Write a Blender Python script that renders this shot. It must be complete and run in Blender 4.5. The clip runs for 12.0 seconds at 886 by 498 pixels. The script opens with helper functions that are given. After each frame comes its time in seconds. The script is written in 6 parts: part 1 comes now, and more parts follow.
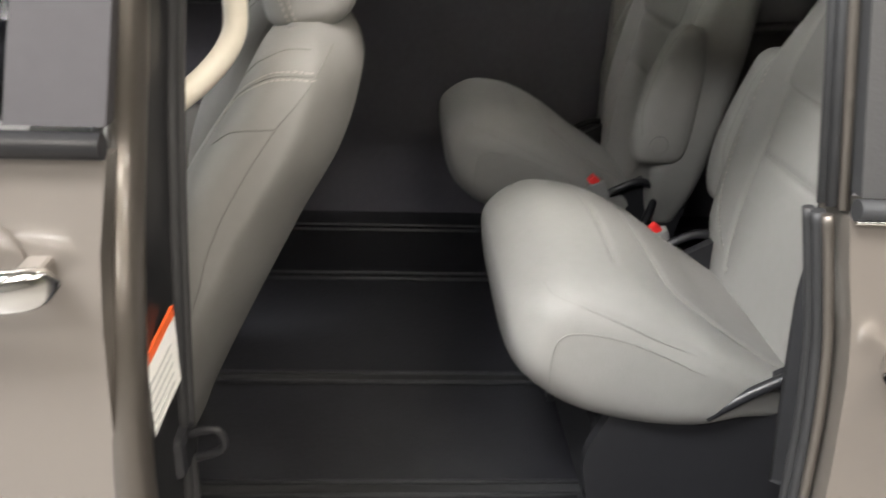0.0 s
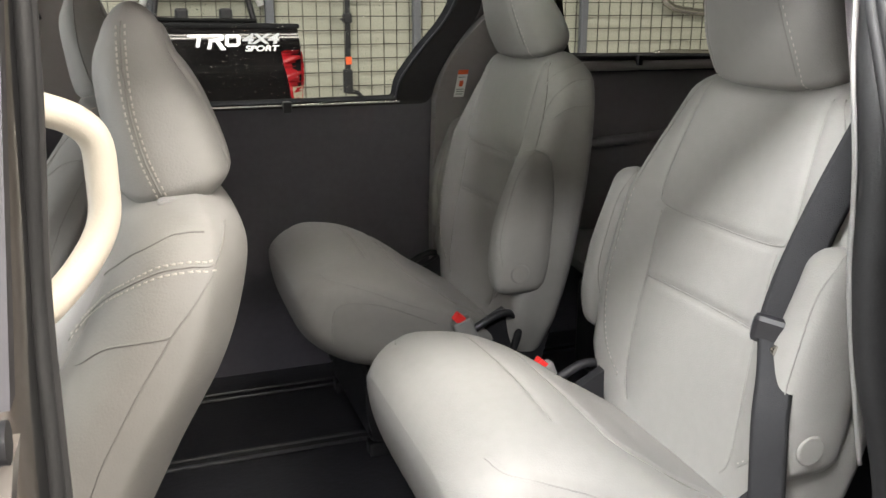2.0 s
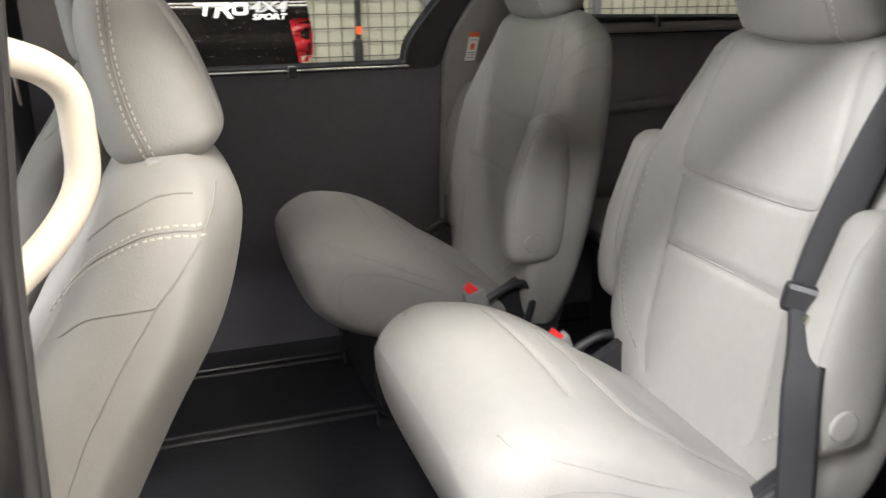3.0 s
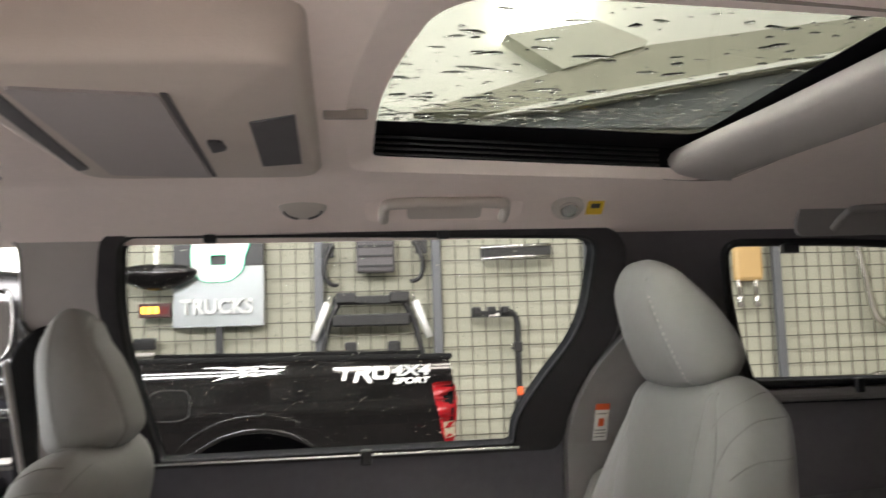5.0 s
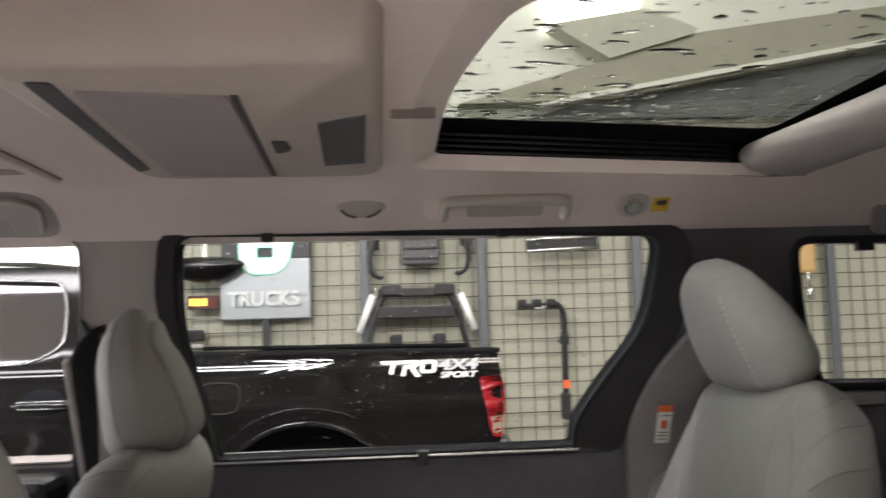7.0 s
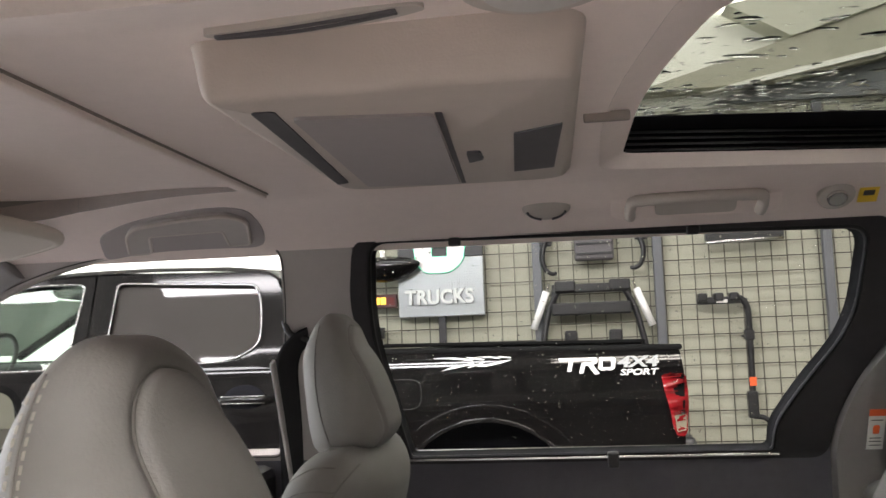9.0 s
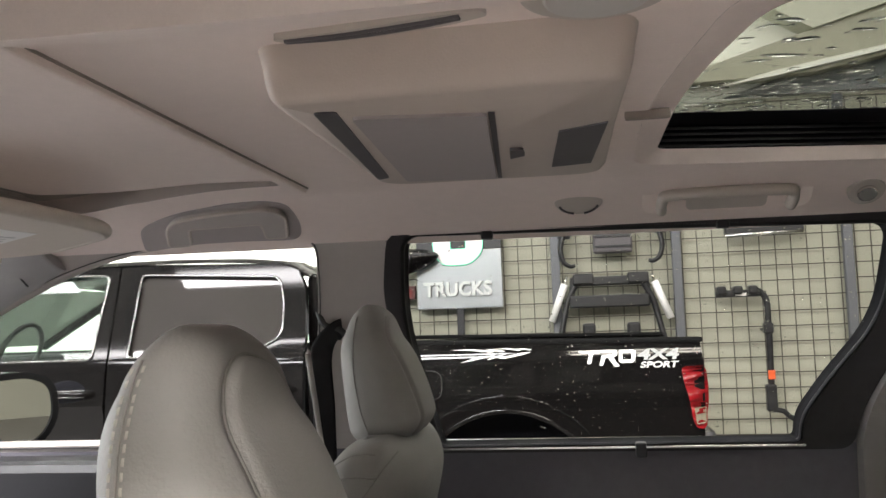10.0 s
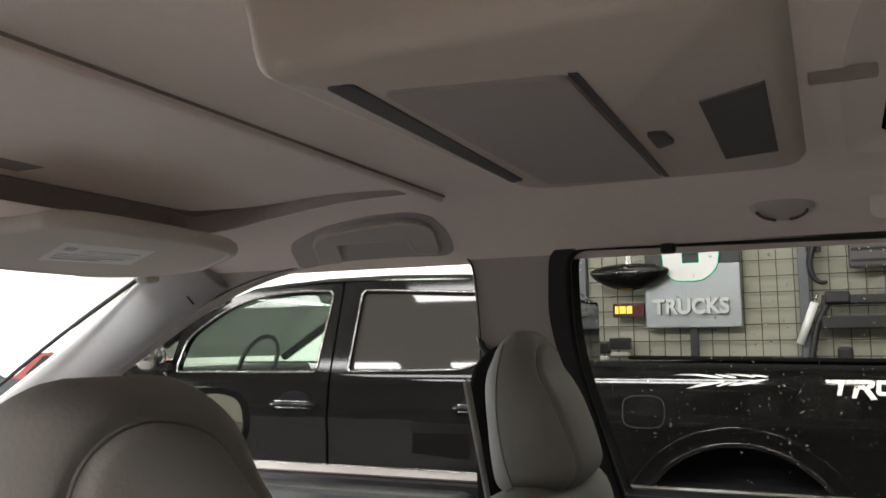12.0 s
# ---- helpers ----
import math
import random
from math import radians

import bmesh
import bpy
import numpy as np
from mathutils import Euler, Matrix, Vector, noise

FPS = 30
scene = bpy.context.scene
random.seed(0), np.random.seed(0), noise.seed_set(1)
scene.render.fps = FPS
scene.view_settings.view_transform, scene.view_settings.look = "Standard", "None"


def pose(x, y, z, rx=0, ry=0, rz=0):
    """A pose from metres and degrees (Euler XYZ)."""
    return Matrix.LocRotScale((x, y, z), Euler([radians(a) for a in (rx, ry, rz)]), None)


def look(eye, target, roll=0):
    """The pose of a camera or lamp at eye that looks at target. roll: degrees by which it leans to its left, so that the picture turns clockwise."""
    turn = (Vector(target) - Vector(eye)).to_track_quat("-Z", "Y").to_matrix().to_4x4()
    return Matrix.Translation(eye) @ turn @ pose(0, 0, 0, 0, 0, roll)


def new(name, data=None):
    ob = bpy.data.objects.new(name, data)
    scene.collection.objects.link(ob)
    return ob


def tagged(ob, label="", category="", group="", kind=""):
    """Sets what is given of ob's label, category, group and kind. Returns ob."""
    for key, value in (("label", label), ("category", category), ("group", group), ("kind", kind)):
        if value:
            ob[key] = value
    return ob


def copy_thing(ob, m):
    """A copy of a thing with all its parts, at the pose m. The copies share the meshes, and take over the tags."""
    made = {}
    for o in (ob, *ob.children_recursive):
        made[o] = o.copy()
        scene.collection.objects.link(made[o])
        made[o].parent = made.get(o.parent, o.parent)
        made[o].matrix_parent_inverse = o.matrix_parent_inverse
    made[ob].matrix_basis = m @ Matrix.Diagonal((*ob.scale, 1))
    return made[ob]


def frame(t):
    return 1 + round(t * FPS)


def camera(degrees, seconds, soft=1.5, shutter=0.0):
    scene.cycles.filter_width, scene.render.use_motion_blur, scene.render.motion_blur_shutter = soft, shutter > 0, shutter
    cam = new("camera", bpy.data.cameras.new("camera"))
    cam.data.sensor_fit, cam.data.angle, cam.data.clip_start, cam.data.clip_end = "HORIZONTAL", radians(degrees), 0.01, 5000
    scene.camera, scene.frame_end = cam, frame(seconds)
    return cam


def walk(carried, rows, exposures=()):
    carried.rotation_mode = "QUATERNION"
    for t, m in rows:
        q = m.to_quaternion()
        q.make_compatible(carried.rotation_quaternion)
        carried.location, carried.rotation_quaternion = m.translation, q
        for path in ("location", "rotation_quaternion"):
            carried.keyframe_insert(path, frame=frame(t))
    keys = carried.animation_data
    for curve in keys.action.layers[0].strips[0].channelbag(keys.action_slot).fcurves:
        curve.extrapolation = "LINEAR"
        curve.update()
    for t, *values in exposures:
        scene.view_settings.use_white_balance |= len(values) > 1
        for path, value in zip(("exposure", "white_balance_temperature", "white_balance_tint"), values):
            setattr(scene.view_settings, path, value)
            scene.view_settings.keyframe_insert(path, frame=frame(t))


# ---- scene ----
cam = camera(55.3, 12.0, shutter=0.6)
PATH = [
    (0, (0.134, 0.439, 1.453), (0.25, 2.254, 0.621), 2.3),
    (0.5, (0.156, 0.445, 1.43), (0.374, 2.303, 0.723), -0.3),
    (1, (0.124, 0.501, 1.433), (0.486, 2.355, 0.775), 0.4),
    (1.5, (0.028, 0.591, 1.443), (0.548, 2.42, 0.821), -0.4),
    (2, (-0.011, 0.646, 1.452), (0.633, 2.456, 0.896), 0.1),
    (2.5, (-0.02, 0.669, 1.443), (0.648, 2.461, 0.858), 0.1),
    (2.7, (-0.018, 0.675, 1.435), (0.648, 2.455, 0.811), 0.1),
    (4.3, (0.278, 0.996, 1.41), (0.421, 2.986, 1.272), -1.9),
    (4.5, (0.285, 1.057, 1.422), (0.469, 3.048, 1.446), -1.4),
    (5, (0.294, 1.144, 1.422), (0.535, 3.118, 1.633), -1.9),
    (5.5, (0.306, 1.182, 1.436), (0.838, 3.094, 1.678), -0.7),
    (6, (0.292, 1.184, 1.436), (0.796, 3.108, 1.653), -0.6),
    (6.5, (0.278, 1.181, 1.441), (0.639, 3.136, 1.662), -0.8),
    (7, (0.268, 1.176, 1.439), (0.411, 3.162, 1.631), -1.7),
    (7.5, (0.251, 1.172, 1.445), (0.247, 3.163, 1.637), -2.1),
    (9.5, (0.233, 1.162, 1.45), (-0.046, 3.134, 1.642), -2.1),
    (10, (0.214, 1.135, 1.45), (-0.075, 3.106, 1.627), -1.9),
    (10.5, (0.219, 1.177, 1.448), (-0.213, 3.123, 1.612), -1.4),
    (11, (0.267, 1.301, 1.466), (-0.392, 3.174, 1.706), -0.7),
    (11.5, (0.288, 1.349, 1.471), (-0.525, 3.157, 1.733), -1.0),
    (12, (0.285, 1.354, 1.468), (-0.541, 3.162, 1.691), -0.6),
]
EXPOSURES = [(0.0, -0.62, 6500, 7), (0.5, -0.8, 6500, 7), (1.0, -0.46, 6450, 6), (1.5, -0.10, 6500, 7), (2.5, 0.0, 6500, 8), (4.5, 0.48, 6500, 9), (5.5, 0.26, 6420, 12),
             (7.0, 0.06, 6400, 13), (7.5, -0.06, 6400, 13), (9.5, 0.04, 6450, 11), (10.5, -0.12, 6500, 9), (11.2, -0.5, 6520, 8), (12.0, -0.68, 6520, 8)]
walk(cam, [(t, look(eye, target, roll)) for t, eye, target, roll in PATH], EXPOSURES)

# ---------------------------------------------------------------- light
world = bpy.data.worlds.new("sky")
scene.world = world
world.use_nodes = True
wn = world.node_tree
sky = wn.nodes.new("ShaderNodeTexSky")
sky.sky_type, sky.sun_disc = "NISHITA", False
sky.sun_elevation, sky.sun_rotation = radians(35), radians(90)
wn.links.new(sky.outputs[0], wn.nodes["Background"].inputs[0])
wn.nodes["Background"].inputs[1].default_value = 0.15


def area_lamp(name, at, size, watts, colour, aim=None):
    la = bpy.data.lights.new(name, "AREA")
    la.shape, la.size, la.size_y, la.energy, la.color = "RECTANGLE", size[0], size[1], watts, colour
    ob = new(name, la)
    ob.matrix_world = look(at, aim if aim else (at[0], at[1] + 0.001, at[2] - 1))
    return ob


# fluorescent ceiling fittings of the workshop
WARM = (1.0, 0.955, 0.965)
COOL = (0.985, 0.97, 0.985)
CREAM = (1.0, 0.915, 0.83)
for lx, watts, tone in ((-4.8, 165, COOL), (-1.9, 950, COOL), (1.4, 330, CREAM), (5.6, 450, CREAM)):
    area_lamp("ceiling_tube_light", (lx, -0.55, 4.5), (2.4, 1.0), watts, tone)
for lx, watts, tone in ((-4.8, 215, COOL), (-1.9, 520, COOL), (1.4, 285, CREAM), (5.6, 175, CREAM)):
    area_lamp("ceiling_tube_light", (lx, -2.9, 4.5), (2.4, 1.0), watts, tone)
for lx in (-5.7, -3.1, -0.5, 2.1, 4.7):
    area_lamp("ceiling_tube_light", (lx, 2.55, 4.5), (1.4, 0.22), 29, WARM)
for lx, watts in ((-0.6, 76), (2.4, 54), (5.4, 38)):
    area_lamp("ceiling_tube_light", (lx, 6.1, 4.6), (2.4, 0.45), watts, WARM, aim=(lx, 8.0, 4.1))
for lx, ly, watts in ((-4.4, 3.7, 70), (-2.5, 3.9, 70), (-6.3, 3.7, 40), (-5.2, 1.2, 17), (-3.2, 1.2, 17), (0.7, 4.6, 15), (-0.9, 4.6, 15)):
    area_lamp("ceiling_tube_light", (lx, ly, 4.6), (1.3, 0.12), watts, WARM)
# added fill lamps, turned to the far wall to whiten the next bay
for lx in (-5.0, -9.5):
    area_lamp("bay_tube_light", (lx, 11.5, 4.6), (3.0, 0.6), 700, (0.97, 1.0, 0.99), aim=(lx, 14.0, 2.2))
# bright neighbouring bay and gate ahead of the vehicles: unseen lamp added as fill
area_lamp("bay_daylight", (-8.2, 3.4, 1.6), (4.6, 2.6), 430, (0.98, 0.99, 1.0), aim=(-1.0, 2.3, 1.5))


# ---------------------------------------------------------------- materials
def material(name, colour, rough=0.5, metal=0.0, grain=0.0, scale=40.0, bump=0.0, bump_scale=200.0, coat=0.0, spec=0.5, wear=0.0, per_object=0.0, emit=None, power=0.0, trans=0.0, ior=1.45, alpha=1.0):
    m = bpy.data.materials.new(name)
    m.use_nodes = True
    nt = m.node_tree
    b = nt.nodes["Principled BSDF"]
    b.inputs["Roughness"].default_value, b.inputs["Metallic"].default_value = rough, metal
    b.inputs["Coat Weight"].default_value, b.inputs["Coat Roughness"].default_value = coat, 0.05
    b.inputs["Specular IOR Level"].default_value = spec
    b.inputs["Transmission Weight"].default_value, b.inputs["IOR"].default_value, b.inputs["Alpha"].default_value = trans, ior, alpha
    b.inputs["Base Color"].default_value = (*colour, 1)
    if emit:
        b.inputs["Emission Color"].default_value, b.inputs["Emission Strength"].default_value = (*emit, 1), power
    if grain or wear or bump or per_object:
        co = nt.nodes.new("ShaderNodeTexCoord")
    if grain or wear or per_object:
        fine, broad = nt.nodes.new("ShaderNodeTexNoise"), nt.nodes.new("ShaderNodeTexNoise")
        for n, sc in ((fine, scale), (broad, scale / 9)):
            n.inputs["Scale"].default_value, n.inputs["Detail"].default_value = sc, 5
            nt.links.new(co.outputs["Object"], n.inputs["Vector"])
        mix = nt.nodes.new("ShaderNodeMath")
        mix.operation = "MULTIPLY_ADD"
        mix.inputs[1].default_value, mix.inputs[2].default_value = 2 * grain, 1 - grain
        nt.links.new(fine.outputs[0], mix.inputs[0])
        mix2 = nt.nodes.new("ShaderNodeMath")
        mix2.operation = "MULTIPLY_ADD"
        mix2.inputs[1].default_value, mix2.inputs[2].default_value = 2 * wear, 1 - wear
        nt.links.new(broad.outputs[0], mix2.inputs[0])
        mul = nt.nodes.new("ShaderNodeMath")
        mul.operation = "MULTIPLY"
        nt.links.new(mix.outputs[0], mul.inputs[0])
        nt.links.new(mix2.outputs[0], mul.inputs[1])
        last = mul.outputs[0]
        if per_object:
            info, ma = nt.nodes.new("ShaderNodeObjectInfo"), nt.nodes.new("ShaderNodeMath")
            ma.operation = "MULTIPLY_ADD"
            ma.inputs[1].default_value, ma.inputs[2].default_value = 2 * per_object, 1 - per_object
            nt.links.new(info.outputs["Random"], ma.inputs[0])
            m3 = nt.nodes.new("ShaderNodeMath")
            m3.operation = "MULTIPLY"
            nt.links.new(ma.outputs[0], m3.inputs[0])
            nt.links.new(last, m3.inputs[1])
            last = m3.outputs[0]
        vm = nt.nodes.new("ShaderNodeVectorMath")
        vm.operation = "SCALE"
        vm.inputs[0].default_value = colour
        nt.links.new(last, vm.inputs["Scale"])
        nt.links.new(vm.outputs[0], b.inputs["Base Color"])
        ra = nt.nodes.new("ShaderNodeMath")
        ra.operation = "MULTIPLY_ADD"
        ra.inputs[1].default_value, ra.inputs[2].default_value = 0.25 * rough, rough * 0.87
        nt.links.new(broad.outputs[0], ra.inputs[0])
        nt.links.new(ra.outputs[0], b.inputs["Roughness"])
    if bump:
        bn, bp = nt.nodes.new("ShaderNodeTexNoise"), nt.nodes.new("ShaderNodeBump")
        bn.inputs["Scale"].default_value, bn.inputs["Detail"].default_value = bump_scale, 4
        bp.inputs["Strength"].default_value, bp.inputs["Distance"].default_value = bump, 0.002
        nt.links.new(co.outputs["Object"], bn.inputs["Vector"])
        nt.links.new(bn.outputs[0], bp.inputs["Height"])
        nt.links.new(bp.outputs[0], b.inputs["Normal"])
    return m


M = {}
M["leather"] = material("pale grey leather", (0.232, 0.224, 0.213), 0.56, grain=0.05, scale=60, bump=0.25, bump_scale=420, wear=0.05, spec=0.3)
M["seam"] = material("grey leather seam", (0.20, 0.192, 0.180), 0.7, grain=0.1, scale=200)
M["slotdark"] = material("dark joint", (0.28, 0.24, 0.215), 0.8, grain=0.1, scale=60, spec=0.2)
M["frameblack"] = material("matt black frame film", (0.042, 0.039, 0.041), 0.65, spec=0.2, grain=0.1, scale=60, wear=0.06)
# body paint darkened: the shade in the door jamb is in this colour
M["jamb"] = material("grey beige body paint darkened for jamb shade", (0.11, 0.097, 0.085), 0.36, metal=0.6, grain=0.06, scale=900, coat=0.3, wear=0.05)
M["matt"] = material("matt black lining", (0.006, 0.006, 0.008), 0.9, grain=0.2, scale=60, spec=0.15)
M["olive"] = material("olive drab sheet metal", (0.36, 0.355, 0.275), 0.7, grain=0.06, scale=8, wear=0.12)
M["hopper"] = material("pale olive sheet metal", (0.50, 0.50, 0.41), 0.7, grain=0.05, scale=8, wear=0.1)
M["shutter"] = material("grey shutter sheet", (0.13, 0.14, 0.14), 0.6, grain=0.1, scale=12, wear=0.2)
M["raillip"] = material("worn dark metal", (0.11, 0.112, 0.118), 0.32, metal=0.9, grain=0.2, scale=40)
M["stitch"] = material("cream thread", (0.40, 0.375, 0.33), 0.8, grain=0.1, scale=300)
M["floor"] = material("black vinyl flooring", (0.020, 0.020, 0.023), 0.32, spec=0.5, grain=0.25, scale=25, bump=0.3, bump_scale=90, wear=0.3)
M["darktrim"] = material("charcoal moulded plastic", (0.096, 0.091, 0.105), 0.6, grain=0.15, scale=60, bump=0.35, bump_scale=500, wear=0.12)
M["greytrim"] = material("grey moulded plastic", (0.23, 0.225, 0.22), 0.55, grain=0.06, scale=60, bump=0.3, bump_scale=500, wear=0.05)
M["headliner"] = material("woven grey headliner cloth", (0.83, 0.722, 0.672), 0.95, grain=0.05, scale=500, bump=0.14, bump_scale=1500, wear=0.04, spec=0.15)
M["beige"] = material("cream moulded plastic", (0.62, 0.57, 0.48), 0.45, grain=0.03, scale=60, bump=0.15, bump_scale=400)
M["rubber"] = material("black rubber seal", (0.02, 0.02, 0.021), 0.6, grain=0.2, scale=80, bump=0.2, bump_scale=300)
M["black"] = material("satin black plastic", (0.017, 0.017, 0.019), 0.38, grain=0.15, scale=60)
M["vanpaint"] = material("grey beige metallic paint", (0.200, 0.178, 0.158), 0.30, metal=0.5, grain=0.015, scale=900, coat=0.7, wear=0.02)
M["truckpaint"] = material("black car paint", (0.005, 0.0045, 0.0045), 0.06, grain=0.2, scale=30, coat=0.3, spec=0.3, wear=0.15)
M["tyre"] = material("dull black tyre", (0.010, 0.010, 0.010), 0.9, grain=0.2, scale=40, spec=0.1)
M["dimchrome"] = material("dull chrome trim", (0.42, 0.42, 0.41), 0.18, metal=1.0, grain=0.05, scale=20)
M["chrome"] = material("polished chrome", (0.70, 0.69, 0.67), 0.13, metal=1.0, grain=0.03, scale=20)
M["steel"] = material("brushed stainless tube", (0.62, 0.60, 0.55), 0.22, metal=1.0, grain=0.08, scale=60)
M["glass"] = material("clear window glass", (0.97, 0.98, 0.97), 0.0, trans=1.0, ior=1.05)
M["solarglass"] = material("lightly tinted solar glass", (0.85, 0.86, 0.83), 0.0, trans=1.0, ior=1.05)
M["darkglass"] = material("dark privacy glass", (0.030, 0.027, 0.025), 0.03, spec=0.8)
M["carglass"] = material("green tinted car glass", (0.45, 0.57, 0.50), 0.0, trans=1.0, ior=1.5)
M["tint"] = material("tinted window glass", (0.20, 0.21, 0.21), 0.02, trans=1.0, ior=1.15)
M["roofglass"] = material("smoked roof glass", (0.36, 0.375, 0.34), 0.0, trans=1.0, ior=1.05)
M["wallpaint"] = material("pale olive cream wall paint", (0.385, 0.382, 0.305), 0.7, grain=0.05, scale=6, wear=0.12, bump=0.2, bump_scale=60)
M["ceilpaint"] = material("cream ceiling paint", (0.42, 0.41, 0.385), 0.8, grain=0.04, scale=4, wear=0.08)
M["concrete"] = material("sealed workshop concrete", (0.19, 0.18, 0.17), 0.35, grain=0.15, scale=8, wear=0.25, bump=0.15, bump_scale=40)
M["wire"] = material("dark galvanised wire", (0.07, 0.063, 0.052), 0.5, metal=0.6, grain=0.2, scale=40)
M["post"] = material("grey painted steel post", (0.115, 0.12, 0.13), 0.5, metal=0.3, grain=0.1, scale=40, wear=0.15)
M["white"] = material("white paint", (0.78, 0.78, 0.76), 0.4, grain=0.04, scale=40)
M["red"] = material("red lamp plastic", (0.20, 0.007, 0.010), 0.22, coat=0.15, spec=0.3, grain=0.1, scale=60)
M["palelens"] = material("clear olive grey lens", (0.26, 0.23, 0.17), 0.15, coat=1.0, grain=0.1, scale=60)
M["redtab"] = material("red button plastic", (0.75, 0.03, 0.03), 0.4, grain=0.05, scale=80)
M["belt"] = material("dark grey woven belt", (0.017, 0.017, 0.019), 0.75, grain=0.15, scale=300, bump=0.6, bump_scale=700)
M["paper"] = material("white label paper", (0.8, 0.79, 0.76), 0.6, grain=0.03, scale=40)
M["yellow"] = material("yellow label", (0.75, 0.5, 0.04), 0.5, grain=0.05, scale=60)
M["orange"] = material("orange label", (0.75, 0.12, 0.03), 0.5, grain=0.05, scale=60)
M["darkpillar"] = material("charcoal pillar plastic", (0.138, 0.124, 0.131), 0.6, grain=0.1, scale=60, bump=0.3, bump_scale=500, wear=0.08)
M["lip"] = material("pale grey moulded edge", (0.52, 0.50, 0.47), 0.5, grain=0.04, scale=50)
M["alu"] = material("bright metal strip", (0.7, 0.7, 0.7), 0.25, metal=1.0, grain=0.05, scale=60)
M["water"] = material("clear water", (1, 1, 1), 0.0, trans=1.0, ior=1.33)
M["south"] = material("pale painted workshop wall", (0.30, 0.29, 0.27), 0.7, grain=0.15, scale=3, wear=0.2)
M["uppertrim"] = material("warm grey upper trim", (0.42, 0.385, 0.36), 0.6, grain=0.05, scale=60, bump=0.25, bump_scale=450, wear=0.04)
M["pillar"] = material("pale grey pillar plastic", (0.34, 0.335, 0.325), 0.5, grain=0.05, scale=60, bump=0.2, bump_scale=400)
M["pillargrey"] = material("mid grey pillar plastic", (0.24, 0.222, 0.215), 0.6, grain=0.06, scale=60, bump=0.25, bump_scale=400)
M["seal"] = material("dark grey rubber seal", (0.045, 0.044, 0.045), 0.5, grain=0.15, scale=80)
M["faint"] = material("faded grey ink", (0.45, 0.45, 0.44), 0.6)
M["tan"] = material("tan plastic packet", (0.45, 0.30, 0.13), 0.35, grain=0.1, scale=20)
M["silver"] = material("silver grey marking", (0.45, 0.46, 0.46), 0.35, grain=0.05, scale=60)
M["greybuckle"] = material("mid grey plastic", (0.22, 0.215, 0.21), 0.5, grain=0.06, scale=60)
M["darkred"] = material("dark maroon case", (0.05, 0.012, 0.01), 0.4)
M["mirror"] = material("mirror", (0.9, 0.9, 0.9), 0.01, metal=1.0)
M["brightpaint"] = material("white painted upper wall", (0.80, 0.80, 0.72), 0.8, grain=0.03, scale=5, wear=0.06)
# emission stands in for the overexposed daylight beyond the gate
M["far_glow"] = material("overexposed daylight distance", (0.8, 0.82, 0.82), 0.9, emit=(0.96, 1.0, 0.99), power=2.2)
M["redpaint"] = material("red car paint", (0.5, 0.02, 0.02), 0.2, coat=1.0, grain=0.1, scale=20)
M["glow"] = material("lit diffuser", (0.9, 0.9, 0.86), 0.6, emit=(1.0, 0.98, 0.9), power=8.0)
M["blackplastic"] = material("dull black plastic", (0.012, 0.012, 0.012), 0.55, grain=0.2, scale=40)
M["console"] = material("smooth grey plastic", (0.29, 0.268, 0.256), 0.55, grain=0.04, scale=60, bump=0.15, bump_scale=500, wear=0.04)
M["fitting"] = material("warm grey fitting plastic", (0.50, 0.45, 0.405), 0.55, grain=0.04, scale=60, bump=0.15, bump_scale=500, wear=0.04)
M["ink"] = material("dark printing ink", (0.05, 0.05, 0.05), 0.6)


# ---------------------------------------------------------------- builders
def mesh_object(name, me, mat, parent=None, label="", at=None):
    ob = new(name, me)
    if mat is not None and not me.materials:
        me.materials.append(mat)
    if parent is not None:
        ob.parent = parent
    if at is not None:
        ob.location = at
    if label:
        ob["label"] = label
    return ob


def part(name, bm, mat, parent=None, label="", at=None, smooth=False):
    """Links a bmesh as one mesh object."""
    me = bpy.data.meshes.new(name)
    if smooth:
        for f in bm.faces:
            f.smooth = True
    bm.to_mesh(me)
    bm.free()
    return mesh_object(name, me, mat, parent, label, at)


def thing(name, at, label, category, group="", turn=0.0):
    ob = new(name)
    ob.location, ob.rotation_euler = at, (0, 0, radians(turn))
    return tagged(ob, label, category, group)


def raw(name, verts, faces, mat, parent=None, label="", smooth=True, at=None):
    me = bpy.data.meshes.new(name)
    me.from_pydata([tuple(map(float, v)) for v in verts], [], [tuple(map(int, f)) for f in faces])
    me.update()
    if smooth:
        me.polygons.foreach_set("use_smooth", [True] * len(me.polygons))
    return mesh_object(name, me, mat, parent, label, at)


def box(bm, lo, hi, bevel=0.0, turn=None, seg=2):
    """A box between two corners, with rounded edges, turned about its middle."""
    c, s = (Vector(lo) + Vector(hi)) / 2, Vector(hi) - Vector(lo)
    made = bmesh.ops.create_cube(bm, size=1.0)["verts"]
    bmesh.ops.scale(bm, vec=s, verts=made)
    if bevel:
        es = {e for v in made for e in v.link_edges}
        made = list({v for f in bmesh.ops.bevel(bm, geom=list(es), offset=bevel, segments=seg, profile=0.5, affect="EDGES")["faces"] for v in f.verts} | {v for v in made if v.is_valid})
    if turn is not None:
        bmesh.ops.transform(bm, matrix=turn, verts=made)
    bmesh.ops.translate(bm, vec=c, verts=made)
    return made


def box_part(name, lo, hi, mat, parent=None, bevel=0.004, label="", turn=None, seg=2):
    bm = bmesh.new()
    box(bm, lo, hi, bevel, turn, seg)
    return part(name, bm, mat, parent, label, smooth=False)


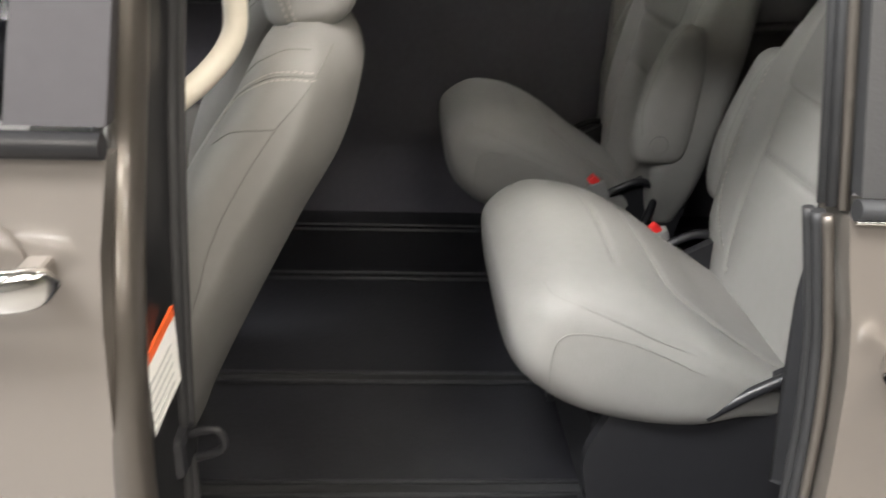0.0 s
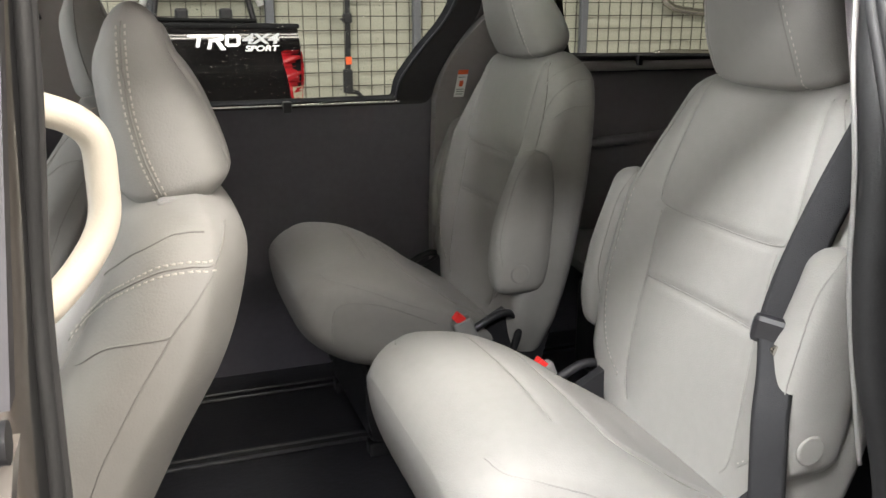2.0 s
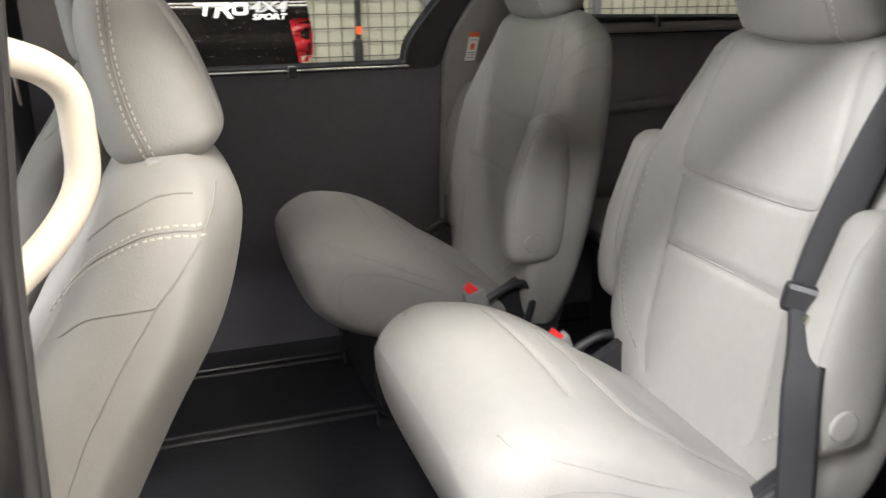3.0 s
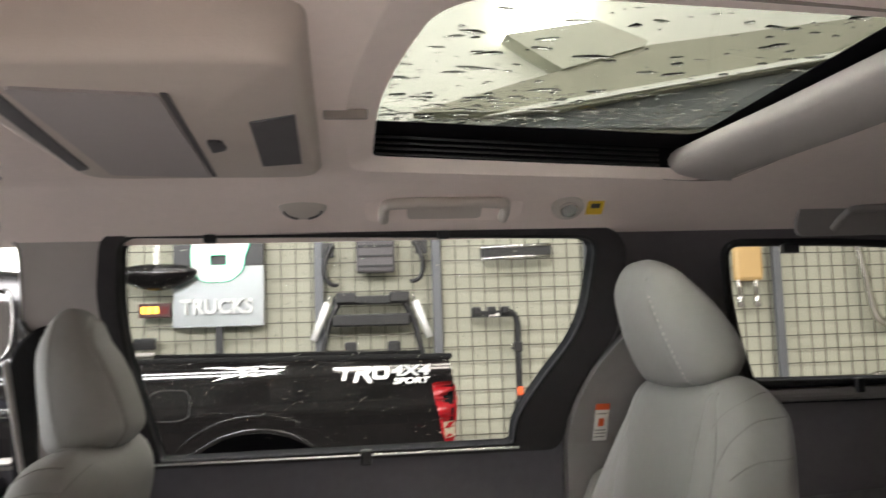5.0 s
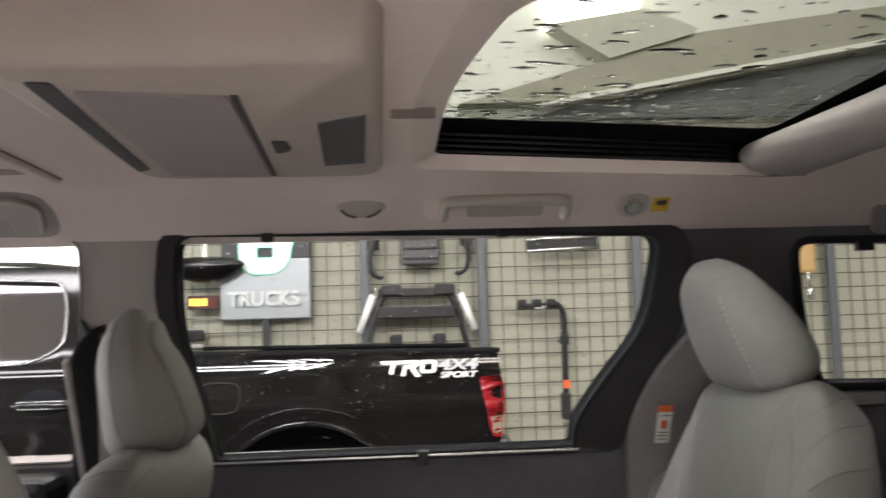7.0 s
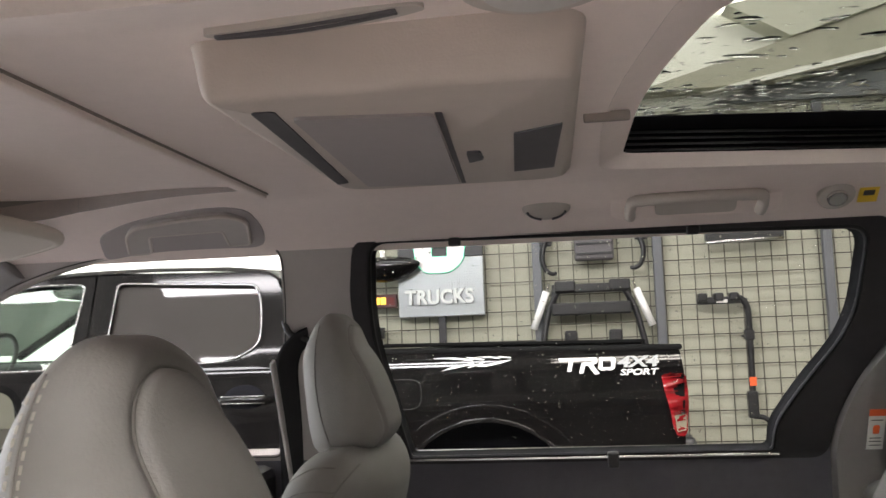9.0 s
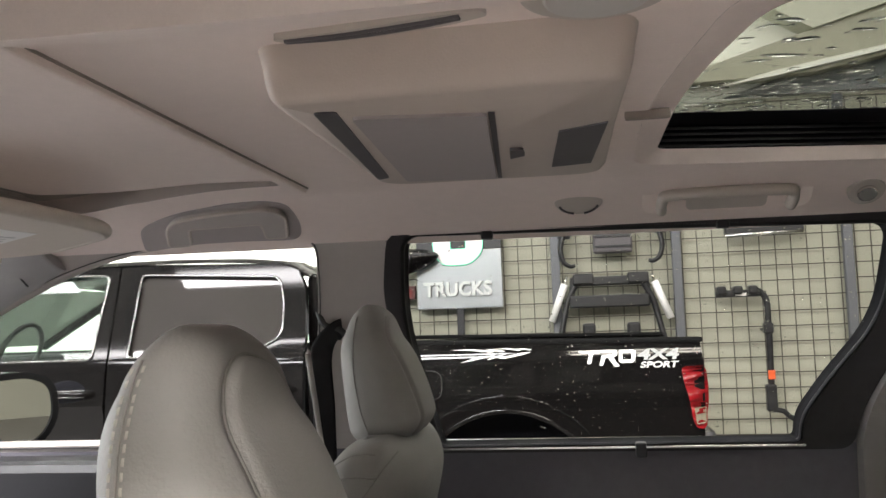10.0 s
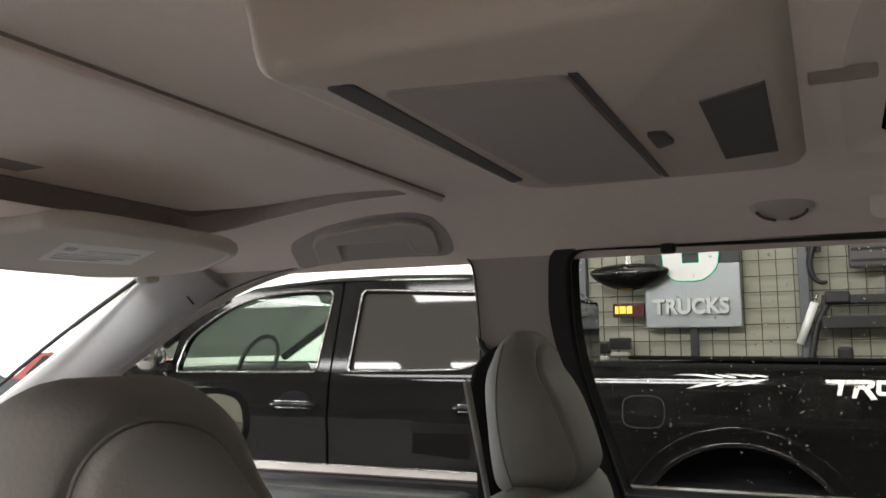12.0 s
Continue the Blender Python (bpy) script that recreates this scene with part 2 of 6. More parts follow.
def smooth_path(points, n=8, closed=False):
    """A Catmull-Rom line through the points."""
    p = [Vector(q) for q in points]
    out, k = [], len(p)
    for i in range(k if closed else k - 1):
        a, b, c, d = (p[(i + j) % k] if closed else p[min(max(i + j, 0), k - 1)] for j in (-1, 0, 1, 2))
        for s in range(n):
            t = s / n
            out.append(0.5 * ((2 * b) + (c - a) * t + (2 * a - 5 * b + 4 * c - d) * t * t + (3 * b - a - 3 * c + d) * t ** 3))
    if not closed:
        out.append(p[-1])
    return out


def tube(bm, path, radius, sides=10, closed=False, flat=1.0, up=(0, 0, 1), caps=True):
    """A round or flattened bar along a path; radius: one number or one for each point."""
    p = [Vector(q) for q in path]
    k, rings = len(p), []
    last = Vector(up)
    for i in range(k):
        d = (p[(i + 1) % k] - p[i - 1]) if closed or 0 < i < k - 1 else (p[1] - p[0] if i == 0 else p[-1] - p[-2])
        d.normalize()
        u = last - d * last.dot(d)
        if u.length < 1e-4:
            u = d.orthogonal()
        u.normalize()
        w = d.cross(u)
        last = u
        r = radius[i] if isinstance(radius, (list, tuple)) else radius
        rings.append([bm.verts.new(p[i] + u * (r * flat * math.sin(a)) + w * (r * math.cos(a))) for a in (2 * math.pi * s / sides for s in range(sides))])
    for i in range(k if closed else k - 1):
        a, b = rings[i], rings[(i + 1) % k]
        for s in range(sides):
            f = bm.faces.new((a[s], a[(s + 1) % sides], b[(s + 1) % sides], b[s]))
            f.smooth = True
    if caps and not closed:
        bm.faces.new(rings[0])
        bm.faces.new(rings[-1][::-1])


def tube_part(name, path, radius, mat, parent=None, label="", sides=10, closed=False, flat=1.0, up=(0, 0, 1)):
    bm = bmesh.new()
    tube(bm, path, radius, sides, closed, flat, up)
    bmesh.ops.recalc_face_normals(bm, faces=bm.faces)
    return part(name, bm, mat, parent, label)


def disc(bm, at, radius, depth, axis="y", sides=28, bevel=0.0):
    made = bmesh.ops.create_cone(bm, cap_ends=True, segments=sides, radius1=radius, radius2=radius, depth=depth)["verts"]
    if bevel:
        es = [e for e in {e for v in made for e in v.link_edges} if len(e.link_faces) == 2 and abs(e.link_faces[0].normal.dot(e.link_faces[1].normal)) < 0.5]
        made = list({v for f in bmesh.ops.bevel(bm, geom=es, offset=bevel, segments=2, profile=0.5, affect="EDGES")["faces"] for v in f.verts} | {v for v in made if v.is_valid})
    rot = {"y": Matrix.Rotation(radians(90), 3, "X"), "x": Matrix.Rotation(radians(90), 3, "Y"), "z": Matrix.Identity(3)}[axis]
    bmesh.ops.rotate(bm, matrix=rot, verts=made)
    bmesh.ops.translate(bm, vec=at, verts=made)
    return made


def rounded(points, radius, n=5):
    """A closed outline with its corners rounded; radius: one number or one for each corner."""
    out, k = [], len(points)
    for i, q in enumerate(points):
        b, a, c = Vector(q), Vector(points[i - 1]), Vector(points[(i + 1) % k])
        r = radius[i] if isinstance(radius, (list, tuple)) else radius
        u, w = (a - b), (c - b)
        d = min(r, u.length * 0.48, w.length * 0.48)
        p0, p1 = b + u.normalized() * d, b + w.normalized() * d
        for s in range(n + 1):
            t = s / n
            out.append(((1 - t) ** 2) * p0 + 2 * t * (1 - t) * b + t * t * p1)
    return [(v.x, v.y) for v in out]


def plate(name, outer, holes, place, thick, mat, parent=None, label="", cuts=(), at=None):
    """A sheet with openings: outlines in two dimensions, placed in space by place(u, v); thick: the way to its back. cuts: heights v at which it can bend."""
    from mathutils.geometry import tessellate_polygon
    loops = [[Vector((u, v, 0)) for u, v in lp] for lp in (outer, *holes)]
    flat = [v for lp in loops for v in lp]
    bm = bmesh.new()
    vs = [bm.verts.new(v) for v in flat]
    for tri in tessellate_polygon(loops):
        try:
            bm.faces.new([vs[i] for i in tri])
        except ValueError:
            pass
    for z in cuts:
        bmesh.ops.bisect_plane(bm, geom=bm.verts[:] + bm.edges[:] + bm.faces[:], plane_co=(0, z, 0), plane_no=(0, 1, 0), dist=1e-5)
    bmesh.ops.recalc_face_normals(bm, faces=bm.faces)
    if bm.faces and sum(f.normal.z for f in bm.faces) < 0:
        bmesh.ops.reverse_faces(bm, faces=bm.faces)
    edges = [(e.verts[0].co.copy(), e.verts[1].co.copy()) for e in bm.edges if len(e.link_faces) == 1]
    front = [(f, [v.co.copy() for v in f.verts]) for f in bm.faces]
    off = Vector(thick)
    back = []
    for f, cs in front:
        back.append([Vector(place(c.x, c.y)) + off for c in reversed(cs)])
    for v in bm.verts:
        v.co = Vector(place(v.co.x, v.co.y))
    for f in bm.faces:
        f.smooth = True
    keyed = {}
    def at_vert(c):
        k = (round(c.x, 5), round(c.y, 5), round(c.z, 5))
        if k not in keyed:
            keyed[k] = bm.verts.new(c)
        return keyed[k]
    bm.normal_update()
    turned = sum(f.normal.dot(off) * f.calc_area() for f in bm.faces) > 0
    for cs in back:
        some = [at_vert(c) for c in cs]
        if len(set(some)) == len(some) and bm.faces.get(some) is None:
            bm.faces.new(some).smooth = True
    for a, b in edges:
        pa, pb = Vector(place(a.x, a.y)), Vector(place(b.x, b.y))
        bm.faces.new([bm.verts.new(q) for q in (pa, pb, pb + off, pa + off)])
    if turned:
        bmesh.ops.reverse_faces(bm, faces=bm.faces)
    return part(name, bm, mat, parent, label, at)


def interp(stations, n):
    """Catmull-Rom through rows of numbers, n rows out."""
    st = np.array(stations, float)
    k = len(st)
    t = np.linspace(0, k - 1, n)
    i = np.minimum(t.astype(int), k - 2)
    f = (t - i)[:, None]
    g = lambda j: st[np.clip(j, 0, k - 1)]
    a, b, c, d = g(i - 1), g(i), g(i + 1), g(i + 2)
    return 0.5 * (2 * b + (c - a) * f + (2 * a - 5 * b + 4 * c - d) * f ** 2 + (3 * b - a - 3 * c + d) * f ** 3)


class Pad:
    """An upholstered body: rounded sections along a line in the x-z plane. Rows of stations: x, z, half width, half thickness.
    The face side is to the left of the way along the line. seams: (face, width, depth, points (way along, across))."""

    def __init__(self, stations, power=3.0, end=0.05, nu=72, nv=112, seams=(), crown=None):
        st = interp(stations, 400)
        run = np.r_[0, np.cumsum(np.hypot(np.diff(st[:, 0]), np.diff(st[:, 1])))]
        self.length = run[-1]
        e = (1 - np.cos(np.linspace(0, math.pi, nu))) / 2
        s = (0.35 * e + 0.65 * np.linspace(0, 1, nu)) * self.length
        st = np.stack([np.interp(s, run, col) for col in st.T], 1)
        x, z, w, h = st.T
        near = np.minimum(s, self.length - s)
        fac = np.sqrt(np.clip(1 - (1 - np.clip(near / end, 0, 1)) ** 2, 0.0, 1))
        w2, h2 = w - np.minimum(end, w * 0.98) * (1 - fac), h - np.minimum(end, h * 0.98) * (1 - fac)
        dx, dz = np.gradient(x, s), np.gradient(z, s)
        ln = np.hypot(dx, dz)
        dx, dz = dx / ln, dz / ln
        a = np.linspace(0, 2 * math.pi, nv, endpoint=False)
        ca, sa = np.sign(np.cos(a)) * np.abs(np.cos(a)) ** (2 / power), np.sign(np.sin(a)) * np.abs(np.sin(a)) ** (2 / power)
        lat = w2[:, None] * ca[None]
        off = h2[:, None] * sa[None]
        rel = lat / np.maximum(w[:, None], 1e-6)
        self.s, self.lat, self.face = np.repeat(s[:, None], nv, 1), lat, np.repeat((sa > 0)[None], nu, 0)
        if crown is not None:
            off = off + crown(self.s / self.length, rel, sa[None] * np.ones_like(rel)) * fac[:, None]
        px = x[:, None] - dz[:, None] * off
        pz = z[:, None] + dx[:, None] * off
        p = np.stack([px, lat, pz], -1)
        nrm = self._normals(p)
        push = np.zeros_like(lat)
        for face, width, depth, pts in seams:
            d = self._distance(smooth_path([(q[0], q[1], 0) for q in pts], 6))
            push -= np.where(self.face == bool(face), depth * np.exp(-(d / width) ** 2), 0)
        p = p + nrm * push[..., None]
        self.p, self.n, self.nu, self.nv = p, self._normals(p), nu, nv
        self.seams = seams

    def _distance(self, path):
        best = np.full(self.lat.shape, 9.0)
        for a, b in zip(path[:-1], path[1:]):
            ax, ay, bx, by = a[0], a[1], b[0], b[1]
            vx, vy = bx - ax, by - ay
            t = np.clip(((self.s - ax) * vx + (self.lat - ay) * vy) / max(vx * vx + vy * vy, 1e-9), 0, 1)
            best = np.minimum(best, np.hypot(self.s - ax - t * vx, self.lat - ay - t * vy))
        return best

    @staticmethod
    def _normals(p):
        du = np.gradient(p, axis=0)
        dv = (np.roll(p, -1, 1) - np.roll(p, 1, 1))
        n = np.cross(dv, du)
        n /= np.maximum(np.linalg.norm(n, axis=-1, keepdims=True), 1e-9)
        mid = p.mean(1, keepdims=True)
        return n * np.sign(((p - mid) * n).sum(-1).mean())

    def at(self, s, lat, face=True):
        d = (self.s - s) ** 2 + (self.lat - lat) ** 2 + np.where(self.face == face, 0, 9.0)
        idx = np.argsort(d, axis=None)[:4]
        w = 1 / (d.ravel()[idx] + 1e-7)
        w /= w.sum()
        return (self.p.reshape(-1, 3)[idx] * w[:, None]).sum(0), (self.n.reshape(-1, 3)[idx] * w[:, None]).sum(0)

    def part(self, name, mat, parent, label="", shift=(0, 0, 0)):
        v = (self.p + np.array(shift)).reshape(-1, 3)
        i, j = np.meshgrid(np.arange(self.nu - 1), np.arange(self.nv), indexing="ij")
        j2 = (j + 1) % self.nv
        f = np.stack([i * self.nv + j, (i + 1) * self.nv + j, (i + 1) * self.nv + j2, i * self.nv + j2], -1).reshape(-1, 4)
        faces = [tuple(q) for q in f] + [tuple(range(self.nv)), tuple(range((self.nu - 1) * self.nv, self.nu * self.nv))[::-1]]
        ob = self.ob = raw(name, v, faces, mat, parent, label)
        bm = bmesh.new()
        bm.from_mesh(ob.data)
        bmesh.ops.recalc_face_normals(bm, faces=bm.faces)
        bm.to_mesh(ob.data)
        bm.free()
        for face, width, depth, pts in self.seams:
            line = [self.at(q.x, q.y, bool(face)) for q in smooth_path([(q[0], q[1], 0) for q in pts], 12)]
            pp, nn = np.array([q[0] for q in line]), np.array([q[1] for q in line])
            for _ in range(6):
                pp[1:-1] = (pp[:-2] + pp[1:-1] * 2 + pp[2:]) / 4
            pp = pp + nn * 0.0004 + np.array(shift)
            tube_part("seam", [Vector(q) for q in pp], 0.0010, M["seam"], ob, sides=6)
        return ob

    def side_line(self, pts, sign, shift, rows=0):
        """A seam on the flank, through points (x, z); rows: rows of stitches beside it."""
        pool = np.nonzero((self.lat * sign > 0.45 * np.abs(self.lat).max()).ravel())[0]
        pv, nv = self.p.reshape(-1, 3)[pool], self.n.reshape(-1, 3)[pool]
        pp, nn = [], []
        for q in smooth_path([(q[0], q[1], 0) for q in pts], 14):
            d = (pv[:, 0] - q.x) ** 2 + (pv[:, 2] - q.y) ** 2
            idx = np.argsort(d)[:5]
            w = 1 / (d[idx] + 1e-6)
            pp.append((pv[idx] * w[:, None]).sum(0) / w.sum())
            nn.append((nv[idx] * w[:, None]).sum(0) / w.sum())
        pp, nn = np.array(pp), np.array(nn)
        for _ in range(10):
            pp[1:-1] = (pp[:-2] + pp[1:-1] * 2 + pp[2:]) / 4
        pp = pp + np.array(shift) + nn * 0.0003
        tube_part("seam", [Vector(q) for q in pp], 0.0011, M["seam"], self.ob, sides=6)
        verts, faces = [], []
        for row in range(rows):
            off, run = (0.0045, -0.0045)[row], 0.0
            for k in range(1, len(pp)):
                c, d, n = Vector(pp[k]), Vector(pp[k] - pp[k - 1]), Vector(nn[k]).normalized()
                run += d.length
                if run < 0.0060 or d.length < 1e-6:
                    continue
                run = 0.0
                d.normalize()
                w = n.cross(d).normalized()
                c = c + w * off + n * 0.0004
                i, d, w = len(verts), d * 0.0023, w * 0.0010
                verts += [c - d - w, c + d - w, c + d + w, c - d + w, c - d * 0.6 + n * 0.0012, c + d * 0.6 + n * 0.0012]
                faces += [(i, i + 1, i + 5, i + 4), (i + 2, i + 3, i + 4, i + 5), (i + 1, i + 2, i + 5), (i + 3, i, i + 4)]
        if verts:
            tagged(raw("stitching", verts, faces, M["stitch"], self.ob, "cream stitching"), kind="stuff")

    def stitches(self, name, pts, shift=(0, 0, 0), step=0.0085, face=True, label="cream stitching"):
        """Short raised threads in a row along a line on the face."""
        line = smooth_path([(q[0], q[1], 0) for q in pts], 10)
        verts, faces, left = [], [], 0.0
        run = 0.0
        for a, b in zip(line[:-1], line[1:]):
            run += (b - a).length
            if run < step:
                continue
            run = 0.0
            p, n = self.at(b.x, b.y, face)
            q, _ = self.at(b.x + (b - a).normalized().x * 0.005, b.y + (b - a).normalized().y * 0.005, face)
            p, q, n = Vector(p) + Vector(shift), Vector(q) + Vector(shift), Vector(n)
            d = (q - p)
            if d.length < 1e-4:
                continue
            d = d.normalized() * 0.0023
            w = d.cross(n).normalized() * 0.0010
            k = len(verts)
            verts += [p - d - w, p + d - w, p + d + w, p - d + w, p - d * 0.6 + n * 0.0012, p + d * 0.6 + n * 0.0012]
            faces += [(k, k + 1, k + 5, k + 4), (k + 2, k + 3, k + 4, k + 5), (k + 1, k + 2, k + 5), (k + 3, k, k + 4)]
        if verts:
            tagged(raw(name, verts, faces, M["stitch"], self.ob, label), kind="stuff")


# ---------------------------------------------------------------- workshop
def slab(name, lo, hi, mat, label, category):
    ob = box_part(name, lo, hi, mat, bevel=0.0)
    return tagged(ob, label, category, kind="structure")


slab("ground", (-40, -9.0, -0.2), (14, 16.0, 0.0), M["concrete"], "smooth grey sealed concrete workshop floor", "floor")
slab("wall_north", (-1.72, 8.02, 0.0), (14, 8.3, 3.15), M["wallpaint"], "pale cream painted wall behind wire mesh", "wall")
slab("upper_wall", (-1.72, 8.06, 3.15), (14, 8.3, 5.2), M["brightpaint"], "white painted upper wall over the mesh", "wall")
slab("wall_east", (13.8, -9.0, 0.0), (14.1, 8.02, 5.2), M["wallpaint"], "plain cream painted end wall", "wall")
slab("wall_south", (-16.0, -9.3, 0.0), (14, -9.0, 5.2), M["south"], "plain pale painted side wall", "wall")
slab("ceiling", (-16.0, -9.0, 4.9), (14, 16.0, 5.1), M["ceilpaint"], "cream painted workshop ceiling", "ceiling")
slab("wall_far", (-16.0, 15.8, 0.0), (-1.4, 16.0, 5.2), M["brightpaint"], "white far wall of the next bay", "wall")
slab("wall_bay", (-1.72, 8.3, 0.0), (-1.4, 15.8, 5.2), M["brightpaint"], "white side wall of the next bay", "wall")
# glowing end wall added in place of the daylight at the gate
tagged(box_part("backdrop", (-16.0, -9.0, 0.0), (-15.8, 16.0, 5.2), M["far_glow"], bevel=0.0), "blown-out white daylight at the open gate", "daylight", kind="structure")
# upper wall over the mesh: lit panel, sloping boxed duct, white ledge and grey shutter
lamp_panel = thing("wall_lamp", (2.08, 8.0, 4.28), "bright rectangular light panel high on the wall", "lamp")
box_part("panel", (-0.38, -0.04, -0.36), (0.40, 0.05, 0.36), M["glow"], lamp_panel, 0.01, "glowing white diffuser")
duct = thing("air_duct", (1.86, 7.98, 3.29), "olive boxed air duct sloping along the upper wall", "duct")
slope = [(-0.95, -0.03), (0.3, 0.0), (6.6, 1.15), (6.6, 1.32), (1.09, 0.56)]
plate("channel", slope, [], lambda x, z: (x, -0.14, z), (0, 0.2, 0), M["olive"], duct)
plate("hopper", [(-0.17, 0.62), (0.62, 0.75), (1.06, 0.58), (1.0, 0.53), (0.3, 0.33)], [], lambda x, z: (x, -0.18, z), (0, 0.24, 0), M["hopper"], duct, "pale olive boxed outlet")
ledge_w = thing("white_ledge", (1.86, 7.85, 3.29), "long white painted ledge sloping along the wall", "ledge")
plate("board", [(-0.4, -0.075), (0.0, -0.02), (6.6, 1.12), (6.6, 1.165), (0.0, 0.02)], [], lambda x, z: (x, -0.05, z), (0, 0.1, 0), M["brightpaint"], ledge_w)
shut = thing("roller_shutter", (1.9, 7.96, 3.16), "grey ribbed sheet below the sloping ledge", "shutter")
plate("sheet", [(-0.4, 0.0), (9.0, 0.0), (9.0, 1.55), (0.0, 0.12)], [], lambda x, z: (x, 0.0, z), (0, 0.03, 0), M["shutter"], shut)


# ---------------------------------------------------------------- van shell
FLOOR, BELT, ROOF = 0.48, 1.21, 1.66
YF, YN, YC = 2.80, 1.30, 2.05


def far_y(z):
    """The inner face of the far side at a height: upright below the windows, leaning in above."""
    return YF - 0.55 * (z - BELT) if z > BELT else YF + 0.03 - 0.03 * max(z - 0.9, 0) / 0.31


def near_y(z):
    return YN + 0.55 * (z - BELT) if z > BELT else YN - 0.02


FRONT_WIN = rounded([(-0.305, 1.222), (-0.24, 1.50), (-0.228, 1.607), (-0.45, 1.609), (-0.61, 1.593), (-0.73, 1.563), (-0.87, 1.510), (-1.15, 1.386), (-1.48, 1.222)], [0.01, 0.05, 0.03, 0.08, 0.08, 0.08, 0.1, 0.1, 0.03])
SLIDE_WIN = rounded([(-0.045, 1.211), (0.622, 1.214), (0.622, 1.262), (0.664, 1.335), (0.738, 1.437), (0.745, 1.592), (0.30, 1.602), (-0.068, 1.606), (-0.087, 1.46)], [0.01, 0.012, 0.05, 0.06, 0.09, 0.032, 0.1, 0.03, 0.12], 8)
QUARTER_WIN = rounded([(1.09, 1.318), (1.74, 1.306), (1.66, 1.50), (1.60, 1.548), (1.22, 1.572), (0.985, 1.574), (1.025, 1.442)], [0.02, 0.03, 0.05, 0.03, 0.1, 0.03, 0.1])
upper = lambda x, z: (x, far_y(z), z)


def grown(outline, d):
    """An outline moved outwards by d."""
    cx, cz = sum(p[0] for p in outline) / len(outline), sum(p[1] for p in outline) / len(outline)
    out = []
    k = len(outline)
    for i in range(k):
        a, b = Vector(outline[i - 1]), Vector(outline[(i + 1) % k])
        t = (b - a)
        if t.length < 1e-6:
            out.append(outline[i])
            continue
        n = Vector((t.y, -t.x)).normalized()
        if n.dot(Vector(outline[i]) - Vector((cx, cz))) < 0:
            n = -n
        out.append((outline[i][0] + n.x * d, outline[i][1] + n.y * d))
    return out


# far side above the belt line: pillars between the three window openings
tagged(plate("wall_1", [(-1.66, BELT), (-0.10, BELT), (-0.10, 1.622), (-0.88, 1.622)], [FRONT_WIN], upper, (0, 0.045, 0.006), M["uppertrim"]),
       "grey moulded pillar trim around the front window", "side wall", kind="structure")
tagged(plate("wall_2", [(-0.10, BELT), (2.1, BELT), (2.0, 1.622), (-0.10, 1.622)], [SLIDE_WIN, QUARTER_WIN], upper, (0, 0.045, 0.006), M["darkpillar"]),
       "charcoal pillar trim around the sliding door and quarter windows", "side wall", kind="structure")
# far side below the belt line
tagged(plate("wall_3", [(-1.8, 0.3), (2.1, 0.3), (2.1, BELT), (-1.6, BELT)], [], lambda x, z: (x, far_y(z), z), (0, 0.05, 0), M["darktrim"], cuts=(0.5, 0.7, 0.9, 1.0, 1.1)),
       "charcoal moulded lower side and door trim", "side wall", kind="structure")
tagged(box_part("floor", (-1.7, YN - 0.12, FLOOR - 0.06), (2.1, YF + 0.03, FLOOR), M["floor"], bevel=0.0), "black vinyl van floor with seat rails", "floor", kind="structure")


# headliner with the opening of the rear roof window and the recess of the closed front one
def roof_z(y):
    d = max(abs(y - YC) - 0.36, 0)
    return ROOF - 0.07 * (d / 0.2) ** 1.2


MOON = rounded([(0.338, 2.300), (0.868, 2.414), (0.876, 1.788), (0.375, 1.735), (0.334, 1.99)], [0.02, 0.015, 0.02, 0.08, 0.2], 10)
RIM = rounded([(0.310, 2.316), (0.910, 2.424), (0.928, 1.755), (0.338, 1.664), (0.296, 1.99)], [0.04, 0.04, 0.02, 0.08, 0.2], 10)
SHADE = rounded([(-0.682, 2.450), (-0.55, 2.430), (-0.455, 2.392), (-0.37, 2.348), (-0.29, 2.318), (-0.185, 2.308), (-0.18, 1.66), (-0.675, 1.66), (-0.684, 2.1)], [0.03, 0.08, 0.08, 0.1, 0.08, 0.02, 0.03, 0.03, 0.2])
CUTS_Y = [YC + s * (0.36 + d) for s in (-1, 1) for d in (0.0, 0.04, 0.08, 0.12, 0.16, 0.2)]
tagged(plate("headliner", [(-0.93, 1.50), (2.0, 1.50), (2.0, 2.60), (-0.93, 2.60)], [RIM, SHADE], lambda x, y: (x, y, roof_z(y)), (0, 0, 0.03), M["headliner"], cuts=CUTS_Y),
       "grey woven cloth headliner with roof window opening", "ceiling", kind="structure")
MOON_OUT = rounded([(0.29, 2.44), (0.89, 2.44), (0.89, 1.66), (0.29, 1.66)], 0.05)
tagged(plate("roof", [(-0.95, 1.36), (2.1, 1.36), (2.1, 2.74), (-0.95, 2.74)], [MOON_OUT, grown(SHADE, 0.02)], lambda x, y: (x, y, 1.722 - 0.09 * (abs(y - YC) / 0.7) ** 3), (0, 0, 0.01), M["vanpaint"], cuts=CUTS_Y),
       "grey beige metallic van roof skin", "roof", kind="structure")
# roof window: moulded lip, black inner wall, wet smoked glass
roof_window = tagged(new("window_4"), "rear roof window with rain drops on its glass", "roof window", kind="structure")


def ring_band(name, inner, outer, zi, zo, mat, parent, label=""):
    n = len(inner)
    vs = [(x, y, zi) for x, y in inner] + [(x, y, zo) for x, y in outer]
    return raw(name, vs, [(i, (i + 1) % n, n + (i + 1) % n, n + i) for i in range(n)], mat, parent, label)


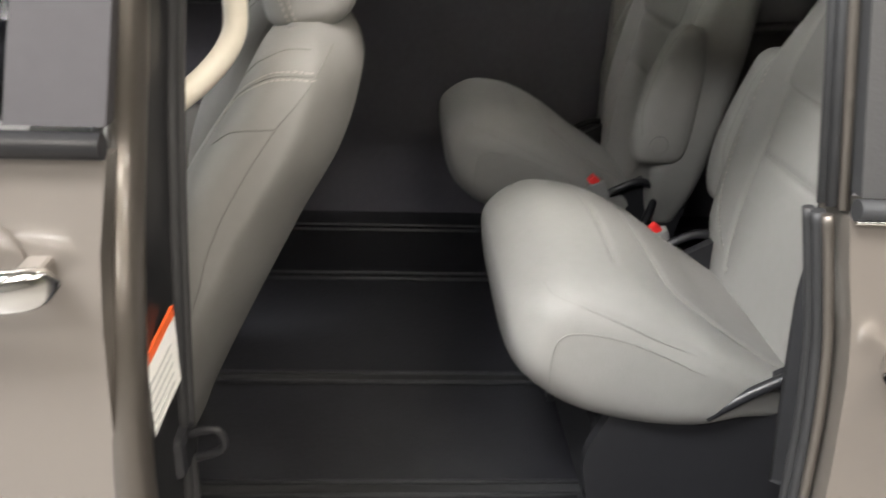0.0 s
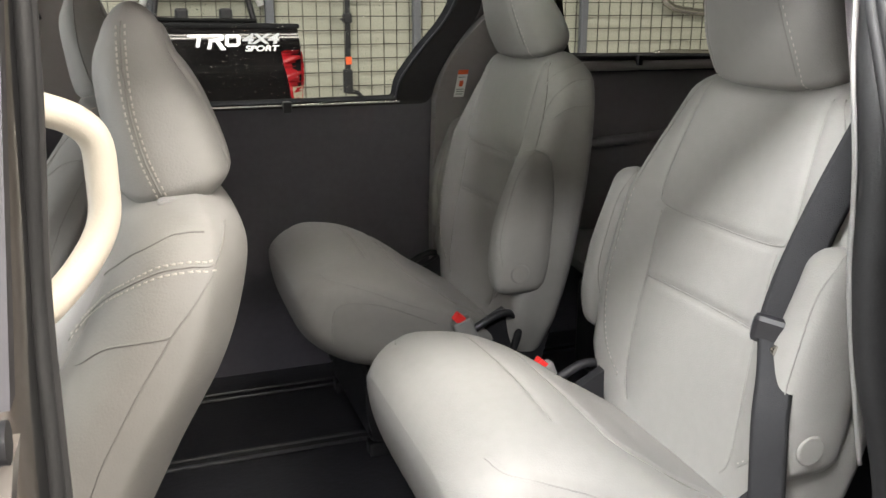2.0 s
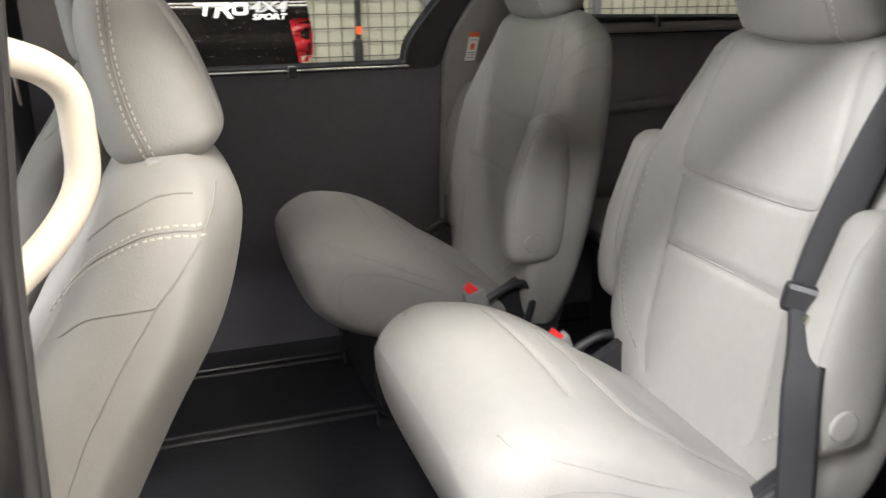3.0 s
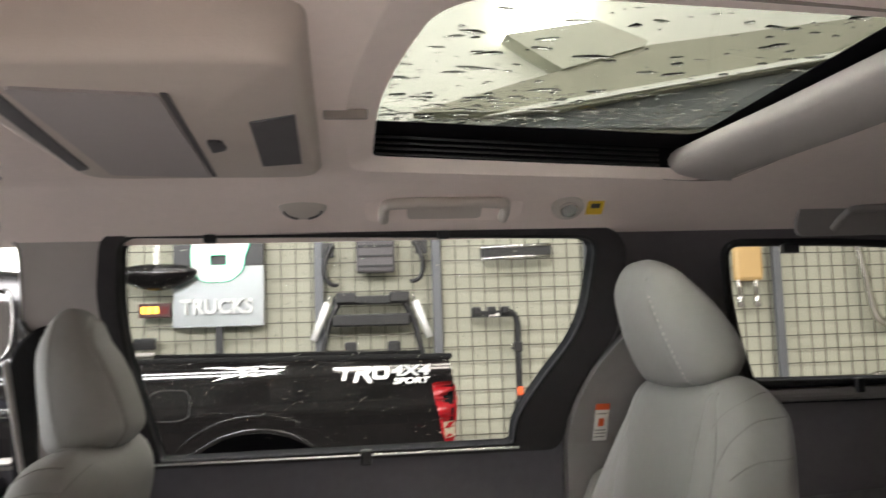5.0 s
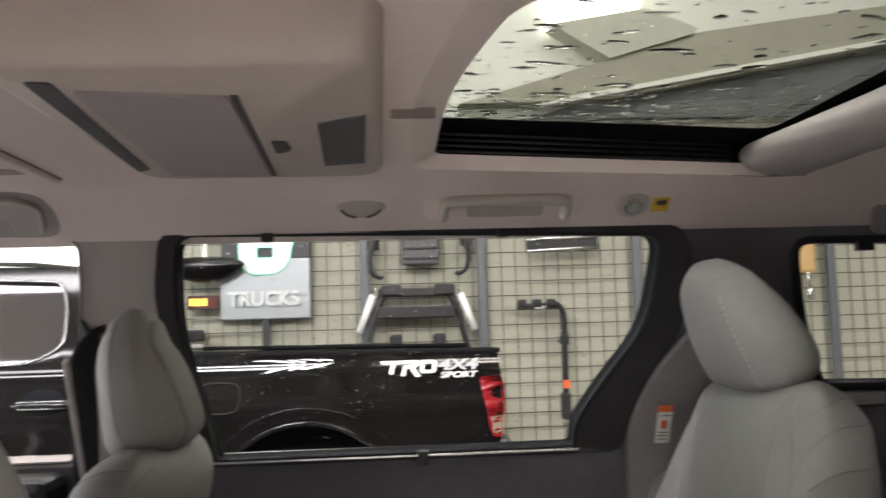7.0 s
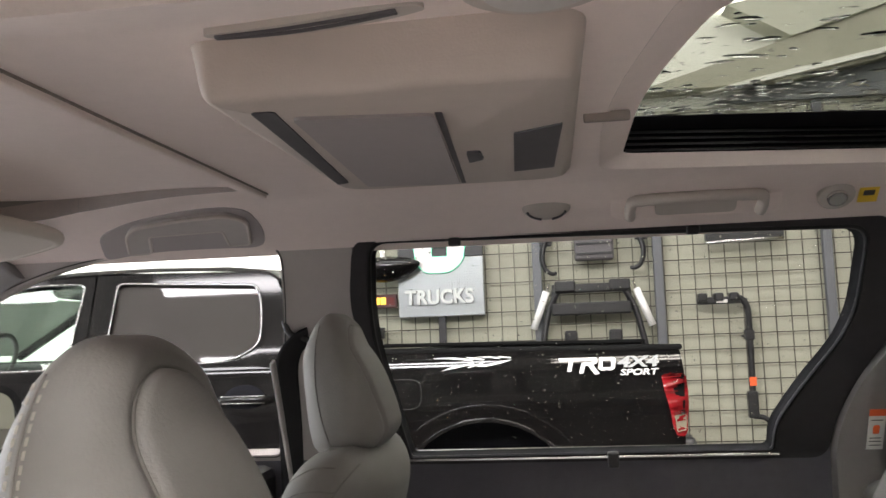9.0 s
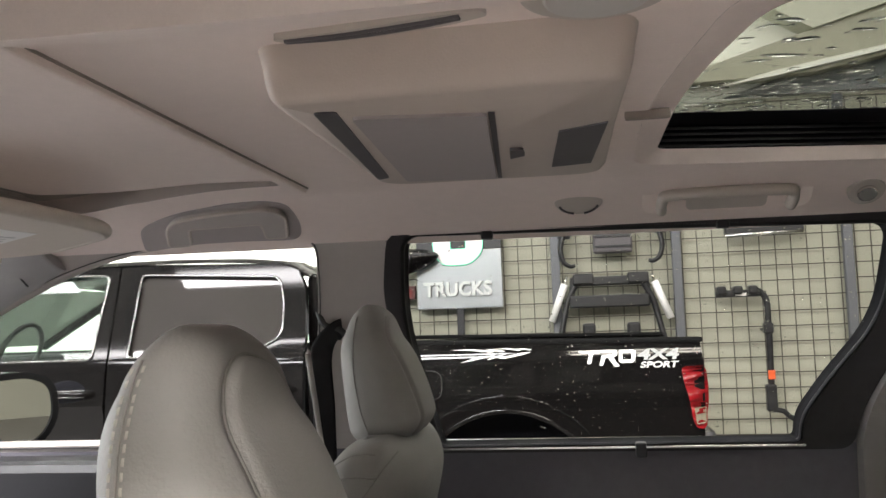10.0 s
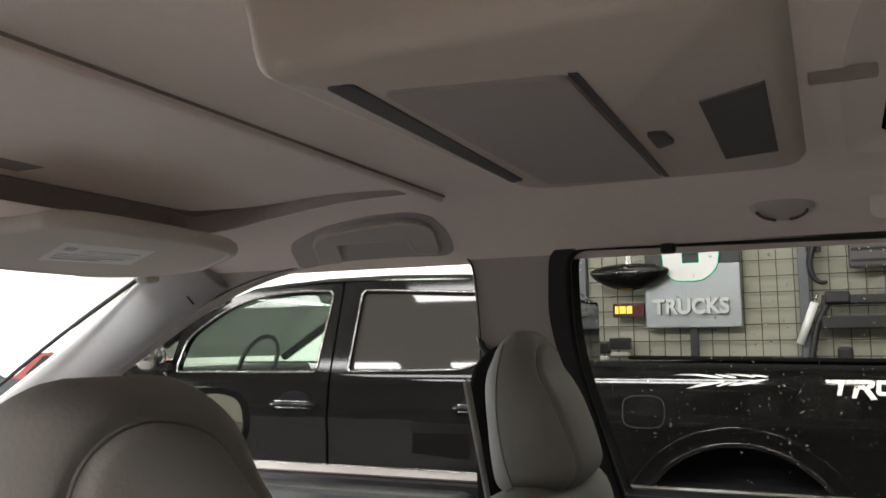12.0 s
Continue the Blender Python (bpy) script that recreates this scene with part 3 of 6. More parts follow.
lip_in = grown(MOON, -0.003)
ring_band("rim", lip_in, RIM, 1.677, 1.6598, M["headliner"], roof_window, "cloth covered moulded rim round the opening")
tube_part("rim_joint", smooth_path([(x, y, roof_z(y) + 0.0004) for x, y in ((0.40, 1.672), (0.66, 1.713), (0.92, 1.754))], 4), 0.0022, M["slotdark"], roof_window, "fine joint along the rim")
tube_part("rear_joint", smooth_path([(x, y, roof_z(y) + 0.0012) for x, y in ((0.80, 2.405), (0.86, 2.416), (0.900, 2.412), (0.914, 2.37), (0.919, 2.1), (0.926, 1.80))], 6), 0.0018, M["slotdark"], roof_window, "fine joint behind the rear edge")
box_part("clip", (0.279, 2.003, 1.6515), (0.325, 2.010, 1.662), M["slotdark"], roof_window, 0.002, "dark shade clip")
ring_band("inner_wall", lip_in, grown(MOON, 0.004), 1.677, 1.7105, M["matt"], roof_window, "black inner wall of the opening")
edge_ys = np.linspace(2.420, 1.762, 40)
edge_x = lambda y: float(np.interp(-y, [-2.43, -2.42, -2.405, -2.37, -2.30, -2.12, -1.906, -1.80, -1.685], [0.840, 0.822, 0.811, 0.806, 0.812, 0.831, 0.845, 0.854, 0.861]))
SECTION = ((0.004, 1.700), (-0.002, 1.690), (-0.002, 1.682), (0.003, 1.675), (0.014, 1.668), (0.034, 1.663), (0.062, 1.6600), (0.098, 1.6585), (0.104, 1.6605))
raw("rear_edge", [(edge_x(y) + dx, y, z) for y in edge_ys for dx, z in SECTION], [(9 * i + j, 9 * i + j + 1, 9 * i + j + 10, 9 * i + j + 9) for i in range(39) for j in range(8)], M["uppertrim"], roof_window, "grey moulded rear edge of the sun shade")
for k in range(4):
    tube_part("shade_rail", [(0.345, 2.294, 1.680 + 0.008 * k), (0.79, 2.392, 1.680 + 0.008 * k)], 0.002, M["rubber"], roof_window)
glass_edge = rounded([(0.322, 2.235), (0.826, 2.325), (0.830, 1.70), (0.322, 1.69)], 0.03)
plate("frit_border", rounded([(0.295, 2.43), (0.885, 2.43), (0.885, 1.665), (0.295, 1.665)], 0.05), [glass_edge], lambda x, y: (x, y, 1.7112), (0, 0, 0.001), M["matt"], roof_window, "black border of the glass")
pane = plate("pane", rounded([(0.295, 2.43), (0.885, 2.43), (0.885, 1.665), (0.295, 1.665)], 0.05), [], lambda x, y: (x, y, 1.713), (0, 0, 0.005), M["roofglass"], roof_window, "smoked wet roof glass")

# closed front roof window with its cloth shade
shade_ob = tagged(new("window_5"), "front roof window closed by a grey cloth shade", "roof window", kind="structure")
raw("recess_wall", [(x, y, roof_z(y) - 0.0005) for x, y in SHADE] + [(x, y, 1.700) for x, y in SHADE], [(i, (i + 1) % len(SHADE), len(SHADE) + (i + 1) % len(SHADE), len(SHADE) + i) for i in range(len(SHADE))], M["uppertrim"], shade_ob, "grey moulded wall of the recess")
shade_z = lambda x: 1.665 + 0.055 * max(-0.18 - x, 0.0)
raw("shade", [(x, y, shade_z(x)) for x in np.linspace(-0.70, -0.17, 24) for y in (1.64, 2.0, 2.47)], [(3 * i + j, 3 * i + 3 + j, 3 * i + 4 + j, 3 * i + 1 + j) for i in range(23) for j in range(2)], M["headliner"], shade_ob, "grey cloth sliding shade")
box_part("edge_strip", (-0.182, 1.60, 1.651), (-0.166, 2.345, 1.662), M["headliner"], shade_ob, 0.003, "pale edge strip")
box_part("edge_gap", (-0.1655, 1.60, 1.6575), (-0.1640, 2.345, 1.662), M["slotdark"], shade_ob, 0.0)
box_part("finger_pull", (-0.625, 1.96, 1.686), (-0.575, 2.075, 1.692), M["pillargrey"], shade_ob, 0.002, "dark finger recess")

plate("roof_pane", grown(SHADE, 0.018), [], lambda x, y: (x, y, 1.726 - 0.09 * (abs(y - YC) / 0.7) ** 3), (0, 0, 0.005), M["darkglass"], shade_ob, "dark outer roof glass", cuts=CUTS_Y)

# near side: rear quarter, header over the door opening, B pillar with seals
tagged(plate("wall_5", [(0.83, 0.3), (2.1, 0.3), (2.0, 1.635), (0.86, 1.635), (0.785, 1.36), (0.77, 1.2), (0.81, 0.95)], [], lambda x, z: (x, near_y(z) + 0.06, z), (0, -0.2, 0), M["darkpillar"], cuts=(BELT,)),
       "charcoal rear quarter trim behind the open door", "side wall", kind="structure")
tagged(plate("wall_6", [(-0.93, 1.60), (2.0, 1.60), (2.0, 1.665), (-0.93, 1.665)], [], lambda x, z: (x, near_y(z) - 0.08, z), (0, -0.06, 0), M["greytrim"]),
       "grey header trim over the near doors", "side wall", kind="structure")

# window panes, frames and seals of the far side
for nm, o, lab in (("window_1", FRONT_WIN, "front passenger side window"), ("window_2", SLIDE_WIN, "sliding door window wet with rain drops"), ("window_3", QUARTER_WIN, "rear quarter window with black frame")):
    w = tagged(new(nm), lab, "window", kind="structure")
    p = plate("pane", grown(o, 0.012), [], lambda x, z: (x, far_y(z) + 0.022, z + 0.003), (0, 0.004, 0), M["glass"] if nm == "window_1" else M["solarglass"], w, "clear side glass" if nm == "window_1" else "lightly tinted side glass")
    p.visible_shadow = False
    bm = bmesh.new()
    tube(bm, [(x, far_y(z) - 0.002, z) for x, z in grown(o, 0.004)], 0.0012 if nm == "window_1" else 0.0075, 6, closed=True)
    bmesh.ops.recalc_face_normals(bm, faces=bm.faces)
    part("seal", bm, M["rubber"], w, "black rubber window seal")
    if nm != "window_1":
        inner_ring = grown(o, -0.0015)
        nn = len(inner_ring)
        raw("reveal", [(x, far_y(z) - 0.013, z) for x, z in inner_ring] + [(x, far_y(z) + 0.045, z + 0.005) for x, z in inner_ring], [(i, (i + 1) % nn, nn + (i + 1) % nn, nn + i) for i in range(nn)], M["matt"], w, "black rubber channel of the glass")
    if nm == "window_2":
        wide = [(-0.092, 1.20), (0.715, 1.20), (0.722, 1.27), (0.752, 1.345), (0.802, 1.425), (0.800, 1.575), (0.77, 1.607), (-0.095, 1.612), (-0.116, 1.51)]
        plate("frame", rounded(wide, 0.03), [grown(o, 0.003)], lambda x, z: (x, far_y(z) - 0.012, z), (0, 0.011, 0), M["frameblack"], w, "black door window frame")
        box_part("sill_strip", (-0.06, far_y(1.205) - 0.016, 1.2055), (0.63, far_y(1.205) - 0.010, 1.2105), M["alu"], w, 0.001, "bright metal sill strip")
        for sx in (0.08, 0.47):
            box_part("shade_hook", (sx - 0.01, far_y(1.60) - 0.022, 1.592), (sx + 0.01, far_y(1.60) - 0.004, 1.606), M["black"], w, 0.003)
        box_part("shade_hook", (0.325, far_y(1.21) - 0.03, 1.19), (0.345, far_y(1.21) - 0.008, 1.218), M["black"], w, 0.003)
    if nm == "window_3":
        for sx in (1.108, 1.407):
            box_part("shade_hook", (sx - 0.015, far_y(1.565) - 0.022, 1.556), (sx + 0.015, far_y(1.565) - 0.004, 1.574), M["black"], w, 0.003)
        box_part("shade_hook", (1.298, far_y(1.31) - 0.03, 1.29), (1.313, far_y(1.31) - 0.008, 1.318), M["black"], w, 0.003)


def drops(name, count, spot, size, parent, label, stretch=1.0):
    """Small flattened water drops in one mesh."""
    rnd = random.Random(7)
    base = bmesh.new()
    bmesh.ops.create_icosphere(base, subdivisions=2, radius=1.0)
    bv, bf = [v.co.copy() for v in base.verts], [[v.index for v in f.verts] for f in base.faces]
    base.free()
    vs, fs = [], []
    for _ in range(count):
        p, ax, ay, n = spot(rnd)
        r = size * (0.35 + rnd.random() ** 3 * 1.8)
        e = 1 + (stretch - 1) * rnd.random() ** 2
        a = rnd.uniform(-0.35, 0.35)
        ux, uy = ax * math.cos(a) + ay * math.sin(a), ay * math.cos(a) - ax * math.sin(a)
        k = len(vs)
        wob = rnd.random() * 6
        tall = rnd.uniform(0.08, 0.32)
        vs += [p + ux * (v.x * r * e * (1 + 0.2 * math.sin(3 * v.y + wob))) + uy * (v.y * r * (1 + 0.2 * math.sin(4 * v.x + wob))) + n * (v.z * r * tall) for v in bv]
        fs += [[k + i for i in f] for f in bf]
    ob = raw(name, vs, fs, M["water"], parent, label)
    ob.visible_shadow = False
    return tagged(ob, kind="stuff")


def on_side(rnd):
    while True:
        x, z = rnd.uniform(-0.09, 0.75), 1.21 + 0.39 * rnd.random() ** 0.9
        if z > 1.22 + max(0, (x - 0.64)) * 2:
            return Vector((x, far_y(z) + 0.0265, z + 0.003)), Vector((1, 0, 0)), Vector((0, 0.48, -0.88)), Vector((0, 0.88, 0.48))


def on_roof(rnd):
    return Vector((rnd.uniform(0.33, 0.86), 1.70 + 0.62 * rnd.random() ** 0.55, 1.7185)), Vector((1, 0, 0)), Vector((0, 1, 0)), Vector((0, 0, 1))


drops("rain_drop", 1400, on_side, 0.00095, bpy.data.objects["window_2"], "clear rain drops")
drops("rain_drop", 560, on_roof, 0.0029, roof_window, "clear rain drops and runs", 4.0)


def on_roof_edge(rnd):
    return Vector((rnd.uniform(0.33, 0.84), 2.13 + 0.19 * rnd.random() ** 0.7, 1.7185)), Vector((1, 0.15, 0)).normalized(), Vector((-0.15, 1, 0)).normalized(), Vector((0, 0, 1))


drops("rain_drop", 420, on_roof_edge, 0.0024, roof_window, "clear beads along the low edge", 3.5)


# ---------------------------------------------------------------- seats
def second_row_seat(at, label):
    """A captain's chair with folded-up armrests; it looks towards -x. Local origin: floor, middle of the seat."""
    seat = thing("captain_chair", at, label, "seat", "second row seats")
    sh = (-0.6, 0, -FLOOR)

    def bolster(t, rel, sa):
        side = np.clip((np.abs(rel) - 0.55) / 0.4, 0, 1)
        return np.where(sa > 0, 0.004 * side * np.clip((t - 0.25) * 4, 0, 1) * (1 - np.clip(np.abs(rel) - 0.9, 0, 0.1) * 6), 0)

    cushion = Pad([(0.775, 0.702, 0.185, 0.03), (0.70, 0.723, 0.215, 0.036), (0.62, 0.752, 0.24, 0.056), (0.54, 0.770, 0.256, 0.09), (0.45, 0.80, 0.258, 0.115), (0.37, 0.832, 0.258, 0.117), (0.295, 0.866, 0.25, 0.09), (0.252, 0.885, 0.235, 0.06)][::-1],
                  power=3.6, end=0.075, nu=120, nv=200, seams=[
        (1, 0.0060, 0.0029, [(0.128, -0.150), (0.132, 0.0), (0.128, 0.150)]),
        (1, 0.0062, 0.0032, [(0.47, -0.178), (0.29, -0.178), (0.235, -0.165), (0.218, -0.130), (0.214, 0.0), (0.218, 0.130), (0.235, 0.165), (0.29, 0.178), (0.47, 0.178)]),
        (1, 0.004, 0.0017, [(0.03, -0.19), (0.06, -0.236), (0.2, -0.2515), (0.46, -0.236)]), (1, 0.004, 0.0017, [(0.03, 0.19), (0.06, 0.236), (0.2, 0.2515), (0.46, 0.236)])], crown=bolster)
    cushion.part("cushion", M["leather"], seat, shift=sh)
    for k in (-1, 1):
        cushion.side_line([(0.314, 0.787), (0.313, 0.838), (0.332, 0.873), (0.413, 0.863), (0.534, 0.808)], k, sh)
    cushion.stitches("stitching", [(0.235, 0.174), (0.29, 0.187), (0.40, 0.187)], sh)

    def wings(t, rel, sa):
        side = np.clip((np.abs(rel) - 0.5) / 0.45, 0, 1) ** 1.3
        return np.where(sa > 0, 0.03 * side * np.clip((0.86 - t) * 5, 0, 1) * np.clip((t - 0.08) * 6, 0, 1), 0)

    back = Pad([(0.887, 1.352, 0.165, 0.052), (0.873, 1.305, 0.205, 0.066), (0.855, 1.23, 0.236, 0.075), (0.832, 1.12, 0.262, 0.08), (0.808, 1.0, 0.276, 0.08), (0.79, 0.90, 0.276, 0.078), (0.772, 0.80, 0.266, 0.070), (0.758, 0.73, 0.240, 0.064), (0.748, 0.66, 0.205, 0.055)][::-1],
               power=3.4, end=0.055, nu=130, nv=200, seams=[
        (1, 0.0055, 0.0049, [(0.671, -0.132), (0.539, -0.150), (0.484, -0.152), (0.463, -0.128), (0.461, 0.0), (0.463, 0.128), (0.484, 0.152), (0.539, 0.150), (0.671, 0.132)]),
        (1, 0.0060, 0.0049, [(0.341, -0.142), (0.345, 0.0), (0.341, 0.142)]),
        (1, 0.0050, 0.0032, [(0.116, -0.128), (0.161, -0.146), (0.351, -0.140), (0.454, -0.138)]), (1, 0.0050, 0.0032, [(0.116, 0.128), (0.161, 0.146), (0.351, 0.140), (0.454, 0.138)]),
        (1, 0.004, 0.0020, [(0.146, -0.165), (0.201, -0.215), (0.311, -0.243), (0.471, -0.232), (0.591, -0.195), (0.671, -0.150)]), (1, 0.004, 0.0020, [(0.146, 0.165), (0.201, 0.215), (0.311, 0.243), (0.471, 0.232), (0.591, 0.195), (0.671, 0.150)])], crown=wings)
    back.part("backrest", M["leather"], seat, shift=sh)
    for k in (-1, 1):
        back.stitches("stitching", [(0.146, k * 0.158), (0.201, k * 0.208), (0.311, k * 0.236), (0.471, k * 0.225)], sh)
        for arc in ([(0.785, 1.230), (0.798, 1.266), (0.823, 1.308), (0.868, 1.328), (0.893, 1.331)], [(0.777, 1.200), (0.792, 1.233), (0.815, 1.269), (0.852, 1.295), (0.902, 1.299)], [(0.800, 1.222), (0.822, 1.237), (0.856, 1.245), (0.896, 1.245)]):
            back.side_line(arc, k, sh)
    head = Pad([(0.868, 1.334, 0.120, 0.046), (0.855, 1.368, 0.132, 0.066), (0.825, 1.425, 0.126, 0.066), (0.793, 1.485, 0.102, 0.050), (0.772, 1.536, 0.074, 0.030)],
               power=2.4, end=0.045, nu=70, nv=130, seams=[(1, 0.004, 0.0023, [(0.0, -0.082), (0.09, -0.088), (0.2, -0.07)]), (1, 0.004, 0.0023, [(0.0, 0.082), (0.09, 0.088), (0.2, 0.07)])])
    head.part("headrest", M["leather"], seat, shift=sh)
    for k in (-1, 1):
        head.stitches("stitching", [(0.01, k * 0.089), (0.09, k * 0.095), (0.18, k * 0.078)], sh, 0.007)
        tube_part("headrest_post", [(0.875 - 0.6, k * 0.055, 1.30 - FLOOR), (0.86 - 0.6, k * 0.055, 1.36 - FLOOR)], 0.006, M["chrome"], seat)
    # folded-up armrests with their round pivot caps
    for k in (-1, 1):
        arm = Pad([(0.716, 0.856, 0.030, 0.052), (0.716, 0.92, 0.034, 0.066), (0.724, 1.0, 0.034, 0.064), (0.738, 1.08, 0.033, 0.052), (0.748, 1.165, 0.03, 0.03)],
                  power=2.8, end=0.03, nu=44, nv=64)
        arm.part("armrest", M["leather"], seat, shift=(-0.6 + (0.055 if k > 0 else 0), k * (0.258 if k < 0 else 0.298), -FLOOR))
        arm.side_line([(0.668, 0.93), (0.664, 0.985), (0.685, 1.07), (0.705, 1.125), (0.735, 1.165)], -1, (-0.6 + (0.055 if k > 0 else 0), k * (0.258 if k < 0 else 0.298), -FLOOR))
        bm = bmesh.new()
        disc(bm, (0.706 - 0.6 + (0.055 if k > 0 else 0), k * (0.258 if k < 0 else 0.298) - 0.0325, 0.910 - FLOOR), 0.021, 0.008, "y", bevel=0.003)
        part("pivot_cap", bm, M["leather"], seat, "round grey cover cap")
    # dark frame, recliner shields and rails
    for k in (-1, 1):
        o = rounded([(-0.16, 0.30), (0.02, 0.285), (0.12, 0.34), (0.215, 0.42), (0.245, 0.36), (0.20, 0.22), (0.17, 0.06), (-0.20, 0.06), (-0.22, 0.16)], 0.03)
        plate("side_shield", o, [], lambda x, z, k=k: (x, k * 0.225, z), (0, -k * 0.02, 0), M["black"], seat)
        box_part("rail", (-0.20, k * 0.17 - 0.02, 0.0), (0.32, k * 0.17 + 0.02, 0.035), M["black"], seat, 0.006)
        tube_part("recliner_loop", smooth_path([(-0.05, k * 0.243, 0.25), (0.02, k * 0.246, 0.30), (0.09, k * 0.246, 0.33), (0.13, k * 0.243, 0.30), (0.11, k * 0.242, 0.22)], 5), 0.009, M["black"], seat)
    box_part("seat_base", (-0.2, -0.2, 0.035), (0.12, 0.2, 0.21), M["black"], seat, 0.02)
    # buckle on a stalk at the inner side is set apart, as it faces the aisle
    return seat


near_seat = second_row_seat((0.642, 1.683, FLOOR), "pale grey leather captain chair by the open door")
far_seat = copy_thing(near_seat, pose(0.6, 2.47, FLOOR))
far_seat["label"] = "pale grey leather captain chair against the far side"


def front_seat(at, label):
    seat = thing("front_seat", at, label, "seat", "front seats")
    sh = (0.1, 0, -FLOOR)

    def round_back(t, rel, sa):
        """The rear shell curves forward towards its flanks."""
        return np.where(sa < 0, (0.052 - 0.022 * np.clip((t - 0.75) * 4, 0, 1)) * np.abs(rel) ** 2.4 * np.abs(sa), 0)

    back = Pad([(-0.232, 0.60, 0.225, 0.045), (-0.212, 0.70, 0.235, 0.060), (-0.175, 0.82, 0.245, 0.077), (-0.127, 0.93, 0.25, 0.083), (-0.070, 1.04, 0.25, 0.083), (-0.020, 1.12, 0.247, 0.079), (0.008, 1.185, 0.236, 0.072), (0.024, 1.235, 0.215, 0.062), (0.030, 1.262, 0.190, 0.050)],
               power=3.4, end=0.05, nu=130, nv=200, seams=[
        (1, 0.0062, 0.0065, [(0.1, -0.17), (0.4, -0.17), (0.6, -0.13)]), (1, 0.0062, 0.0065, [(0.1, 0.17), (0.4, 0.17), (0.6, 0.13)])], crown=round_back)
    back.part("backrest", M["leather"], seat, shift=sh)
    for k in (-1, 1):
        back.side_line([(-0.066, 1.196), (-0.045, 1.220), (-0.031, 1.233), (-0.007, 1.246), (0.010, 1.249), (0.028, 1.248)], k, sh)
        back.side_line([(-0.105, 1.132), (-0.065, 1.184), (-0.041, 1.207), (-0.016, 1.221), (0.006, 1.224), (0.033, 1.222)], k, sh, 2)
        back.side_line([(-0.135, 1.075), (-0.109, 1.114), (-0.086, 1.138), (-0.063, 1.156), (-0.036, 1.164), (-0.010, 1.166)], k, sh)
        back.side_line([(0.051, 1.247), (0.045, 1.237), (0.037, 1.225), (0.027, 1.210), (-0.010, 1.165), (-0.044, 1.115), (-0.077, 1.057), (-0.096, 1.01), (-0.127, 0.92), (-0.15, 0.82), (-0.17, 0.7)], k, sh)
    head = Pad([(0.020, 1.243, 0.095, 0.050), (0.013, 1.275, 0.105, 0.062), (-0.001, 1.335, 0.099, 0.058), (-0.015, 1.385, 0.088, 0.048), (-0.017, 1.420, 0.075, 0.035), (-0.020, 1.455, 0.056, 0.023)],
               power=2.8, end=0.032, nu=90, nv=150, seams=[(0, 0.004, 0.005, [(0.0, -0.058), (0.08, -0.064), (0.15, -0.06), (0.185, -0.04), (0.198, 0.0), (0.185, 0.04), (0.15, 0.06), (0.08, 0.064), (0.0, 0.058)])])
    hs = (0.1, 0.014, -FLOOR)
    head.part("headrest", M["leather"], seat, shift=hs)
    for k in (-1, 1):
        head.side_line([(-0.028, 1.435), (-0.030, 1.40), (-0.028, 1.35), (-0.018, 1.30), (-0.004, 1.262)], k, hs, 2)
        tube_part("headrest_post", [(0.105, k * 0.08, 1.20 - FLOOR), (0.105, k * 0.07, 1.29 - FLOOR)], 0.006, M["chrome"], seat)
        bm = bmesh.new()
        box(bm, (0.090, k * 0.092 - 0.018, 1.236 - FLOOR), (0.120, k * 0.092 + 0.014, 1.262 - FLOOR), 0.006)
        part("post_collar", bm, M["greytrim"], seat)
    cushion = Pad([(-0.22, 0.76, 0.24, 0.05), (-0.35, 0.77, 0.25, 0.07), (-0.5, 0.79, 0.255, 0.075), (-0.65, 0.82, 0.25, 0.06), (-0.7, 0.82, 0.24, 0.04)][::-1], power=3.2, end=0.05, nu=40, nv=64)
    cushion.part("cushion", M["leather"], seat, shift=sh)
    box_part("seat_base", (-0.52, -0.2, -0.03), (-0.14, 0.2, 0.24), M["black"], seat, 0.02)
    return seat


driver_seat = front_seat((-0.094, 1.628, FLOOR), "pale grey leather driver seat with stitched headrest")
mate_seat = copy_thing(driver_seat, pose(-0.18, 2.45, FLOOR + 0.03))
mate_seat["label"] = "pale grey leather front passenger seat"
for ob in [c for c in mate_seat.children_recursive if c.name.startswith("stitching")]:
    bpy.data.objects.remove(ob)


# ---------------------------------------------------------------- truck
TY = 5.62


def truck_y(z):
    """The near flank of the truck: fullest at the shoulder crease."""
    if z > 1.295:
        return truck_y(1.295) + 0.36 * (z - 1.295)
    return (1.3 * max(z - 1.205, 0) ** 2) - 0.010 * math.exp(-((z - 1.05) / 0.045) ** 2) + TY + 0.05 - 0.05 * math.cos((z - 1.02) * 2.6) + (0.06 * ((0.75 - z) / 0.3) if z < 0.75 else 0)


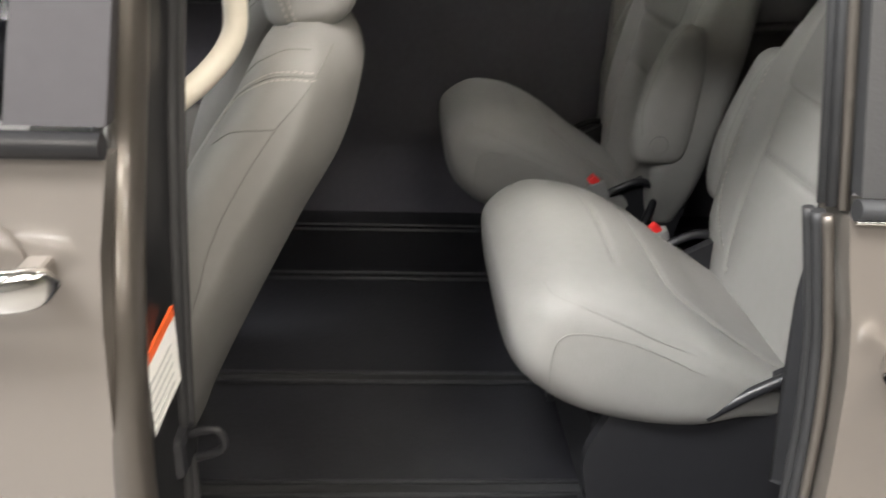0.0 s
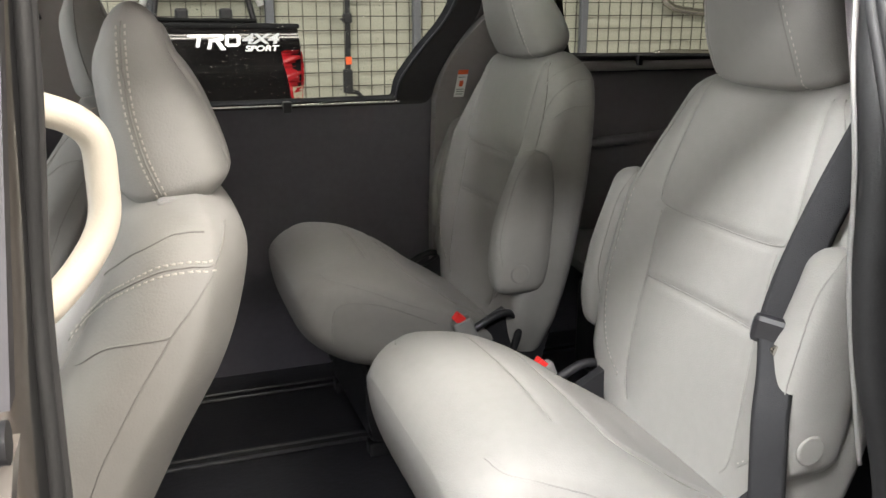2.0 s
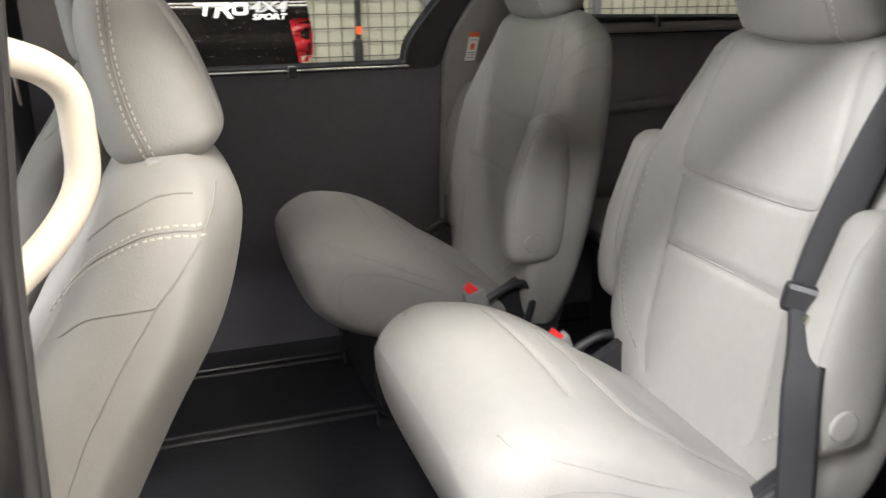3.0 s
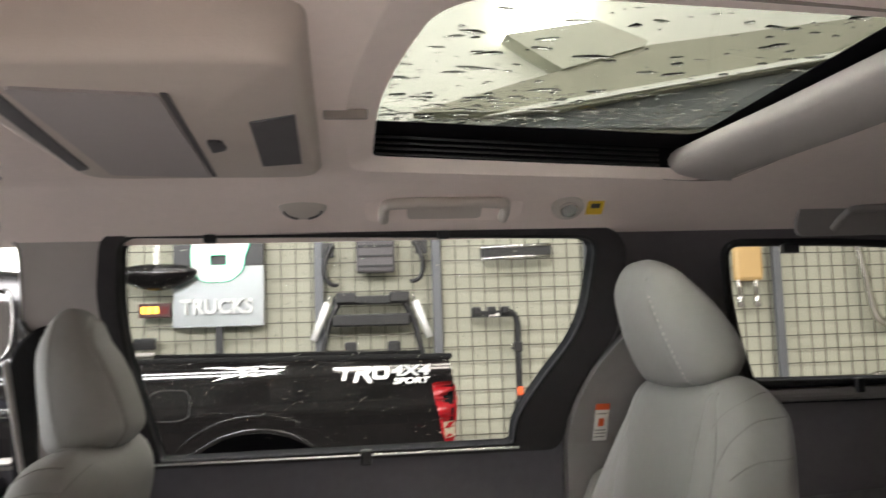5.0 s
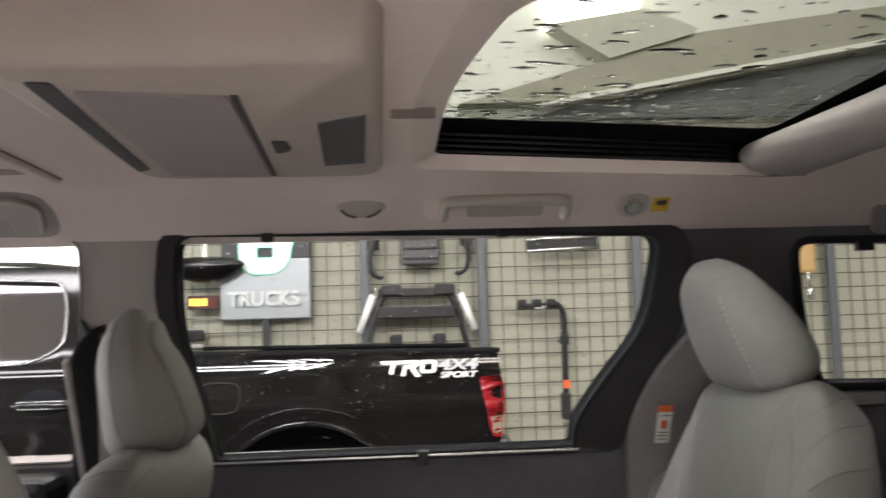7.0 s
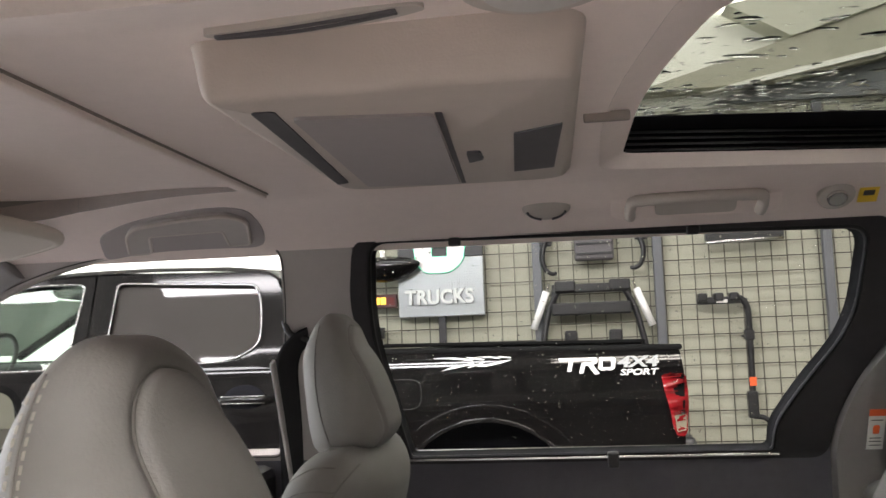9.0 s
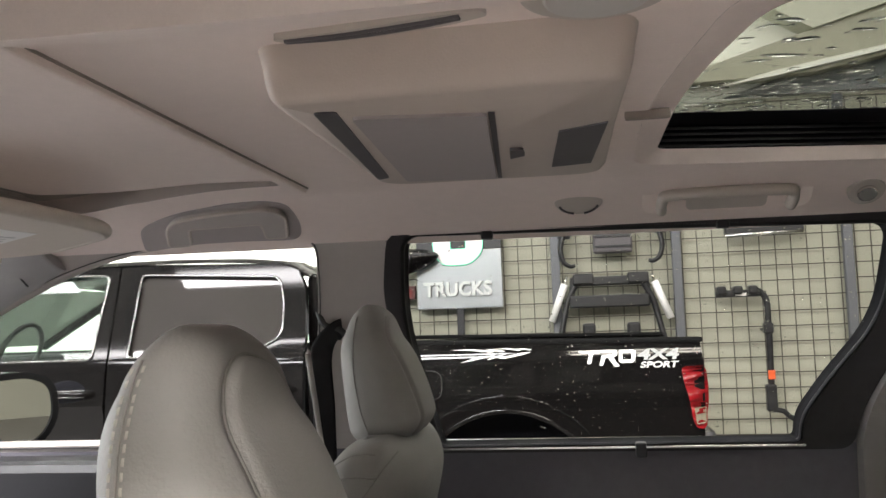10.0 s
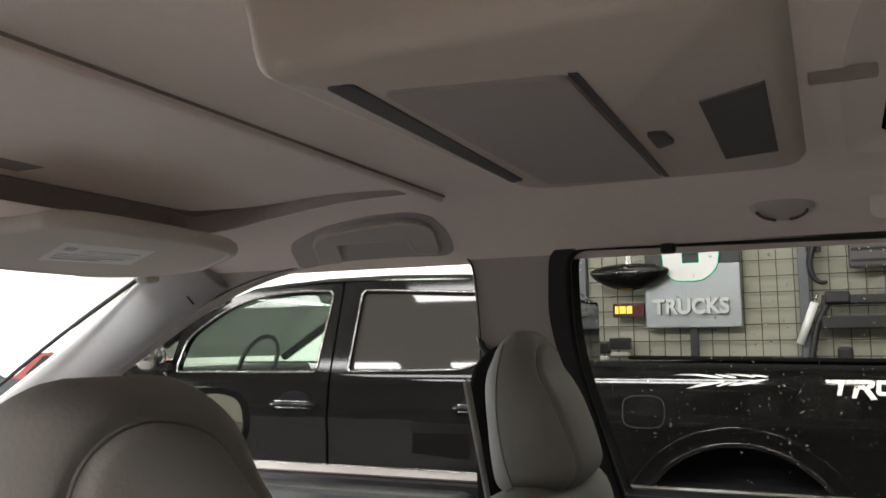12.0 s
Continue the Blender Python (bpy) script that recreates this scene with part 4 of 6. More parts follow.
def pickup_truck():
    t = thing("pickup_truck", (-1.689, 6.215, 0.0717), "black glossy double-cab pickup truck with wet paint", "truck")
    t.scale = (0.963, 0.963, 0.963)
    o = lambda x, z: (x + 1.7, truck_y(z) - TY - 0.95, z)
    zc = [0.45 + 0.06 * i for i in range(14)] + [1.205 + 0.015 * i for i in range(7)] + [0.95, 0.98, 1.0, 1.02, 1.035, 1.05, 1.065, 1.08, 1.1, 1.12]

    def arch(cx, r, a0, a1, n=14, cz=0.42):
        return [(cx + r * math.cos(a), cz + r * math.sin(a)) for a in (radians(a0 + (a1 - a0) * i / n) for i in range(n + 1))]

    bed = [(0.895, 0.62), (0.918, 1.20), (0.905, 1.302), (-1.09, 1.337), (-1.09, 0.50)] + arch(-0.07, 0.47, 178, 2, 18, 0.50)
    bed_o = lambda x, z: (x + 1.7, truck_y(min(z, 1.285)) - TY - 0.95, z)
    plate("bed_side", bed, [], bed_o, (0, 0.06, 0), M["truckpaint"], t, cuts=zc)
    win_r = rounded([(-2.125, 1.302), (-1.40, 1.315), (-1.252, 1.40), (-1.262, 1.60), (-1.305, 1.724), (-2.122, 1.766)], [0.03, 0.08, 0.06, 0.08, 0.04, 0.04])
    win_f = rounded([(-3.36, 1.296), (-2.338, 1.298), (-2.316, 1.768), (-2.55, 1.776), (-2.87, 1.752), (-3.11, 1.665), (-3.335, 1.50)], [0.04, 0.03, 0.04, 0.1, 0.15, 0.12, 0.08])
    rear_door = [(-2.242, 0.50), (-1.45, 0.50), (-1.13, 0.85), (-1.125, 1.40), (-1.15, 1.66), (-1.20, 1.755), (-1.30, 1.800), (-2.255, 1.828), (-2.235, 1.30)]
    front_door = [(-3.40, 0.50), (-2.262, 0.50), (-2.248, 1.30), (-2.268, 1.828), (-2.6, 1.832), (-2.9, 1.805), (-3.14, 1.722), (-3.40, 1.54), (-3.415, 1.36)]
    for nm, outl, win, tint in (("rear_door", rear_door, win_r, M["darkglass"]), ("front_door", front_door, win_f, M["carglass"])):
        d = plate(nm, outl, [win], o, (0, 0.05, 0), M["truckpaint"], t, cuts=zc)
        bm = bmesh.new()
        tube(bm, [Vector(o(x, z)) + Vector((0, -0.004, 0)) for x, z in win], 0.0075, 6, closed=True)
        bmesh.ops.recalc_face_normals(bm, faces=bm.faces)
        part("window_surround", bm, M["dimchrome"], d, "chrome window surround")
        plate("pane", win, [], lambda x, z: Vector(o(x, z)) + Vector((0, 0.02, 0)), (0, 0.004, 0), tint, d, "dark privacy glass" if tint is M["darkglass"] else "clear side glass")
        hx = {"rear_door": -1.30, "front_door": -2.445}[nm]
        pull = tube_part("handle", smooth_path([Vector(o(hx - 0.16, 1.118)) + Vector((0, 0.0, 0)), Vector(o(hx - 0.13, 1.118)) + Vector((0, -0.040, 0)), Vector(o(hx - 0.03, 1.120)) + Vector((0, -0.050, 0)), Vector(o(hx + 0.08, 1.118)) + Vector((0, -0.044, 0)), Vector(o(hx + 0.125, 1.118)) + Vector((0, 0.0, 0))], 6), 0.021, M["truckpaint"], d, "glossy black door handle", flat=0.8, sides=14)
        for dz in (0.0175, -0.0175):
            tube_part("handle_edge", smooth_path([Vector(o(hx - 0.135, 1.118 + dz)) + Vector((0, -0.036, 0)), Vector(o(hx - 0.03, 1.120 + dz)) + Vector((0, -0.057, 0)), Vector(o(hx + 0.10, 1.118 + dz)) + Vector((0, -0.036, 0))], 6), 0.003, M["chrome"], pull, "bright edge of the handle")
        bm = bmesh.new()
        made = bmesh.ops.create_uvsphere(bm, u_segments=20, v_segments=10, radius=1)["verts"]
        bmesh.ops.scale(bm, vec=(0.115, 0.012, 0.075), verts=made)
        bmesh.ops.translate(bm, vec=Vector(o(hx - 0.02, 1.118)) + Vector((0, 0.0, 0)), verts=made)
        part("handle_cup", bm, M["matt"], d, smooth=True)
    plate("front_wing", [(-3.415, 0.50), (-3.428, 1.37), (-3.75, 1.33), (-4.30, 1.22), (-4.50, 1.0), (-4.50, 0.60), (-4.40, 0.54)] + arch(-3.92, 0.48, 165, 10), [], o, (0, 0.05, 0), M["truckpaint"], t, cuts=zc)
    # roof, sills, bed walls, far side
    bm = bmesh.new()
    prof = [(-3.10, 1.745), (-2.95, 1.79), (-2.72, 1.828), (-2.4, 1.852), (-1.95, 1.856), (-1.5, 1.842), (-1.25, 1.812), (-1.14, 1.74)]
    rows = []
    for x, z in prof:
        row = []
        for yy, dz in ((0.20, -0.03), (0.24, -0.005), (0.5, 0.01), (0.95, 0.018), (1.4, 0.01), (1.66, -0.005), (1.70, -0.03)):
            row.append(bm.verts.new((x + 1.7, yy - 0.95, z + dz)))
        rows.append(row)
    for a, b in zip(rows[:-1], rows[1:]):
        for i in range(6):
            bm.faces.new((a[i], a[i + 1], b[i + 1], b[i]))
    part("cab_roof", bm, M["truckpaint"], t, smooth=True)
    box_part("far_flank", (-2.6, 0.88, 0.5), (2.6, 0.93, 1.32), M["blackplastic"], t, 0.02)
    box_part("bed_floor", (0.75, -0.88, 0.70), (2.6, 0.9, 0.76), M["black"], t, 0.01)
    box_part("bed_rail_cap", (0.76, -0.93, 1.315), (2.62, -0.84, 1.342), M["tyre"], t, 0.01, "black plastic bed rail cap", turn=Matrix.Rotation(radians(0.9), 4, "Y"))
    box_part("bed_rail_cap", (0.76, 0.82, 1.315), (2.62, 0.93, 1.342), M["tyre"], t, 0.01, turn=Matrix.Rotation(radians(0.9), 4, "Y"))
    box_part("cab_back", (0.53, -0.72, 0.75), (0.60, 0.72, 1.73), M["truckpaint"], t, 0.03)
    box_part("tailgate", (2.55, -0.84, 0.70), (2.61, 0.84, 1.30), M["truckpaint"], t, 0.015)
    box_part("rear_bumper", (2.535, -0.93, 0.62), (2.665, 0.93, 0.872), M["black"], t, 0.03)
    box_part("hood", (-2.80, -0.85, 1.15), (-1.95, 0.85, 1.31), M["truckpaint"], t, 0.06)
    box_part("rocker_panel", (-1.5, -0.90, 0.44), (0.55, -0.84, 0.56), M["truckpaint"], t, 0.02)
    box_part("underbody", (-2.5, -0.8, 0.35), (2.5, 0.8, 0.62), M["black"], t, 0.0)
    box_part("running_board", (-1.45, -1.03, 0.40), (0.60, -0.86, 0.46), M["dimchrome"], t, 0.02, "dull metal running board")
    for wx in (-0.07, -3.92):
        for side in (-1, 1):
            w = new("wheel")
            w.parent, w.location = t, (wx + 1.7, side * 0.80, 0.3105)
            bm = bmesh.new()
            bmesh.ops.create_cone(bm, cap_ends=True, segments=48, radius1=0.385, radius2=0.385, depth=0.25)
            bmesh.ops.bevel(bm, geom=[e for e in bm.edges if abs(e.verts[0].co.z - e.verts[1].co.z) < 0.01], offset=0.045, segments=3, profile=0.5, affect="EDGES")
            bmesh.ops.rotate(bm, matrix=Matrix.Rotation(radians(90), 3, "X"), verts=bm.verts)
            part("tyre", bm, M["tyre"], w, smooth=True)
            bm = bmesh.new()
            disc(bm, (0, side * 0.115, 0), 0.235, 0.03, "y", 32, 0.008)
            for k in range(6):
                box(bm, (-0.03, side * 0.12 - 0.02, 0.03), (0.03, side * 0.12 + 0.02, 0.21), 0.006)
                bmesh.ops.rotate(bm, matrix=Matrix.Rotation(radians(60), 3, "Y"), verts=bm.verts)
            part("rim", bm, M["steel"], w)
    box_part("wheel_well", (1.06, -0.66, 0.25), (2.20, -0.50, 1.05), M["matt"], t, 0.05, "black wheel well liner")
    # wheel arch lip
    for r, thick in ((0.482, 0.012), (0.556, 0.006)):
        tube_part("arch_flare", [Vector(o(x, z)) + Vector((0, -0.002, 0)) for x, z in arch(-0.07, r, 178, 2, 30, 0.50)], thick, M["truckpaint"], t, flat=0.5, sides=12)
    # tail lamp
    def wrap(lift):
        return lambda x, z: Vector(o(x, z)) + Vector((0, -lift * (0.35 + 0.65 * math.sin(math.pi * min(max((x - 0.80) / 0.15, 0.02), 0.98))) + 1.6 * max(x - 0.885, 0) ** 1.2, 0))

    lens = [(0.806, 1.176), (0.827, 1.186), (0.863, 1.189), (0.916, 1.187), (0.930, 1.163), (0.935, 1.099), (0.931, 1.000), (0.921, 0.964), (0.918, 0.901), (0.900, 0.883), (0.862, 0.890), (0.847, 0.938), (0.838, 1.011), (0.817, 1.102)]
    lamp = plate("tail_lamp", rounded(lens, 0.012), [], wrap(0.030), (0, 0.05, 0), M["red"], t, "red moulded tail lamp lens", cuts=[0.90 + 0.02 * i for i in range(15)])
    plate("reverse_lens", rounded([(0.856, 0.988), (0.917, 0.991), (0.911, 0.912), (0.864, 0.906)], 0.008), [], wrap(0.033), (0, 0.02, 0), M["palelens"], lamp, "clear lower reversing lens")
    for z0, x0 in ((1.166, 0.835), (1.008, 0.852)):
        plate("lens_rib", [(x0, z0), (0.922, z0 + 0.004), (0.922, z0 + 0.009), (x0, z0 + 0.006)], [], wrap(0.033), (0, 0.006, 0), M["red"], lamp, "raised rib on the lens")
    return t, o


truck, truck_o = pickup_truck()


# ---------------------------------------------------------------- wire mesh wall
WY = 7.97
verts, faces = [], []


def wire_box(x0, x1, z0, z1, y, d):
    k = len(verts)
    verts.extend([(x, yy, z) for x in (x0, x1) for yy in (y - d, y + d) for z in (z0, z1)])
    faces.extend([(k + a, k + b, k + c, k + e) for a, b, c, e in ((0, 1, 3, 2), (4, 6, 7, 5), (0, 4, 5, 1), (2, 3, 7, 6), (0, 2, 6, 4), (1, 5, 7, 3))])


mesh_panel = thing("mesh_panel", (0, WY, 0.2), "dark welded wire display mesh on the wall", "wire mesh")
for i in range(94):
    x = -1.70 + i * 0.117
    wire_box(x - 0.0035, x + 0.0035, 0.1, 2.93, 0.0, 0.0035)
for i in range(25):
    z = 0.1 + i * 0.117
    wire_box(-1.71, 9.2, z - 0.004, z + 0.004, -0.007, 0.004)
tagged(raw("wires", verts, faces, M["wire"], mesh_panel, "welded crossing wires", smooth=False), kind="stuff")
for i, x in enumerate((-1.5, 0.12, 1.06, 2.33, 3.97, 5.6)):
    p = box_part("post", (x - 0.035, -0.07, -0.2), (x + 0.035, -0.012, 2.93), M["post"], mesh_panel, 0.006, "grey steel upright")


# ---------------------------------------------------------------- overhead fittings
def console():
    """The overhead console with its folded screen lid, slot, button and grille."""
    c = thing("overhead_console", (0.12, 2.05, ROOF), "grey overhead console with folded screen lid", "console")
    outer = rounded([(-0.125, -0.325), (0.148, -0.335), (0.146, 0.28), (-0.165, 0.28)], [0.014, 0.03, 0.05, 0.06], 6)
    k = len(outer)
    deep = lambda y: -0.044 + 0.036 * (y + 0.33) / 0.59
    rows = []
    for grow, f in ((0.006, -0.2), (0.005, 0.0), (0.002, 0.3), (0.0, 0.6), (-0.003, 0.84), (-0.007, 0.95), (-0.013, 1.0)):
        rows.append([(x, y, deep(y) * f) for x, y in grown(outer, grow)])
    vs = [p for r in rows for p in r]
    fs = [(a * k + i, a * k + (i + 1) % k, (a + 1) * k + (i + 1) % k, (a + 1) * k + i) for a in range(len(rows) - 1) for i in range(k)]
    vs.append((0.0, -0.03, deep(-0.03)))
    fs += [((len(rows) - 1) * k + i, (len(rows) - 1) * k + (i + 1) % k, len(vs) - 1) for i in range(k)]
    raw("body", vs, fs, M["consolebody"], c)
    flat = lambda lift: (lambda x, y: (x, y, deep(y) - lift))
    plate("screen_lid", rounded([(-0.074, -0.258), (0.034, -0.236), (0.003, 0.246), (-0.118, 0.215)], 0.008), [], flat(0.0028), (0, 0, 0.006), M["lid"], c, "flat cool grey screen lid")
    plate("slot", rounded([(-0.098, -0.285), (-0.080, -0.283), (-0.134, 0.172), (-0.152, 0.187)], 0.005), [], flat(0.0012), (0, 0, 0.006), M["slot"], c, "dark finger slot")
    plate("gap", [(0.0355, -0.238), (0.0410, -0.236), (0.0100, 0.250), (0.0045, 0.248)], [], flat(0.0012), (0, 0, 0.006), M["slot"], c, "dark gap beside the lid")
    plate("button", rounded([(0.039, -0.028), (0.053, -0.026), (0.053, 0.024), (0.035, 0.045)], 0.006), [], flat(0.003), (0, 0, 0.005), M["slot"], c, "small dark release button")
    plate("grille", [(0.092, -0.120), (0.136, -0.155), (0.129, 0.137), (0.080, 0.158)], [], flat(0.0014), (0, 0, 0.005), M["slot"], c, "dark grille")
    return c


M["visor"] = material("grey visor cloth", (0.66, 0.60, 0.53), 0.9, grain=0.06, scale=300, bump=0.3, bump_scale=700, spec=0.2)
M["consolebody"] = material("pale grey console plastic", (0.52, 0.447, 0.395), 0.6, grain=0.04, scale=60, bump=0.15, bump_scale=500, wear=0.04)
M["lid"] = material("cool grey lid plastic", (0.385, 0.342, 0.332), 0.55, grain=0.04, scale=60, bump=0.12, bump_scale=500, wear=0.04)
M["slot"] = material("dark grey plastic", (0.085, 0.078, 0.082), 0.55, grain=0.1, scale=80)
console()


def overhead_vent(at, label):
    v = thing("roof_vent", at, label, "vent")
    o = rounded([(-0.075, 0.010), (-0.02, 0.004), (0.045, -0.010), (0.076, -0.012), (0.082, -0.002), (0.05, 0.012), (-0.02, 0.024), (-0.07, 0.018)], [0.006, 0.05, 0.05, 0.008, 0.008, 0.03, 0.05, 0.006])
    plate("bezel", o, [], lambda x, y: (x, y, -0.004), (0, 0, 0.008), M["fitting"], v, "grey curved bezel")
    for d in (0.0, 0.007):
        tube_part("slit", smooth_path([(-0.066, 0.013 + d * 0.4, -0.0045), (-0.02, 0.009 + d, -0.0045), (0.03, 0.0 + d, -0.0045), (0.062, -0.007 + d * 0.6, -0.0045)], 5), 0.0016, M["slot"], v, "dark air slit")


overhead_vent((0.088, 1.687, ROOF - 0.001), "slim curved grey roof air vent")


def round_light(at, label):
    v = thing("ceiling_lamp", at, label, "lamp")
    bm = bmesh.new()
    disc(bm, (0, 0, 0), 0.05, 0.01, "z", 32, 0.004)
    part("bezel", bm, M["fitting"], v)
    bm = bmesh.new()
    disc(bm, (0, 0, -0.006), 0.034, 0.006, "z", 32, 0.002)
    part("lens", bm, M["lip"], v)


round_light((0.24, 1.655, ROOF - 0.003), "round grey ceiling lamp that is off")


# things along the far roof rail
def airbag_cap(x):
    v = thing("curtain_clip", (x, 2.488, roof_z(2.488) - 0.001), "oval grey clip cover on the roof rail", "cover")
    tilt = Matrix.Rotation(radians(-38), 4, "X")
    bm = bmesh.new()
    made = bmesh.ops.create_uvsphere(bm, u_segments=24, v_segments=10, radius=1)["verts"]
    bmesh.ops.scale(bm, vec=(0.038, 0.026, 0.006), verts=made)
    bmesh.ops.transform(bm, matrix=tilt, verts=made)
    part("cover", bm, M["fitting"], v, smooth=True)
    for s in (-1, 1):
        path = [tilt @ Vector((s * 0.030 * math.cos(a), 0.020 * math.sin(a), -0.006)) for a in (radians(d) for d in range(10, 75, 8))]
        tube_part("slit", path, 0.0018, M["slot"], v)


airbag_cap(0.236)


def folded_handle(x0, x1):
    v = thing("grab_handle", ((x0 + x1) / 2, 2.49, roof_z(2.49)), "folded grey grab handle on the roof rail", "handle", "grab handles")
    h = (x1 - x0) / 2
    tilt = Matrix.Rotation(radians(-38), 4, "X")
    plate("recess_plate", rounded([(-h - 0.03, -0.03), (h + 0.03, -0.03), (h + 0.03, 0.03), (-h - 0.03, 0.03)], 0.02), [], lambda x, y: tilt @ Vector((x, y, -0.004)), (0, 0, 0.006), M["headliner"], v)
    path = smooth_path([tilt @ Vector(p) for p in ((-h, 0.022, -0.008), (-h, -0.006, -0.014), (-h + 0.02, -0.02, -0.016), (h - 0.02, -0.02, -0.016), (h, -0.006, -0.014), (h, 0.022, -0.008))], 6)
    tube_part("bar", path, 0.0085, M["fitting"], v, flat=1.2)
    plate("bar_web", rounded([(-h * 0.62, -0.012), (h * 0.62, -0.012), (h * 0.62, 0.02), (-h * 0.62, 0.02)], 0.01), [], lambda x, y: tilt @ Vector((x, y, -0.010)), (0, 0, 0.008), M["fitting"], v)


folded_handle(0.365, 0.56)


def rail_lamp(x):
    v = thing("reading_lamp", (x, 2.49, roof_z(2.49) - 0.004), "small round reading lamp with clear lens", "lamp")
    tilt = Matrix.Rotation(radians(-38), 4, "X")
    for nm, r, d, z, mat in (("bezel", 0.027, 0.012, 0.0, M["fitting"]), ("lens", 0.015, 0.012, -0.006, M["chrome"])):
        bm = bmesh.new()
        made = disc(bm, (0, 0, z), r, d, "z", 24, 0.003)
        bmesh.ops.transform(bm, matrix=tilt, verts=bm.verts)
        part(nm, bm, mat, v, smooth=False)


rail_lamp(0.668)
lab = thing("warning_label", (0.715, 2.492, roof_z(2.492) - 0.002), "small yellow warning label on the roof rail", "label")
tl = Matrix.Rotation(radians(-42), 4, "X")
plate("sheet", [(-0.014, -0.017), (0.014, -0.017), (0.014, 0.017), (-0.014, 0.017)], [], lambda x, y: tl @ Vector((x, y, -0.003)), (0, 0, 0.002), M["yellow"], lab)
plate("print_bar", [(-0.008, -0.006), (0.008, -0.006), (0.008, 0.003), (-0.008, 0.003)], [], lambda x, y: tl @ Vector((x, y, -0.0042)), (0, 0, 0.001), M["ink"], lab)

# front passenger grab handle; its recess is a flush plate, darkened for the shade
fg = thing("grab_handle", (-0.325, 2.462, 1.632), "grey looped grab handle above the front window", "handle", "grab handles")
on_liner = lambda d: (lambda x, y: (x, y, roof_z(y + 2.462) - 1.632 - d))
plate("recess_plate", rounded([(-0.195, 0.041), (-0.112, -0.006), (0.005, -0.036), (0.062, -0.038), (0.093, -0.022), (0.097, 0.042), (0.078, 0.105), (-0.035, 0.100), (-0.14, 0.104), (-0.225, 0.124)], [0.03, 0.05, 0.06, 0.03, 0.03, 0.05, 0.03, 0.05, 0.05, 0.02]), [], on_liner(0.0015), (0, 0, 0.004), M["lid"], fg, "flush grey plate with the recess shade in its colour", cuts=[-0.03 + 0.012 * i for i in range(13)])
grip = rounded([(-0.162, 0.091), (-0.138, 0.030), (-0.112, 0.004), (-0.03, -0.016), (0.058, -0.025), (0.084, 0.0), (0.062, 0.075), (0.025, 0.076), (0.033, 0.024), (-0.098, 0.031), (-0.120, 0.087)], [0.008, 0.03, 0.02, 0.1, 0.02, 0.02, 0.008, 0.008, 0.008, 0.008, 0.008])
plate("bar", grip, [], on_liner(0.012), (0, 0, 0.010), M["uppertrim"], fg, cuts=[-0.02 + 0.012 * i for i in range(10)])
tube_part("bar_edge", [on_liner(0.0095)(x, y) for x, y in grip], 0.0032, M["fitting"], fg, "paler edge round the grip", closed=True)

# sun visor with its label
vis = thing("sun_visor", (-0.56, 2.20, 1.60), "grey cloth sun visor folded up with white label", "sun visor")
vo = rounded([(0.085, -0.225), (0.130, -0.238), (0.150, -0.222), (0.155, -0.17), (0.152, -0.10), (0.146, 0.0), (0.122, 0.060), (0.030, 0.142), (-0.055, 0.205), (-0.120, 0.215), (-0.190, 0.214), (-0.240, 0.17), (-0.244, -0.014), (-0.20, -0.20), (-0.05, -0.222)], [0.05, 0.03, 0.03, 0.05, 0.1, 0.04, 0.03, 0.1, 0.06, 0.05, 0.05, 0.05, 0.1, 0.06, 0.06])
vplane = lambda lift: (lambda x, y: (x, y, -0.010 - 0.03 * max(-x, 0) - lift))
plate("board", vo, [], vplane(0.0), (0, 0, 0.016), M["visor"], vis)
bm = bmesh.new()
tube(bm, [Vector(vplane(-0.008)(x, y)) for x, y in vo], 0.010, 10, closed=True)
bmesh.ops.recalc_face_normals(bm, faces=bm.faces)
part("rounded_edge", bm, M["visor"], vis)
lq = [(-0.112, -0.052), (0.056, -0.153), (0.075, -0.031), (-0.074, 0.072)]
plate("label", lq, [], vplane(0.002), (0, 0, 0.001), M["paper"], vis, "white printed warning label")
for f0, f1, w0, w1 in ((0.62, 0.78, 0.08, 0.20), (0.66, 0.69, 0.30, 0.92), (0.54, 0.57, 0.30, 0.88), (0.42, 0.45, 0.08, 0.92), (0.30, 0.33, 0.08, 0.85), (0.18, 0.21, 0.08, 0.6)):
    q = lambda v, u: tuple((1 - v) * ((1 - u) * lq[0][k] + u * lq[1][k]) + v * ((1 - u) * lq[3][k] + u * lq[2][k]) for k in (0, 1))
    plate("label_line", [q(w0, f0), q(w1, f0), q(w1, f1), q(w0, f1)], [], vplane(0.0032), (0, 0, 0.0006), M["faint"], vis)
box_part("pivot", (-0.205, 0.215, -0.026), (-0.175, 0.245, 0.0), M["beige"], vis, 0.006)
tube_part("pivot_arm", [(-0.19, 0.230, -0.01), (-0.19, 0.240, 0.04)], 0.007, M["fitting"], vis)

# A pillar cover over the edge of the windscreen
ap = tagged(new("trim"), "pale grey A pillar cover beside the windscreen", "pillar trim", kind="structure")
tube_part("cover", smooth_path([(-0.74, 2.57, 1.617), (-0.84, 2.592, 1.572), (-1.09, 2.655, 1.458), (-1.40, 2.728, 1.325), (-1.6, 2.77, 1.24)], 8), 0.056, M["pillar"], ap, flat=0.36, sides=20, up=(0.15, -0.86, -0.47))
tube_part("windscreen_seal", smooth_path([(-0.86, 2.555, 1.612), (-1.142, 2.60, 1.492), (-1.441, 2.665, 1.36), (-1.6, 2.70, 1.29)], 8), 0.0045, M["rubber"], ap)
